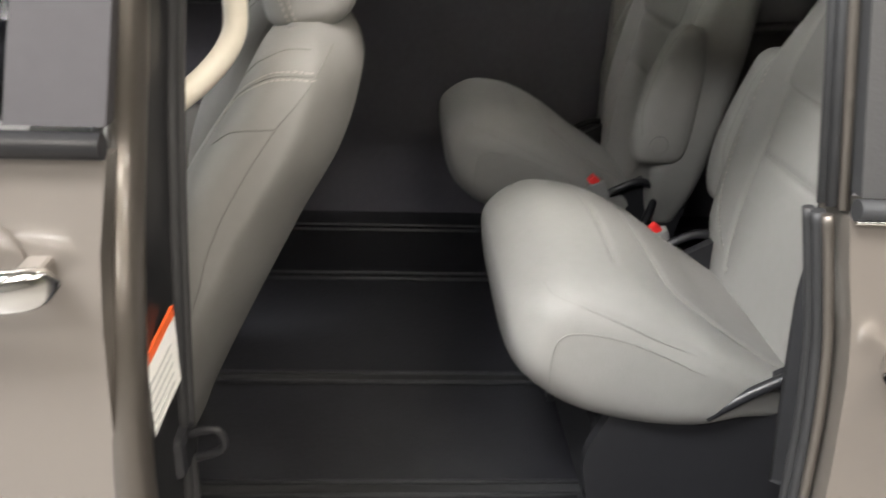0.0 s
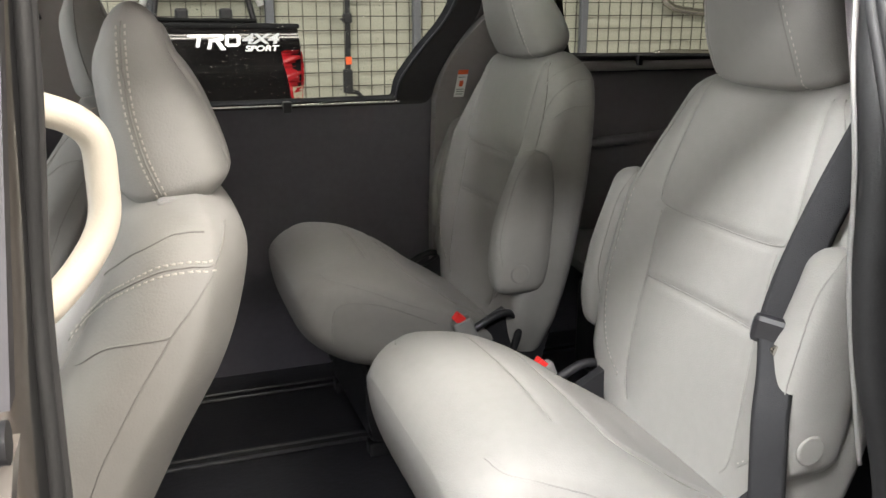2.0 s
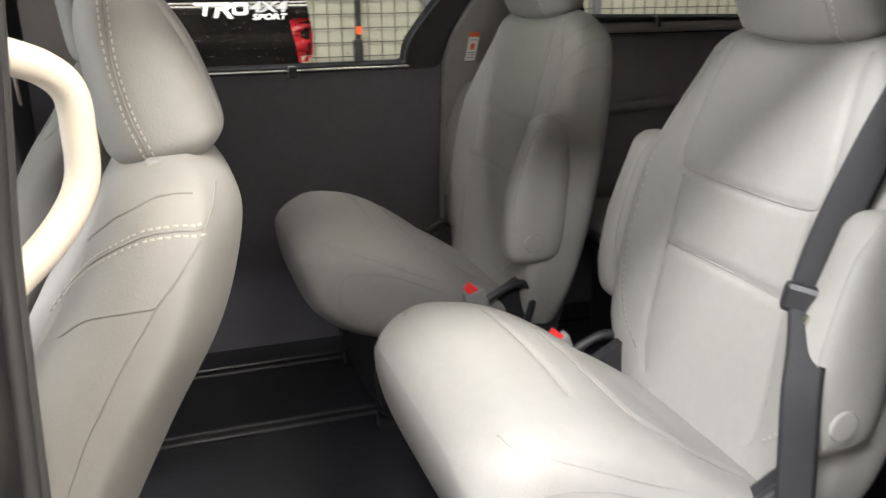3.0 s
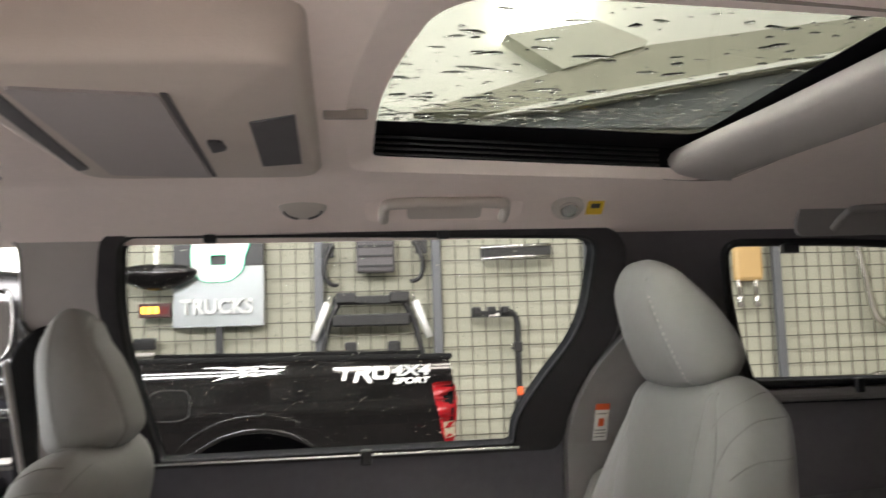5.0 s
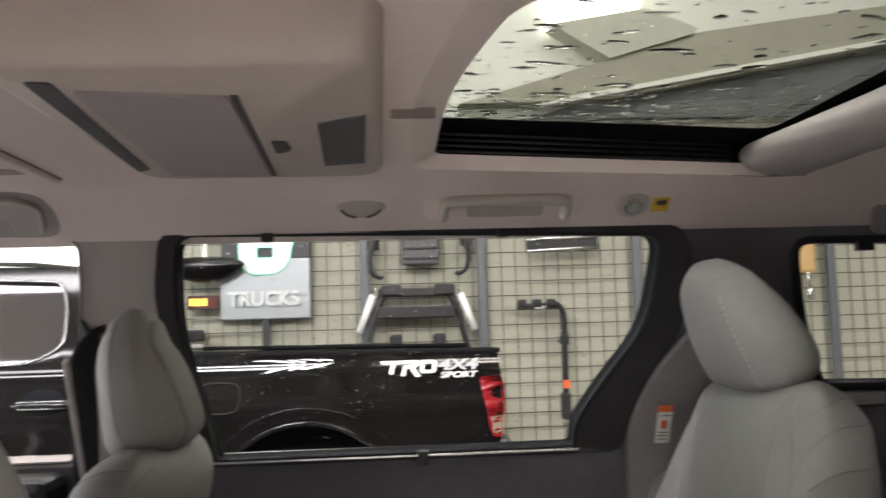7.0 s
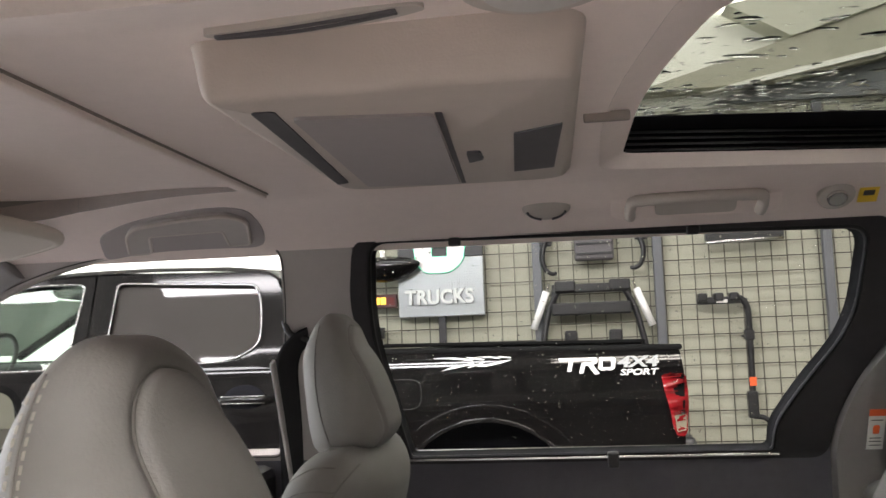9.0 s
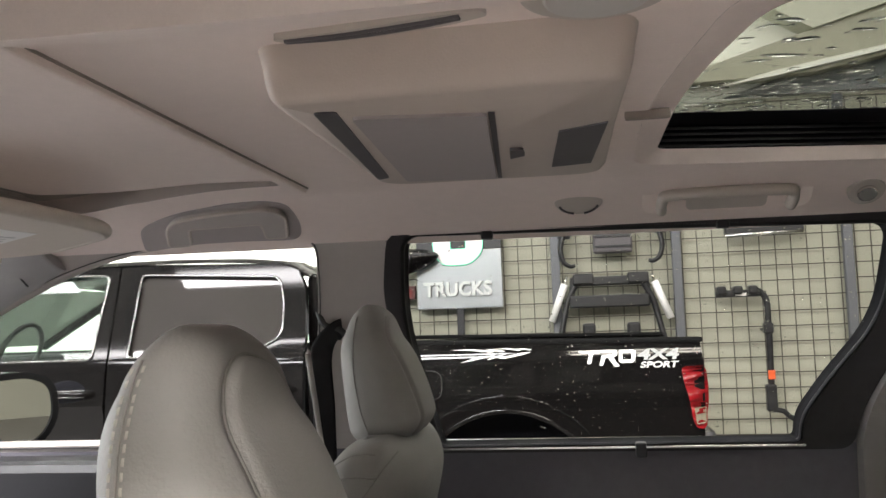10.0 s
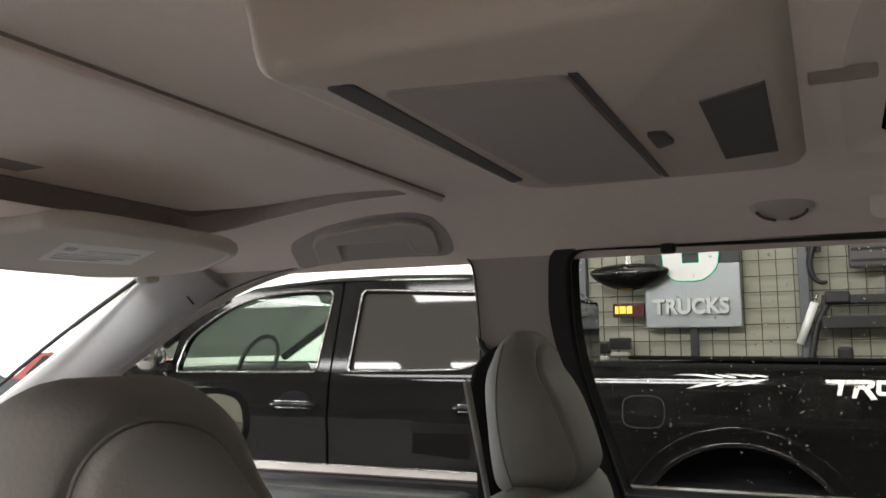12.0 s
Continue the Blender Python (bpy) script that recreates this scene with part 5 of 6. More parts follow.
tube_part("cover_joint", smooth_path([(-0.845, 2.585, 1.607), (-0.815, 2.578, 1.58), (-0.785, 2.585, 1.545)], 6), 0.0018, M["seal"], ap)

# B pillar: belt, guide and light edge strip
bp = thing("seat_belt", (-0.235, 2.66, 1.45), "dark seat belt in its guide on the B pillar", "seat belt", "seat belts")
belt_bm = bmesh.new()
tube(belt_bm, smooth_path([(0.045, 0.055, -0.01), (0.02, 0.0, -0.005), (-0.015, 0.02, -0.05), (-0.02, 0.05, -0.16), (-0.03, 0.09, -0.30), (-0.03, 0.10, -0.6)], 6), 0.022, 8, flat=0.1, up=(0, 1, 0))
part("webbing", belt_bm, M["belt"], bp)
tube_part("guide", smooth_path([(-0.012, 0.0, 0.03), (0.0, -0.004, 0.006), (0.03, 0.004, -0.006), (0.04, 0.01, -0.03)], 5), 0.006, M["seal"], bp)
box_part("edge_strip", (-0.034, 0.03, -0.30), (-0.027, 0.05, -0.03), M["lip"], bp, 0.004, "pale grey strip at the pillar edge", turn=Matrix.Rotation(radians(24), 4, "X"))

# grey lower C pillar cover with tag, quarter ledge
tagged(plate("pillar_cover", rounded([(0.724, 0.55), (0.722, 1.26), (0.75, 1.345), (0.815, 1.43), (0.89, 1.50), (0.97, 1.45), (0.99, 1.25), (0.99, 0.55)], [0.02, 0.1, 0.1, 0.1, 0.06, 0.1, 0.1, 0.02]), [], lambda x, z: (x, far_y(z) - 0.045 + 0.5 * (x - 0.86) ** 2, z), (0, 0.04, 0), M["pillargrey"] , cuts=(0.9, 1.1, BELT, 1.3)),
            "grey lower pillar cover behind the sliding door", "pillar trim", kind="structure")
tag = thing("belt_label", (0.778, far_y(1.255) - 0.05, 1.255), "white and orange printed belt label", "label")
plate("sheet", [(-0.0135, -0.036), (0.0135, -0.036), (0.0135, 0.024), (-0.0135, 0.024)], [], lambda x, z: (x, -0.52 * z, z), (0, 0.002, 0), M["paper"], tag)
plate("head_band", [(-0.0135, 0.0241), (0.0135, 0.0241), (0.0135, 0.036), (-0.0135, 0.036)], [], lambda x, z: (x, -0.52 * z, z), (0, 0.002, 0), M["orange"], tag, "orange heading band")
for z in (0.016, -0.016, -0.022, -0.029):
    plate("print_bar", [(-0.010, z), (0.009, z), (0.009, z + 0.0015), (-0.010, z + 0.0015)], [], lambda x, zz: (x, -0.52 * zz - 0.0012, zz), (0, 0.0006, 0), M["ink"], tag)
plate("pictogram", rounded([(-0.006, -0.008), (0.005, -0.008), (0.005, 0.008), (-0.006, 0.008)], 0.004), [], lambda x, zz: (x, -0.52 * zz - 0.0012, zz), (0, 0.0006, 0), M["orange"], tag)
tagged(box_part("ledge", (0.98, YF - 0.075, 1.276), (2.0, YF - 0.02, 1.302), M["console"], bevel=0.010), "grey ledge under the quarter window", "ledge", kind="structure")
tagged(tube_part("armrest_moulding", smooth_path([(1.0, YF - 0.03, 1.06), (1.2, YF - 0.045, 1.075), (1.7, YF - 0.045, 1.10), (2.0, YF - 0.045, 1.11)], 6), 0.022, M["darkpillar"], flat=0.7), "charcoal moulded armrest of the rear side", "trim", kind="structure")
PANEL = rounded([(1.06, 0.80), (1.95, 0.80), (1.95, 1.262), (1.72, 1.268), (1.10, 1.272), (1.03, 1.20)], [0.03, 0.03, 0.03, 0.06, 0.07, 0.06])
tagged(plate("quarter_pad", PANEL, [], lambda x, z: (x, YF - 0.045, z), (0, 0.035, 0), M["darkpillar"]), "charcoal rounded trim panel below the quarter window", "trim", kind="structure")
tagged(tube_part("quarter_groove", [(x, YF - 0.046, z) for x, z in grown(PANEL, 0.004)], 0.004, M["rubber"], closed=True), "black joint round the rear side panel", "trim", kind="structure")
rh = thing("grab_handle", (1.28, 2.535, 1.612), "grey folded grab handle above the quarter window", "handle", "grab handles")
plate("recess_plate", rounded([(-0.19, -0.03), (0.19, -0.03), (0.19, 0.03), (-0.19, 0.03)], 0.025), [], lambda x, z: (x, -0.008 - 0.6 * z, z), (0, 0.008, 0), M["console"], rh)
tube_part("bar", smooth_path([(-0.12, 0.0, -0.02), (-0.11, -0.02, 0.0), (-0.08, -0.028, 0.012), (0.08, -0.028, 0.012), (0.11, -0.02, 0.0), (0.12, 0.0, -0.02)], 6), 0.007, M["console"], rh)


# ---------------------------------------------------------------- floor rails, buckles, near belt, third row
for y in (1.575, 1.915, 2.385, 2.70):
    r = thing("seat_rail", (0.2, y, FLOOR), "long black seat rail sunk into the floor", "rail", "floor rails")
    for d in (-0.017, 0.017):
        box_part("lip", (-0.42, d - 0.004, 0.0), (1.2, d + 0.004, 0.008), M["raillip"], r, 0.003)
    box_part("channel", (-0.42, -0.012, 0.0), (1.2, 0.012, 0.003), M["rubber"], r, 0.0)
tagged(box_part("step_sill", (-0.08, 1.10, 0.40), (0.9, 1.22, FLOOR + 0.004), M["black"], bevel=0.012), "black plastic step sill of the door opening", "sill", kind="structure")


def buckle(at, turn, label):
    b = thing("belt_buckle", at, label, "seat belt buckle", "seat belt buckles", turn)
    rot = Matrix.Rotation(radians(-22), 4, "Y")
    box_part("body", (-0.022, -0.012, -0.075), (0.022, 0.012, 0.0), M["greybuckle"], b, 0.006, turn=rot)
    box_part("release", (-0.026, -0.0105, -0.012), (-0.006, 0.0105, 0.010), M["redtab"], b, 0.003, "red release button", turn=Matrix.Rotation(radians(-50), 4, "Y"))
    tube_part("stalk", [(0.03, 0, -0.07), (0.06, 0, -0.16)], 0.009, M["black"], b)


buckle((0.668, 1.965, 0.805), 0, "grey belt buckle with red button beside the near chair")
buckle((0.59, 2.19, 0.825), 0, "grey belt buckle with red button beside the far chair")

nb = thing("seat_belt", (0.722, 1.448, 1.054), "dark woven seat belt over the near chair", "seat belt", "seat belts")
NORMAL = (-0.6, -0.8, 0.0)
bm = bmesh.new()
tube(bm, smooth_path([(0.20, 0.0, 0.40), (0.12, 0.005, 0.26), (0.068, 0.005, 0.165), (0.02, 0.0, 0.07), (0.0, 0.0, 0.0)], 7), 0.0245, 8, flat=0.09, up=NORMAL)
part("shoulder_webbing", bm, M["belt"], nb)
bm = bmesh.new()
tube(bm, smooth_path([(0.0, -0.002, 0.0), (-0.018, -0.028, -0.045), (-0.034, -0.046, -0.10), (-0.031, -0.051, -0.19), (-0.022, -0.051, -0.30), (-0.008, -0.045, -0.42)], 7), 0.0225, 8, flat=0.09, up=(-0.6, -0.8, 0.0))
part("lap_webbing", bm, M["belt"], nb)
box_part("stop_frame", (-0.033, -0.014, -0.020), (0.033, 0.004, 0.020), M["black"], nb, 0.008, "black plastic belt tongue", turn=Matrix.Rotation(radians(-50), 4, "Z") @ Matrix.Rotation(radians(8), 4, "Y"))
bm = bmesh.new()
disc(bm, (-0.012, -0.016, -0.018), 0.007, 0.006, "y", 16, 0.002)
part("rivet", bm, M["steel"], nb)

third = thing("rear_bench", (1.35, 2.05, FLOOR), "grey leather third row bench seat", "seat")
Pad([(0.05, 0.30, 0.62, 0.05), (-0.1, 0.31, 0.63, 0.07), (-0.25, 0.33, 0.63, 0.07), (-0.32, 0.33, 0.62, 0.05)][::-1], power=4, end=0.05, nu=40, nv=64).part("cushion", M["leather"], third)
Pad([(0.12, 0.30, 0.6, 0.05), (0.2, 0.6, 0.6, 0.07), (0.27, 0.8, 0.55, 0.05)], power=4, end=0.05, nu=40, nv=64).part("backrest", M["leather"], third)
box_part("seat_base", (-0.28, -0.55, 0.0), (0.15, 0.55, 0.26), M["black"], third, 0.02)


# ---------------------------------------------------------------- near side doors and B pillar
def bar_handle(parent, x0, length, y, skin_y, z, key):
    """A chrome pull bar with rounded ends that stands off the door skin, and the joint of its key cover."""
    n, rings, sides = 28, [], 16
    bm = bmesh.new()
    for i in range(n + 1):
        u = i / n
        end = min(u, 1 - u) * length
        r = 0.0175 * math.sqrt(max(1 - (1 - min(end / 0.020, 1)) ** 2, 0.02))
        dip = 0.018 * max(0.0, 1 - end / 0.045) ** 2
        rings.append([bm.verts.new((x0 + u * length, y + dip + 0.62 * r * math.copysign(abs(math.sin(a)) ** 0.8, math.sin(a)), z + r * math.copysign(abs(math.cos(a)) ** 0.8, math.cos(a)))) for a in (2 * math.pi * k / sides for k in range(sides))])
    for p, q in zip(rings[:-1], rings[1:]):
        for k in range(sides):
            bm.faces.new((p[k], p[(k + 1) % sides], q[(k + 1) % sides], q[k]))
    bm.faces.new(rings[0])
    bm.faces.new(rings[-1][::-1])
    bmesh.ops.recalc_face_normals(bm, faces=bm.faces)
    h = part("handle", bm, M["chrome"], parent, "chrome bar door handle", smooth=True)
    for hx in (x0 + 0.012, x0 + length - 0.034):
        box_part("handle_mount", (hx, y + 0.012, z - 0.012), (hx + 0.022, skin_y + 0.004, z + 0.012), M["vanpaint"], h, 0.004)
    tube_part("key_cover_joint", [(key, y - 0.0118 + 0.62 * 0.0175 * (1 - math.cos(a * 0.9)), z + 0.0172 * math.sin(a)) for a in (radians(d) for d in range(-80, 81, 16))], 0.0009, M["rubber"], h)
    return h


def front_door():
    d = tagged(new("door_1"), "closed grey beige metallic front door with chrome handle", "door", kind="structure")
    skin = lambda x, z: (x, 1.055 + 0.10 * max(0.75 - z, 0) + 0.05 * max(z - 1.12, 0), z)
    plate("skin", [(-1.3, 0.38), (-0.112, 0.38), (-0.112, 0.9), (-0.104, 1.09), (-0.098, 1.16), (-0.085, 1.238), (-1.3, 1.238)], [], skin, (0, 0.03, 0), M["vanpaint"], d, cuts=(0.5, 0.65, 0.75, 1.0, 1.12, 1.18))
    tube_part("belt_moulding", [(-1.3, 1.058, 1.25), (-0.085, 1.058, 1.25)], 0.012, M["black"], d, flat=0.9)
    plate("window_pillar_cover", [(-0.160, 1.262), (-0.084, 1.262), (-0.066, 1.62), (-0.140, 1.62)], [], lambda x, z: (x, 1.062 + 0.42 * (z - 1.25), z), (0, 0.02, 0), M["frameblack"], d, "matt black pillar cover")
    plate("pane", [(-1.1, 1.262), (-0.155, 1.262), (-0.135, 1.62), (-0.8, 1.62)], [], lambda x, z: (x, 1.072 + 0.42 * (z - 1.25), z), (0, 0.004, 0), M["tint"], d, "tinted door glass")
    bar_handle(d, -0.350, 0.228, 1.016, 1.057, 1.147, key=-0.165)
    bm = bmesh.new()
    made = bmesh.ops.create_uvsphere(bm, u_segments=24, v_segments=12, radius=1)["verts"]
    bmesh.ops.scale(bm, vec=(0.07, 0.0035, 0.05), verts=made)
    bmesh.ops.translate(bm, vec=(-0.224, 1.056, 1.153), verts=made)
    part("handle_cup", bm, M["vanpaint"], d, smooth=True)
    plate("inner_trim", [(-1.3, 0.5), (-0.16, 0.5), (-0.16, 1.21), (-1.3, 1.21)], [], lambda x, z: (x, 1.20, z), (0, -0.05, 0), M["greytrim"], d)
    return d


front_door()


def b_pillar():
    p = tagged(new("wall_7"), "B pillar with painted jamb, black seals and label", "pillar", kind="structure")
    jamb = [(-0.104, 1.06, 0.38), (-0.104, 1.075, 0.9), (-0.104, 1.10, 1.05), (-0.110, 1.155, 1.15), (-0.113, 1.195, 1.21), (-0.108, 1.22, 1.30), (-0.104, 1.27, 1.45), (-0.095, 1.33, 1.62)]
    # same paint as the doors, its shade put into the darker colour
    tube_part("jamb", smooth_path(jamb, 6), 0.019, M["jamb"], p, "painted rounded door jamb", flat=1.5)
    tube_part("gap_seal", smooth_path([(x - 0.017, y - 0.012, z) for x, y, z in jamb], 6), 0.009, M["rubber"], p)
    inner = [(-0.110, 1.22, 0.38), (-0.106, 1.24, 0.8), (-0.103, 1.262, 1.0), (-0.105, 1.31, 1.15), (-0.105, 1.345, 1.25), (-0.096, 1.365, 1.38), (-0.092, 1.40, 1.5), (-0.086, 1.45, 1.62)]
    plate("channel", [(0.0, 0.38), (1.0, 0.38), (1.0, 1.62), (0.0, 1.62)], [], lambda u, z: (lambda a, b: (a[0] + 0.004 + (b[0] - a[0]) * u, a[1] + 0.02 + (b[1] - a[1] - 0.02) * u, z))(at_height(jamb, z), at_height(inner, z)), (-0.04, 0, 0), M["channel"], p, "black jamb channel", cuts=[0.5 + 0.08 * i for i in range(14)])
    tube_part("door_seal", smooth_path(inner, 6), 0.016, M["seal"], p, "rounded dark door seal", flat=1.0, sides=16)
    tube_part("seal_lip", smooth_path([(x + 0.006, y - 0.018, z) for x, y, z in inner], 6), 0.008, M["rubber"], p, "inner lip of the door seal")
    tube_part("seal_flange", smooth_path([(x - 0.004, y - 0.03, z) for x, y, z in inner[:5]], 6), 0.006, M["vanpaint"], p, "painted seal flange")
    plate("inner_trim", [(-0.24, 0.40), (-0.115, 0.40), (-0.11, 1.15), (-0.095, 1.63), (-0.24, 1.63)], [], lambda x, z: (x, at_height(inner, z)[1] + 0.012, z), (0, -0.04, 0), M["greytrim"], p, "grey inner pillar trim", cuts=(0.8, 1.0, 1.15, 1.25, 1.38, 1.5))
    lb = lambda u, z, d=0.0: (-0.108 + 0.012 * u + 0.006 + d, 1.125 + 0.085 * u, z)
    plate("label", [(0.0, 0.918), (1.0, 0.943), (1.0, 1.02), (0.0, 0.997)], [], lb, (-0.003, 0, 0), M["paper"], p, "white printed tyre label")
    plate("label_band", [(0.0, 0.9975), (1.0, 1.0205), (1.0, 1.032), (0.0, 1.009)], [], lb, (-0.003, 0, 0), M["orange"], p, "orange band of the label")
    for i in range(6):
        z = 0.926 + i * 0.011
        plate("label_line", [(0.15, z), (0.8, z + 0.014), (0.8, z + 0.0165), (0.15, z + 0.0025)], [], lambda u, zz: lb(u, zz, 0.0012), (-0.0006, 0, 0), M["faint"], p)
    box_part("striker", (-0.125, 1.19, 0.82), (-0.09, 1.26, 0.875), M["black"], p, 0.01, "black door striker")
    tube_part("striker_loop", smooth_path([(-0.09, 1.22, 0.865), (-0.06, 1.22, 0.87), (-0.055, 1.22, 0.845), (-0.085, 1.22, 0.832)], 6), 0.005, M["black"], p)


def at_height(line, z):
    zs = [q[2] for q in line]
    return np.interp(z, zs, [q[0] for q in line]), np.interp(z, zs, [q[1] for q in line])


M["channel"] = material("black painted channel", (0.014, 0.014, 0.015), 0.35, grain=0.2, scale=50)
b_pillar()
gh = thing("grab_handle", (-0.05, 1.40, 1.30), "cream curved assist handle on the B pillar", "handle", "grab handles")
tube_part("bar", smooth_path([(-0.08, -0.01, 0.092), (-0.045, 0.0, 0.074), (-0.016, 0.014, 0.060), (0.0, 0.024, 0.040), (0.002, 0.028, 0.005), (0.0, 0.026, -0.030), (-0.014, 0.014, -0.058), (-0.04, -0.01, -0.085), (-0.08, -0.035, -0.115)], 7), 0.0138, M["beige"], gh, sides=18)

for sy, sz in ((-0.012, 0.098), (-0.036, -0.118)):
    box_part("foot", (-0.105, sy - 0.018, sz - 0.026), (-0.066, sy + 0.020, sz + 0.026), M["beige"], gh, 0.008, "cream mounting foot")

# C pillar seal at the back of the near door opening
tagged(tube_part("door_seal", smooth_path([(0.86, 1.32, 0.40), (0.825, 1.325, 0.8), (0.808, 1.33, 0.913), (0.765, 1.335, 1.05), (0.745, 1.337, 1.16), (0.738, 1.342, 1.28), (0.752, 1.38, 1.40), (0.79, 1.43, 1.52), (0.825, 1.50, 1.62)], 8), 0.019, M["rubber"], sides=14), "black door seal at the back of the opening", "seal", kind="structure")
tagged(tube_part("trim_edge", smooth_path([(0.789, 1.352, 0.905), (0.752, 1.352, 1.05), (0.729, 1.352, 1.16), (0.720, 1.356, 1.28), (0.734, 1.394, 1.40), (0.772, 1.445, 1.52)], 8), 0.003, M["greytrim"]), "grey edge of the quarter trim beside the seal", "trim", kind="structure")


def sliding_door():
    """The power door, slid back along the body."""
    d = tagged(new("door_2"), "open grey beige sliding door slid back along the body", "door", kind="structure")
    e = 0.468
    skin = lambda x, z: (x, 0.985 + 0.10 * max(0.75 - z, 0) + 0.05 * max(z - 1.12, 0), z)
    plate("skin", [(e + 0.05, 0.38), (1.48, 0.38), (1.48, 1.228), (e - 0.004, 1.228), (e + 0.005, 1.185), (e + 0.016, 1.14), (e + 0.024, 1.09), (e + 0.032, 1.0), (e + 0.04, 0.8)], [], skin, (0, 0.05, 0), M["vanpaint"], d, cuts=(0.5, 0.65, 0.75, 1.0, 1.12, 1.18))
    win = rounded([(e + 0.058, 1.262), (1.41, 1.262), (1.35, 1.60), (e + 0.06, 1.60)], 0.03)
    up = lambda x, z: (x, 0.992 + 0.42 * (z - 1.25), z)
    plate("window_frame", [(e, 1.245), (1.48, 1.245), (1.43, 1.63), (e + 0.01, 1.63)], [win], up, (0, 0.04, 0), M["rubber"], d, "matt black window frame")
    tube_part("window_bead", [(x, 0.994 + 0.42 * (z - 1.25), z) for x, z in win], 0.0035, M["rubber"], d, closed=True)
    plate("pane", win, [], lambda x, z: (x, 1.004 + 0.42 * (z - 1.25), z), (0, 0.004, 0), M["tint"], d, "tinted door glass")
    st = lambda k: (lambda x, z: (x, 1.0 + 0.42 * (z - 1.25) - k, z))
    plate("sticker", rounded([(e + 0.09, 1.279), (e + 0.25, 1.279), (e + 0.25, 1.293), (e + 0.09, 1.293)], 0.003), [], st(0.0), (0, 0.002, 0), M["paper"], d, "white bar code sticker")
    rnd = random.Random(5)
    for i in range(34):
        x = e + 0.097 + i * 0.0042
        plate("sticker_bar", [(x, 1.287), (x + rnd.uniform(0.0006, 0.0024), 1.287), (x + 0.0012, 1.292), (x, 1.292)], [], st(0.0012), (0, 0.0006, 0), M["faint"], d)
    tube_part("belt_moulding", [(e - 0.003, 0.987, 1.2365), (1.48, 0.987, 1.2365)], 0.0085, M["rubber"], d)
    tube_part("moulding_edge", [(e - 0.003, 0.984, 1.2285), (1.48, 0.984, 1.2285)], 0.0018, M["steel"], d, "bright thin edge of the moulding")
    edge = [(e + 0.048, 1.03, 0.38), (e + 0.036, 1.005, 0.8), (e + 0.028, 1.0, 1.0), (e + 0.018, 1.0, 1.10), (e + 0.006, 1.0, 1.16), (e - 0.008, 1.003, 1.225)]
    # the first strip takes the shade-darkened body paint of the jamb
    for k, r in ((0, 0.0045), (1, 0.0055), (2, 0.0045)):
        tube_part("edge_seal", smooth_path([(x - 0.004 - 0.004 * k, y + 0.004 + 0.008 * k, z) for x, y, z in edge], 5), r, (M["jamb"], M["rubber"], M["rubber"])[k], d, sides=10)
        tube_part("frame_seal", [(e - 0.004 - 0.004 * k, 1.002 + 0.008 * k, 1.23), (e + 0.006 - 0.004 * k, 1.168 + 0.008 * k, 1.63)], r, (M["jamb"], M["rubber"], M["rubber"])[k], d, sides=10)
    bar_handle(d, e + 0.036, 0.228, 0.944, 0.986, 1.112, key=e + 0.082)
    bm = bmesh.new()
    made = bmesh.ops.create_uvsphere(bm, u_segments=28, v_segments=14, radius=1)["verts"]
    bmesh.ops.scale(bm, vec=(0.066, 0.0035, 0.054), verts=made)
    bmesh.ops.translate(bm, vec=(e + 0.150, 0.986, 1.112), verts=made)
    drops("rain_drop", 45, lambda r: (lambda x, z: (Vector(skin(x, z)), Vector((1, 0, 0)), Vector((0, 0, 1)), Vector((0, -1, 0))))(r.uniform(e + 0.03, e + 0.5), r.uniform(0.9, 1.22)), 0.0016, d, "clear rain drops on the paint")
    # shallow bulge; the recess's shade comes from its darker colour
    part("handle_cup", bm, M["cup"], d, "shaded hand recess behind the handle", smooth=True)


# darker copy of the van paint, with the hand recess's shade in it
M["cup"] = material("body paint darkened for cup shade", (0.12, 0.105, 0.095), 0.3, metal=0.6, grain=0.06, scale=900, coat=0.6)
sliding_door()
# rest of the near rear quarter and closed ends of the body
tagged(plate("wall_8", [(0.80, 0.38), (2.3, 0.38), (2.3, 1.24), (0.80, 1.24)], [], lambda x, z: (x, 1.10, z), (0, 0.03, 0), M["vanpaint"]), "grey beige rear quarter panel", "body panel", kind="structure")
tagged(plate("wall_9", [(0.82, 1.24), (2.3, 1.24), (2.2, 1.70), (0.84, 1.70)], [], lambda x, z: (x, 1.10 + 0.42 * (z - 1.24), z), (0, 0.03, 0), M["darkpillar"]), "dark rear quarter glass panel", "body panel", kind="structure")
tagged(plate("wall_10", [(1.10, 0.4), (3.0, 0.4), (2.78, 1.70), (1.32, 1.70)], [], lambda y, z: (2.25 - 0.15 * (z - 0.4), y, z), (0.04, 0, 0), M["darkpillar"]), "charcoal tailgate trim", "body panel", kind="structure")
tagged(plate("wall_11", [(2.3, 0.30), (2.3, 1.20), (-1.5, 1.20), (-2.5, 1.05), (-2.85, 0.85), (-2.9, 0.35), (-2.40, 0.30)] + [(-2.0 + 0.40 * math.cos(radians(d)), 0.33 + 0.40 * math.sin(radians(d))) for d in range(170, 9, -16)] + [(-1.6, 0.30)], [], lambda x, z: (x, 2.99 - 0.06 * max(0.7 - z, 0), z), (0, -0.03, 0), M["vanpaint"]), "grey beige far body side", "body panel", kind="structure")

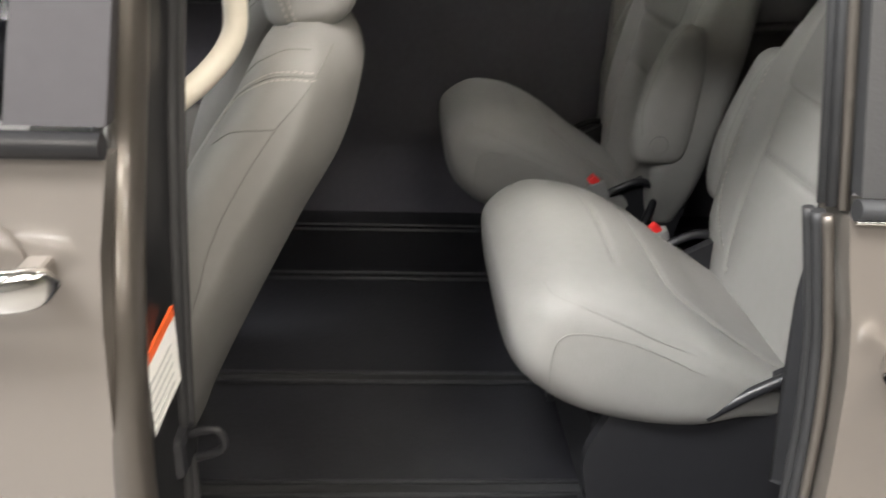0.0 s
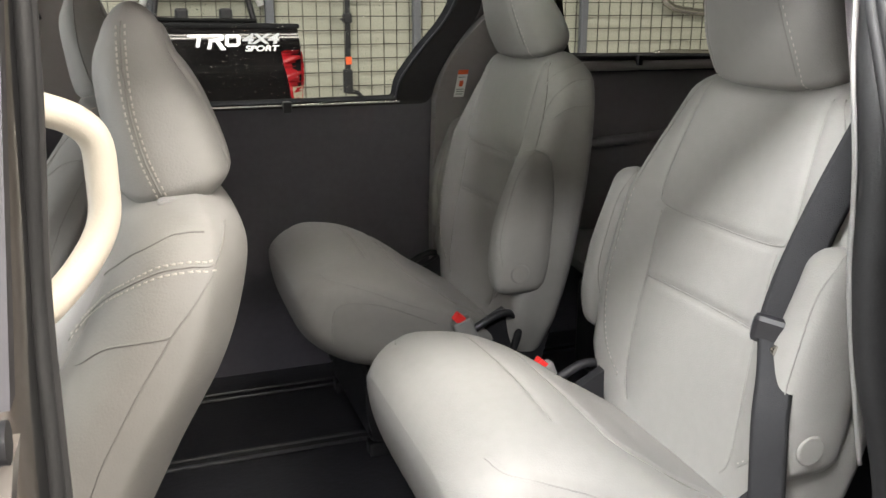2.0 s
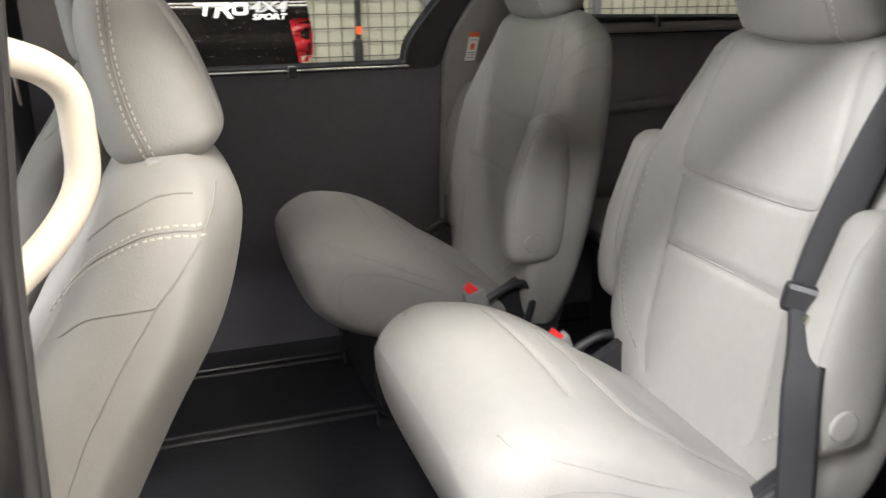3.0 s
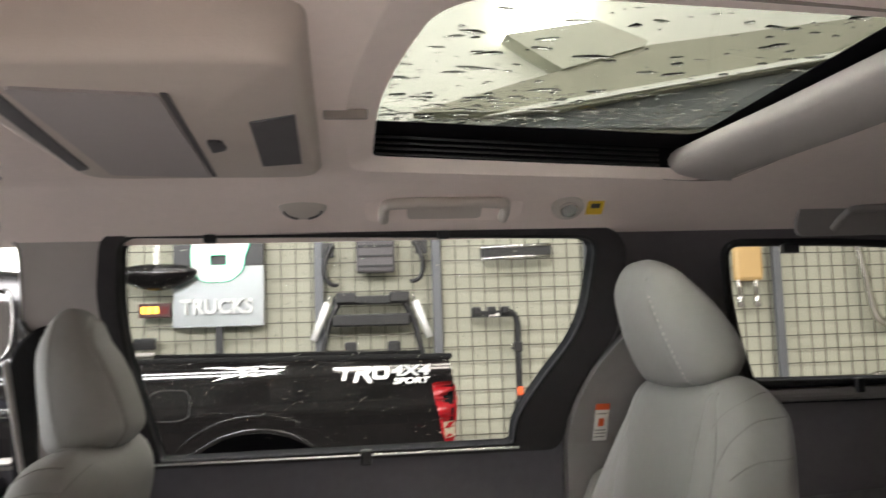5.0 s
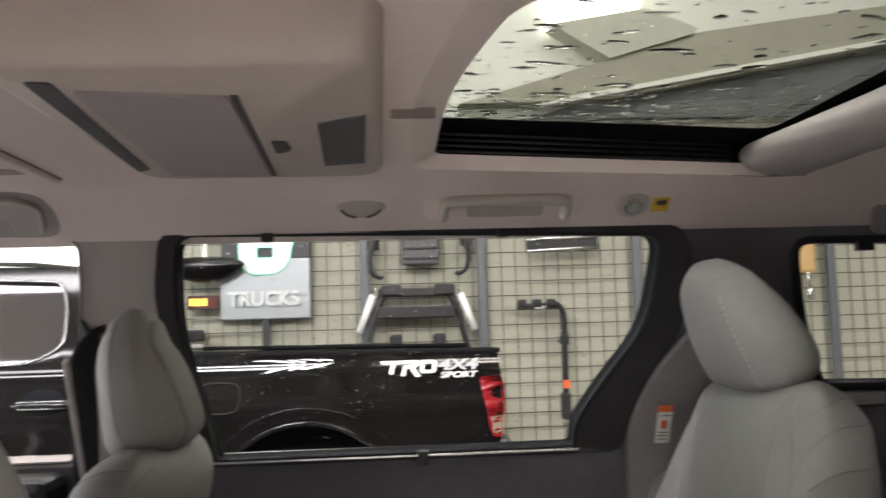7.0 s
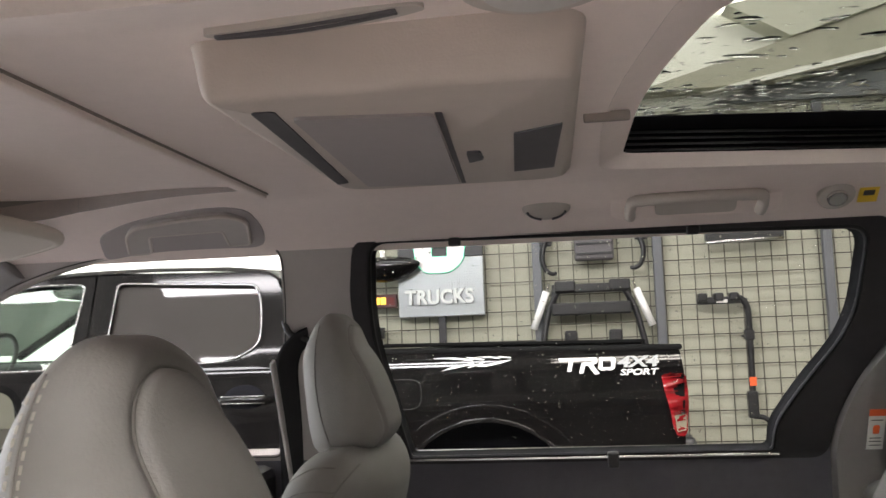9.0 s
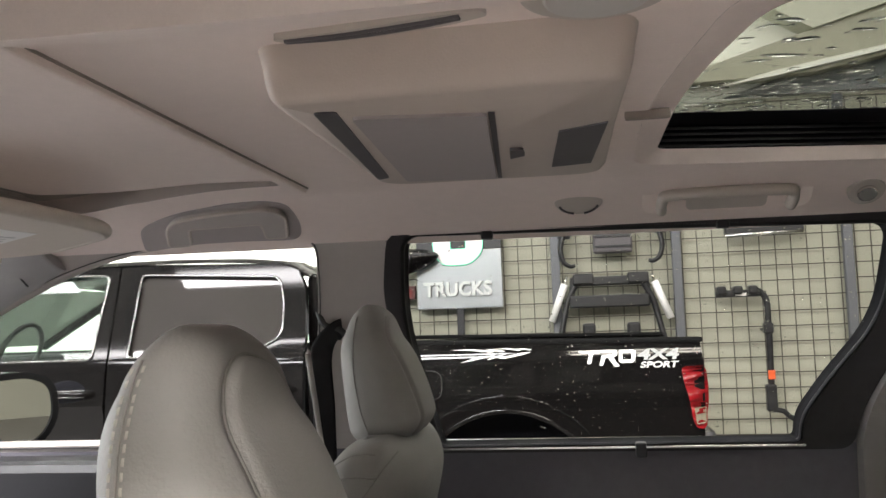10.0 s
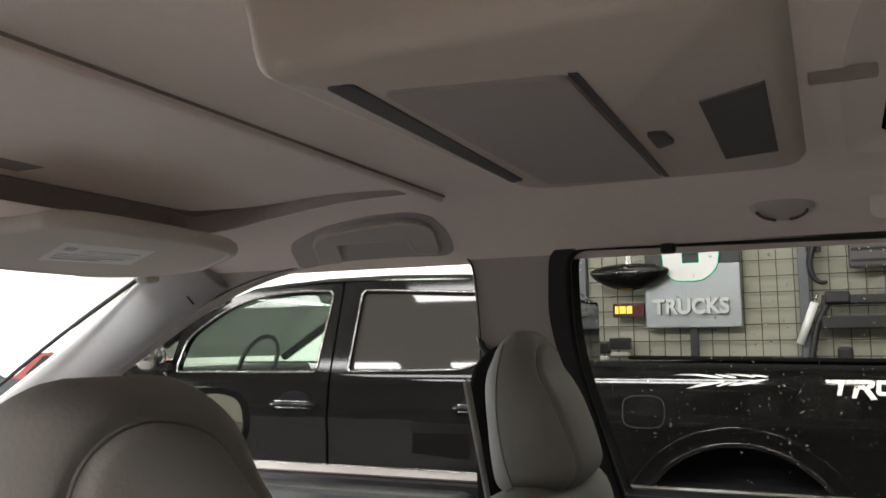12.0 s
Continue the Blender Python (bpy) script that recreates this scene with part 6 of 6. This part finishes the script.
wh = thing("van_wheel", (-2.0, 2.86, 0.335), "front van wheel with bright multi-spoke rim", "wheel")
bm = bmesh.new()
disc(bm, (0, 0, 0), 0.335, 0.22, "y", 40, 0.03)
part("tyre", bm, M["rubber"], wh)
bm = bmesh.new()
disc(bm, (0, 0.10, 0), 0.06, 0.05, "y", 20, 0.006)
for k in range(10):
    box(bm, (-0.014, 0.095, 0.04), (0.014, 0.118, 0.225), 0.004)
    bmesh.ops.rotate(bm, matrix=Matrix.Rotation(radians(36), 3, "Y"), verts=bm.verts)
part("rim", bm, M["steel"], wh)
tagged(plate("hood", [(-2.85, 1.15), (-1.75, 1.12), (-1.75, 2.98), (-2.85, 2.95)], [], lambda x, y: (x, y, 1.02 + 0.12 * (x + 2.85)), (0, 0, -0.03), M["vanpaint"]), "grey beige van bonnet", "bonnet", kind="structure")

# dashboard, steering wheel, far door mirror
tagged(box_part("dashboard", (-1.85, 1.30, 0.60), (-1.02, 2.80, 1.13), M["darktrim"], bevel=0.10, seg=4), "charcoal moulded dashboard", "dashboard", kind="structure")
sw = thing("steering_wheel", (-0.90, 1.61, 1.05), "plain black three-spoke steering wheel", "steering wheel")
tube_part("rim", [Vector((0.07 * math.sin(a), 0.185 * math.cos(a), 0.17 * math.sin(a))) for a in (2 * math.pi * i / 32 for i in range(32))], 0.014, M["black"], sw, closed=True)
box_part("hub", (-0.06, -0.07, -0.06), (-0.01, 0.07, 0.06), M["black"], sw, 0.02)
for a in (0, 180, 270):
    tube_part("spoke", [(-0.02, 0, 0), (0.07 * math.sin(radians(a)), 0.18 * math.cos(radians(a)), 0.165 * math.sin(radians(a)))], 0.012, M["black"], sw)
tagged(box_part("door_top_trim", (-1.55, 2.69, 1.10), (-0.31, 2.80, 1.205), M["black"], bevel=0.02), "charcoal top edge of the front door trim", "trim", kind="structure")
tagged(tube_part("belt_moulding", [(-1.45, 2.90, 1.208), (-0.31, 2.90, 1.208)], 0.011, M["black"]), "black outer moulding under the front window", "trim", kind="structure")
tagged(tube_part("belt_strip", [(-1.45, 2.888, 1.219), (-0.31, 2.888, 1.219)], 0.0035, M["chrome"]), "bright chrome strip under the front window", "trim", kind="structure")
mir = thing("door_mirror", (-1.145, 3.03, 1.257), "black door mirror showing the pale wall", "mirror")
mo = rounded([(-0.135, -0.085), (0.09, -0.065), (0.135, -0.01), (0.125, 0.075), (0.06, 0.098), (-0.12, 0.09)], 0.04, 6)
mplace = lambda u, z, d=0.0: Vector((0.40 * u - 0.915 * d, 0.915 * u + 0.40 * d, z + 0.07 * d))
mo = [(0.96 * u, z) for u, z in mo]
plate("housing", grown(mo, 0.012), [], lambda u, z: mplace(u, z, 0.010), (-0.08, 0.035, 0), M["truckpaint"], mir, "black mirror housing")
plate("bezel", grown(mo, 0.012), [[(0.965 * u, 0.965 * z) for u, z in mo]], lambda u, z: mplace(u, z, 0.0), (-0.008, 0.0035, 0), M["tyre"], mir)
plate("glass", [(0.975 * u, 0.975 * z) for u, z in mo], [], lambda u, z: mplace(u, z, 0.004), (-0.004, 0.0018, 0), M["mirror"], mir, "mirror glass")
box_part("arm", (0.02, -0.16, -0.10), (0.10, 0.0, -0.05), M["black"], mir, 0.01)


# ---------------------------------------------------------------- truck markings
def decal(name, outline, lift=0.004, mat=None, label="", holes=()):
    """A thin mark on the flank; outline in metres along the truck and up, world places."""
    flank = lambda line: [((x + 1.689) / 0.963 - 1.7, (z - 0.0717) / 0.963) for x, z in line]
    return plate(name, flank(outline), [flank(h) for h in holes], lambda x, z: Vector(truck_o(x, z)) + Vector((0, -lift, 0)), (0, 0.003, 0), mat or M["white"], truck, label)


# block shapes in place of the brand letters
for bx, gaps in (([(0.248, 1.300), (0.352, 1.300), (0.350, 1.285), (0.318, 1.285), (0.306, 1.236), (0.288, 1.236), (0.298, 1.285), (0.252, 1.287)], []),
                 ([(0.356, 1.300), (0.425, 1.300), (0.434, 1.290), (0.430, 1.272), (0.412, 1.264), (0.440, 1.222), (0.416, 1.220), (0.388, 1.262), (0.374, 1.262), (0.362, 1.226), (0.344, 1.226), (0.358, 1.276), (0.410, 1.280), (0.412, 1.286), (0.352, 1.286)], []),
                 ([(0.441, 1.299), (0.508, 1.299), (0.519, 1.289), (0.514, 1.248), (0.501, 1.237), (0.447, 1.237), (0.436, 1.247)], [[(0.457, 1.284), (0.499, 1.284), (0.496, 1.252), (0.455, 1.252)]])):
    decal("mark_block", bx, label="white painted block mark", holes=gaps)


def lettering(name, words, at, size, mat, parent, shear=0.0, stretch=1.0, depth=0.002, turn=None, spacing=1.0, bold=0.016):
    cu = bpy.data.curves.new(name, "FONT")
    cu.body, cu.size, cu.extrude, cu.shear, cu.space_character, cu.offset = words, size, depth, shear, spacing, size * bold
    tmp = bpy.data.objects.new(name, cu)
    scene.collection.objects.link(tmp)
    me = bpy.data.meshes.new_from_object(tmp.evaluated_get(bpy.context.evaluated_depsgraph_get()))
    bpy.data.objects.remove(tmp)
    rot = Matrix.Rotation(radians(90), 4, "X")
    me.transform((turn or Matrix.Identity(4)) @ rot @ Matrix.Diagonal((stretch, 1, 1, 1)))
    ob = mesh_object(name, me, None, parent)
    ob.data.materials.clear()
    ob.data.materials.append(mat)
    ob.location = at
    return ob


def on_truck(x, z, lift=0.006):
    p = Vector(truck_o((x + 1.689) / 0.963 - 1.7, (z - 0.0717) / 0.963))
    return p + Vector((0, -lift, 0))


lettering("marking", "4X4", on_truck(0.524, 1.2515), 0.072, M["silver"], truck, 0.15, 1.62, bold=0.036, spacing=0.97)["label"] = "silver lettering 4X4"
lettering("marking", "SPORT", on_truck(0.535, 1.213), 0.041, M["white"], truck, 0.2, 1.46, bold=0.024)["label"] = "white lettering SPORT"
for o in ([(-0.375, 1.319), (-0.286, 1.323), (-0.211, 1.315), (-0.164, 1.307), (-0.168, 1.302), (-0.229, 1.308), (-0.285, 1.315)],
          [(-0.211, 1.323), (-0.155, 1.317), (-0.108, 1.309), (-0.117, 1.303), (-0.164, 1.310)],
          [(-0.183, 1.323), (-0.081, 1.321), (-0.030, 1.313), (-0.036, 1.307), (-0.081, 1.314)],
          [(-0.053, 1.323), (0.021, 1.314), (0.016, 1.308), (-0.025, 1.313)],
          [(-0.326, 1.256), (-0.266, 1.277), (-0.159, 1.293), (-0.164, 1.286), (-0.247, 1.270)],
          [(-0.196, 1.271), (-0.164, 1.281), (-0.099, 1.296), (-0.136, 1.282), (-0.187, 1.268)],
          [(-0.150, 1.274), (-0.025, 1.298), (0.025, 1.302), (-0.025, 1.287), (-0.108, 1.272)]):
    decal("stripe_mark", o, label="white speed stripe mark")
tube_part("fuel_flap", [on_truck(-0.52 + 0.095 * math.copysign(abs(math.cos(a)) ** 0.55, math.cos(a)), 1.15 + 0.072 * math.copysign(abs(math.sin(a)) ** 0.55, math.sin(a)), 0.001) for a in (2 * math.pi * i / 28 for i in range(28))], 0.002, M["rubber"], truck, "round fuel filler flap", closed=True)
tm = new("mirror")
tm.parent, tm.location = truck, Vector((-1.77, -1.03, 1.395))
bm = bmesh.new()
made = bmesh.ops.create_uvsphere(bm, u_segments=20, v_segments=12, radius=1)["verts"]
bmesh.ops.scale(bm, vec=(0.085, 0.11, 0.10), verts=made)
part("shell", bm, M["chrome"], tm, "chrome mirror shell", smooth=True)
box_part("foot", (-0.02, 0.08, -0.09), (0.06, 0.16, -0.05), M["black"], tm, 0.01)
# cab inside: seats and wheel seen through the glass
for sx in (-0.85, 0.1):
    for sy in (-0.4, 0.4):
        Pad([(sx + 0.18, 0.75, 0.24, 0.06), (sx + 0.26, 1.1, 0.24, 0.07), (sx + 0.32, 1.35, 0.2, 0.05)], power=3.4, end=0.05, nu=24, nv=40).part("cab_seat", M["darkpillar"], truck, "dark cab seat", shift=(0, sy, 0))
        Pad([(sx + 0.32, 1.40, 0.12, 0.045), (sx + 0.33, 1.56, 0.11, 0.04)], power=2.8, end=0.04, nu=20, nv=36).part("cab_headrest", M["darkpillar"], truck, "dark headrest", shift=(0, sy, 0))
tube_part("cab_wheel", [Vector((-1.43 + 0.07 * math.sin(a), -0.4 + 0.19 * math.cos(a), 1.34 + 0.17 * math.sin(a))) for a in (2 * math.pi * i / 28 for i in range(28))], 0.016, M["darkpillar"], truck, "dark steering wheel", closed=True)
box_part("cab_dash", (-2.15, -0.75, 0.9), (-1.62, 0.75, 1.31), M["darkpillar"], truck, 0.06)
plate("far_glass", [(-1.65, 1.34), (0.45, 1.34), (0.38, 1.70), (-1.2, 1.70)], [], lambda x, z: (x, 0.84 - 0.4 * (z - 1.34), z), (0, 0.004, 0), M["carglass"], truck).visible_shadow = False
box_part("far_pillar", (-0.55, 0.74, 1.3), (-0.45, 0.84, 1.72), M["truckpaint"], truck, 0.02)
wind = raw("windscreen", [(-2.06, -0.80, 1.37), (-2.06, 0.74, 1.37), (-1.38, 0.68, 1.745), (-1.38, -0.74, 1.745)], [(0, 1, 2, 3)], M["carglass"], truck, "clear raked windscreen", smooth=False)
wind.visible_shadow = False
for k, (px0, pz0, px1, pz1) in enumerate(((-2.06, 1.37, -1.38, 1.745),)):
    for sy in (-0.84, 0.78):
        tube_part("screen_pillar", [(px0, sy, pz0), (px1, sy * 0.88, pz1)], 0.045, M["truckpaint"], truck)


# ---------------------------------------------------------------- things on the mesh wall
HY = WY - 0.08


def sign():
    s = thing("wall_sign", (-0.65, HY, 1.60), "diamond plate sign with lit white emblem", "sign")
    box_part("plate", (-0.345, -0.02, -0.03), (0.345, 0.02, 0.44), M["tread"], s, 0.004, "bright diamond tread plate")
    verts2, faces2 = [], []
    for i in range(34):
        for j in range(22):
            x, z = -0.335 + i * 0.0203, -0.02 + j * 0.0212
            a = radians(45 if (i + j) % 2 else -45)
            u, w = Vector((math.cos(a), 0, math.sin(a))) * 0.010, Vector((-math.sin(a), 0, math.cos(a))) * 0.003
            c = Vector((x, -0.0205, z))
            k = len(verts2)
            verts2 += [c - u, c + w, c + u, c - w, c + Vector((0, -0.003, 0))]
            faces2 += [(k, k + 1, k + 4), (k + 1, k + 2, k + 4), (k + 2, k + 3, k + 4), (k + 3, k, k + 4)]
    tagged(raw("tread", verts2, faces2, M["tread"], s, "raised tread pattern", smooth=False), kind="stuff")
    box_part("backing", (-0.345, -0.015, 0.445), (0.345, 0.02, 0.75), M["black"], s, 0.004, "black backing board")
    ring = rounded([(-0.19, 0.40), (-0.12, 0.32), (0.09, 0.32), (0.19, 0.41), (0.20, 0.52), (0.235, 0.60), (0.235, 0.74), (-0.16, 0.74), (-0.21, 0.56)], [0.06, 0.05, 0.06, 0.06, 0.03, 0.04, 0.03, 0.05, 0.08])
    hole = rounded([(-0.065, 0.445), (0.065, 0.445), (0.065, 0.53), (-0.065, 0.53)], 0.012)
    plate("emblem", ring, [hole], lambda x, z: (x, -0.045, z), (0, 0.02, 0), M["white"], s, "white emblem shape")
    tube_part("glow_edge", [(x, -0.038, z) for x, z in grown(ring, 0.002)], 0.0035, M["ledgreen"], s, "coloured light edge", closed=True)
    tube_part("glow_edge", [(x, -0.038, z) for x, z in grown(hole, -0.002)], 0.003, M["ledgreen"], s, "coloured light edge", closed=True)
    lettering("words", "TRUCKS", (-0.285, -0.040, 0.075), 0.155, M["letter"], s, 0.0, 0.92, 0.018, bold=0.034, spacing=1.04)["label"] = "raised silver letters TRUCKS"
    box_part("bracket", (-0.03, -0.01, -0.35), (0.03, 0.02, -0.03), M["black"], s, 0.004)


M["letter"] = material("satin pale letters", (0.50, 0.51, 0.50), 0.4, metal=0.3, grain=0.08, scale=60)
M["tread"] = material("bright tread plate", (0.33, 0.35, 0.36), 0.35, metal=0.6, grain=0.12, scale=60, wear=0.1)
M["ledgreen"] = material("coloured light strip", (0.1, 0.6, 0.4), 0.4, emit=(0.12, 0.9, 0.5), power=1.0)
M["ledamber"] = material("amber light", (0.6, 0.35, 0.05), 0.4, emit=(1.0, 0.55, 0.05), power=3.0)
M["blackiron"] = material("black powder coat", (0.015, 0.015, 0.016), 0.4, grain=0.2, scale=50)
sign()
led = thing("led_board", (-1.13, HY, 1.71), "small dark board with amber lit bars", "sign")
box_part("case", (-0.12, -0.03, -0.055), (0.12, 0.02, 0.055), M["darkred"], led, 0.006)
for i, (a, b) in enumerate(((-0.10, -0.075), (-0.065, -0.02), (-0.01, 0.03))):
    box_part("lit_bar", (a, -0.034, -0.025), (b, -0.028, 0.03), M["ledamber"], led, 0.002, "amber lit bar")
for i in range(4):
    box_part("small_bar", (0.04 + 0.0 * i, -0.033, -0.03 + 0.016 * i), (0.10, -0.029, -0.024 + 0.016 * i), M["red"], led, 0.0)


def pod(at, size, label):
    p = thing("hood_scoop", at, label, "car part")
    bm = bmesh.new()
    made = bmesh.ops.create_uvsphere(bm, u_segments=28, v_segments=16, radius=1)["verts"]
    for v in made:
        v.co.z *= 0.6 if v.co.z > 0 else 1.0
        v.co.x *= 1.0 + 0.25 * v.co.z
    bmesh.ops.scale(bm, vec=size, verts=made)
    part("shell", bm, M["truckpaint"], p, smooth=True)
    box_part("hanger", (-0.02, 0.0, size[2] * 0.3), (0.02, 0.03, size[2] + 0.15), M["steel"], p, 0.004)


pod((-1.10, HY - 0.1, 1.985), (0.30, 0.11, 0.13), "black glossy moulded hood scoop on the mesh")
for i, (x, z, w) in enumerate(((-1.33, 1.47, 0.10), (-1.20, 1.50, 0.16))):
    br = thing("display_bracket", (x, HY, z), "small grey display bracket with pale part", "bracket")
    box_part("plate", (-w / 2, -0.06, -0.09), (w / 2, 0.02, 0.0), M["blackiron"], br, 0.01)
    box_part("part_block", (-w * 0.4, -0.09, -0.14), (w * 0.45, 0.0, -0.11), M["lip"], br, 0.008)


def fang(at, flip):
    """A curved black bracket arm."""
    f = thing("bracket_arm", at, "black curved steel bracket arm on the mesh", "bracket", "bracket arms")
    k = -1 if flip else 1
    tube_part("arm", smooth_path([(0.05 * k, 0, 0.30), (0.01 * k, -0.01, 0.24), (-0.02 * k, -0.02, 0.12), (0.0, -0.02, 0.02), (0.05 * k, -0.02, -0.02), (0.085 * k, -0.01, -0.015)], 6), [0.035 - 0.0005 * i for i in range(31)], M["blackiron"], f, flat=0.7)
    box_part("foot", (-0.04, 0.0, 0.2), (0.06, 0.03, 0.32), M["blackiron"], f, 0.01)


fang((0.185, HY, 1.89), False)
fang((0.93, HY, 1.91), True)
bx = thing("tool_case", (0.57, HY, 1.96), "dark plastic case hung on the mesh", "case")
box_part("body", (-0.15, -0.09, 0.0), (0.15, 0.03, 0.36), M["slot"], bx, 0.02)
for i in range(4):
    box_part("rib", (-0.14, -0.098, 0.04 + i * 0.08), (0.14, -0.088, 0.06 + i * 0.08), M["blackiron"], bx, 0.003)


def rack():
    r = thing("hitch_frame", (0.53, HY, 1.42), "black suspension frame with two white shock absorbers", "frame")
    box_part("upper_bar", (-0.28, -0.08, 0.29), (0.28, 0.0, 0.36), M["blackiron"], r, 0.012)
    for sx in (-0.20, 0.22):
        box_part("bolt_block", (sx - 0.08, -0.10, 0.30), (sx + 0.08, 0.02, 0.385), M["blackiron"], r, 0.012)
    box_part("lower_bar", (-0.31, -0.09, 0.12), (0.30, 0.01, 0.215), M["blackiron"], r, 0.012)
    for k in (-1, 1):
        tube_part("shock_body", [(k * 0.345, -0.04, 0.31), (k * 0.455, -0.04, 0.02)], 0.028, M["white"], r, "white shock absorber tube", sides=14)
        tube_part("shock_rod", [(k * 0.325, -0.04, 0.37), (k * 0.345, -0.04, 0.31)], 0.009, M["steel"], r)
        tube_part("leg", smooth_path([(k * 0.26, -0.04, 0.30), (k * 0.33, -0.04, 0.16), (k * 0.38, -0.05, -0.06), (k * 0.40, -0.05, -0.16)], 5), 0.03, M["blackiron"], r, flat=0.8)
        tube_part("brace", [(k * 0.28, -0.03, 0.36), (k * 0.30, -0.03, 0.14)], 0.022, M["blackiron"], r)
        box_part("foot", (k * 0.17 - 0.05, -0.10, -0.14), (k * 0.17 + 0.05, 0.0, 0.0), M["blackiron"], r, 0.02)


rack()
lb2 = thing("light_bar", (1.71, HY, 2.10), "chrome and black light bar on the mesh", "light bar")
tilt = Matrix.Rotation(radians(-1.5), 4, "Y")
box_part("housing", (-0.29, -0.06, -0.05), (0.29, 0.02, 0.06), M["blackiron"], lb2, 0.015, turn=tilt)
for z in (-0.045, 0.045):
    tube_part("strip", [(-0.29, -0.055, z - 0.004), (0.28, -0.055, z + 0.012)], 0.016, M["chrome"], lb2, "bright chrome strip")


def carrier():
    c = thing("bike_carrier", (1.66, HY, 1.60), "black hitch bike carrier hung on the mesh", "bike carrier")
    tube_part("mast", smooth_path([(-0.10, -0.05, 0.03), (-0.02, -0.05, 0.02), (0.03, -0.05, -0.05), (0.035, -0.05, -0.2), (0.03, -0.05, -0.60), (0.02, -0.05, -0.86)], 7), 0.024, M["blackiron"], c, sides=14)
    box_part("sleeve", (-0.005, -0.085, -0.30), (0.065, -0.02, -0.22), M["blackiron"], c, 0.01)
    for z in (-0.28, 0.0):
        box_part("hook", (0.0, -0.03, z), (0.04, 0.085, z + 0.02), M["blackiron"], c, 0.004)
    box_part("sleeve", (-0.015, -0.085, -0.88), (0.06, -0.02, -0.68), M["blackiron"], c, 0.01)
    tube_part("foot_bar", smooth_path([(0.02, -0.05, -0.87), (0.10, -0.05, -0.88), (0.18, -0.05, -0.94), (0.36, -0.05, -0.965), (0.5, -0.05, -0.97)], 6), 0.02, M["blackiron"], c)
    box_part("cradle", (-0.34, -0.09, -0.02), (-0.02, -0.02, 0.035), M["blackiron"], c, 0.012)
    for sx in (-0.30, -0.18, -0.07):
        box_part("clamp", (sx - 0.035, -0.12, 0.0), (sx + 0.035, 0.0, 0.065), M["blackiron"], c, 0.015)
    box_part("maker_label", (-0.20, -0.0925, -0.012), (-0.12, -0.0905, 0.012), M["paper"], c, 0.0, "white label")
    box_part("amber_label", (0.005, -0.0775, -0.64), (0.055, -0.0735, -0.575), M["orange"], c, 0.0, "orange label")


carrier()
bag = thing("hose_kit", (3.68, HY, 1.80), "tan packet with hanging steel hoses", "packet")
box_part("packet", (-0.12, -0.06, 0.02), (0.13, 0.02, 0.42), M["tan"], bag, 0.03)
for sx in (-0.09, 0.06):
    tube_part("hose", [(sx, -0.03, 0.05), (sx + 0.005, -0.03, -0.10)], 0.022, M["steel"], bag)
    tube_part("ferrule", [(sx + 0.005, -0.03, -0.10), (sx + 0.006, -0.03, -0.20)], 0.03, M["chrome"], bag)
for pts, lab in (([(4.66, 0, 2.22), (4.70, 0, 2.02), (4.79, 0, 1.55), (4.86, 0, 1.45), (5.0, 0, 1.405), (5.5, 0, 1.355), (6.3, 0, 1.30)], "bent stainless tube hung on the mesh"),
                 ([(4.62, 0, 0.86), (4.72, 0, 0.96), (4.84, 0, 1.0), (5.5, 0, 0.985), (6.3, 0, 0.95)], "bent stainless tube low on the mesh")):
    tb = thing("steel_tube", (0, HY - 0.02, 0), lab, "tube", "stainless tubes")
    tube_part("bar", smooth_path(pts, 6), 0.036, M["steel"], tb, sides=14)
    e = Vector(pts[-2])
    tube_part("end_clamp", [e + Vector((0.12, 0, -0.06)), e + Vector((0.12, 0, 0.06))], 0.05, M["blackiron"], tb)


# ---------------------------------------------------------------- next bay, seen through the windscreen
def far_car(at, turn, paint, label):
    c = thing("parked_car", at, label, "car", "parked cars", turn)
    prof = rounded([(-2.1, 0.35), (-2.15, 0.75), (-1.2, 0.92), (-0.6, 1.38), (0.9, 1.42), (1.5, 1.0), (2.1, 0.92), (2.15, 0.35)], 0.15)
    plate("body", prof, [], lambda x, z: (x, -0.85, z), (0, 1.7, 0), paint, c)
    for s in (-1, 1):
        plate("side_glass", rounded([(-0.95, 0.95), (-0.5, 1.32), (0.8, 1.34), (1.25, 0.98)], 0.05), [], lambda x, z, s=s: (x, s * 0.856, z), (0, -s * 0.01, 0), M["truckpaint"], c)
        for wx in (-1.35, 1.35):
            bm = bmesh.new()
            disc(bm, (wx, s * 0.80, 0.32), 0.32, 0.2, "y", 28, 0.03)
            part("wheel", bm, M["rubber"], c)


far_car((-13.4, 14.2, 0), 5, M["redpaint"], "red parked car far off in the next bay")
far_car((-13.0, 9.6, 0), 80, M["post"], "grey parked car far off in the next bay")
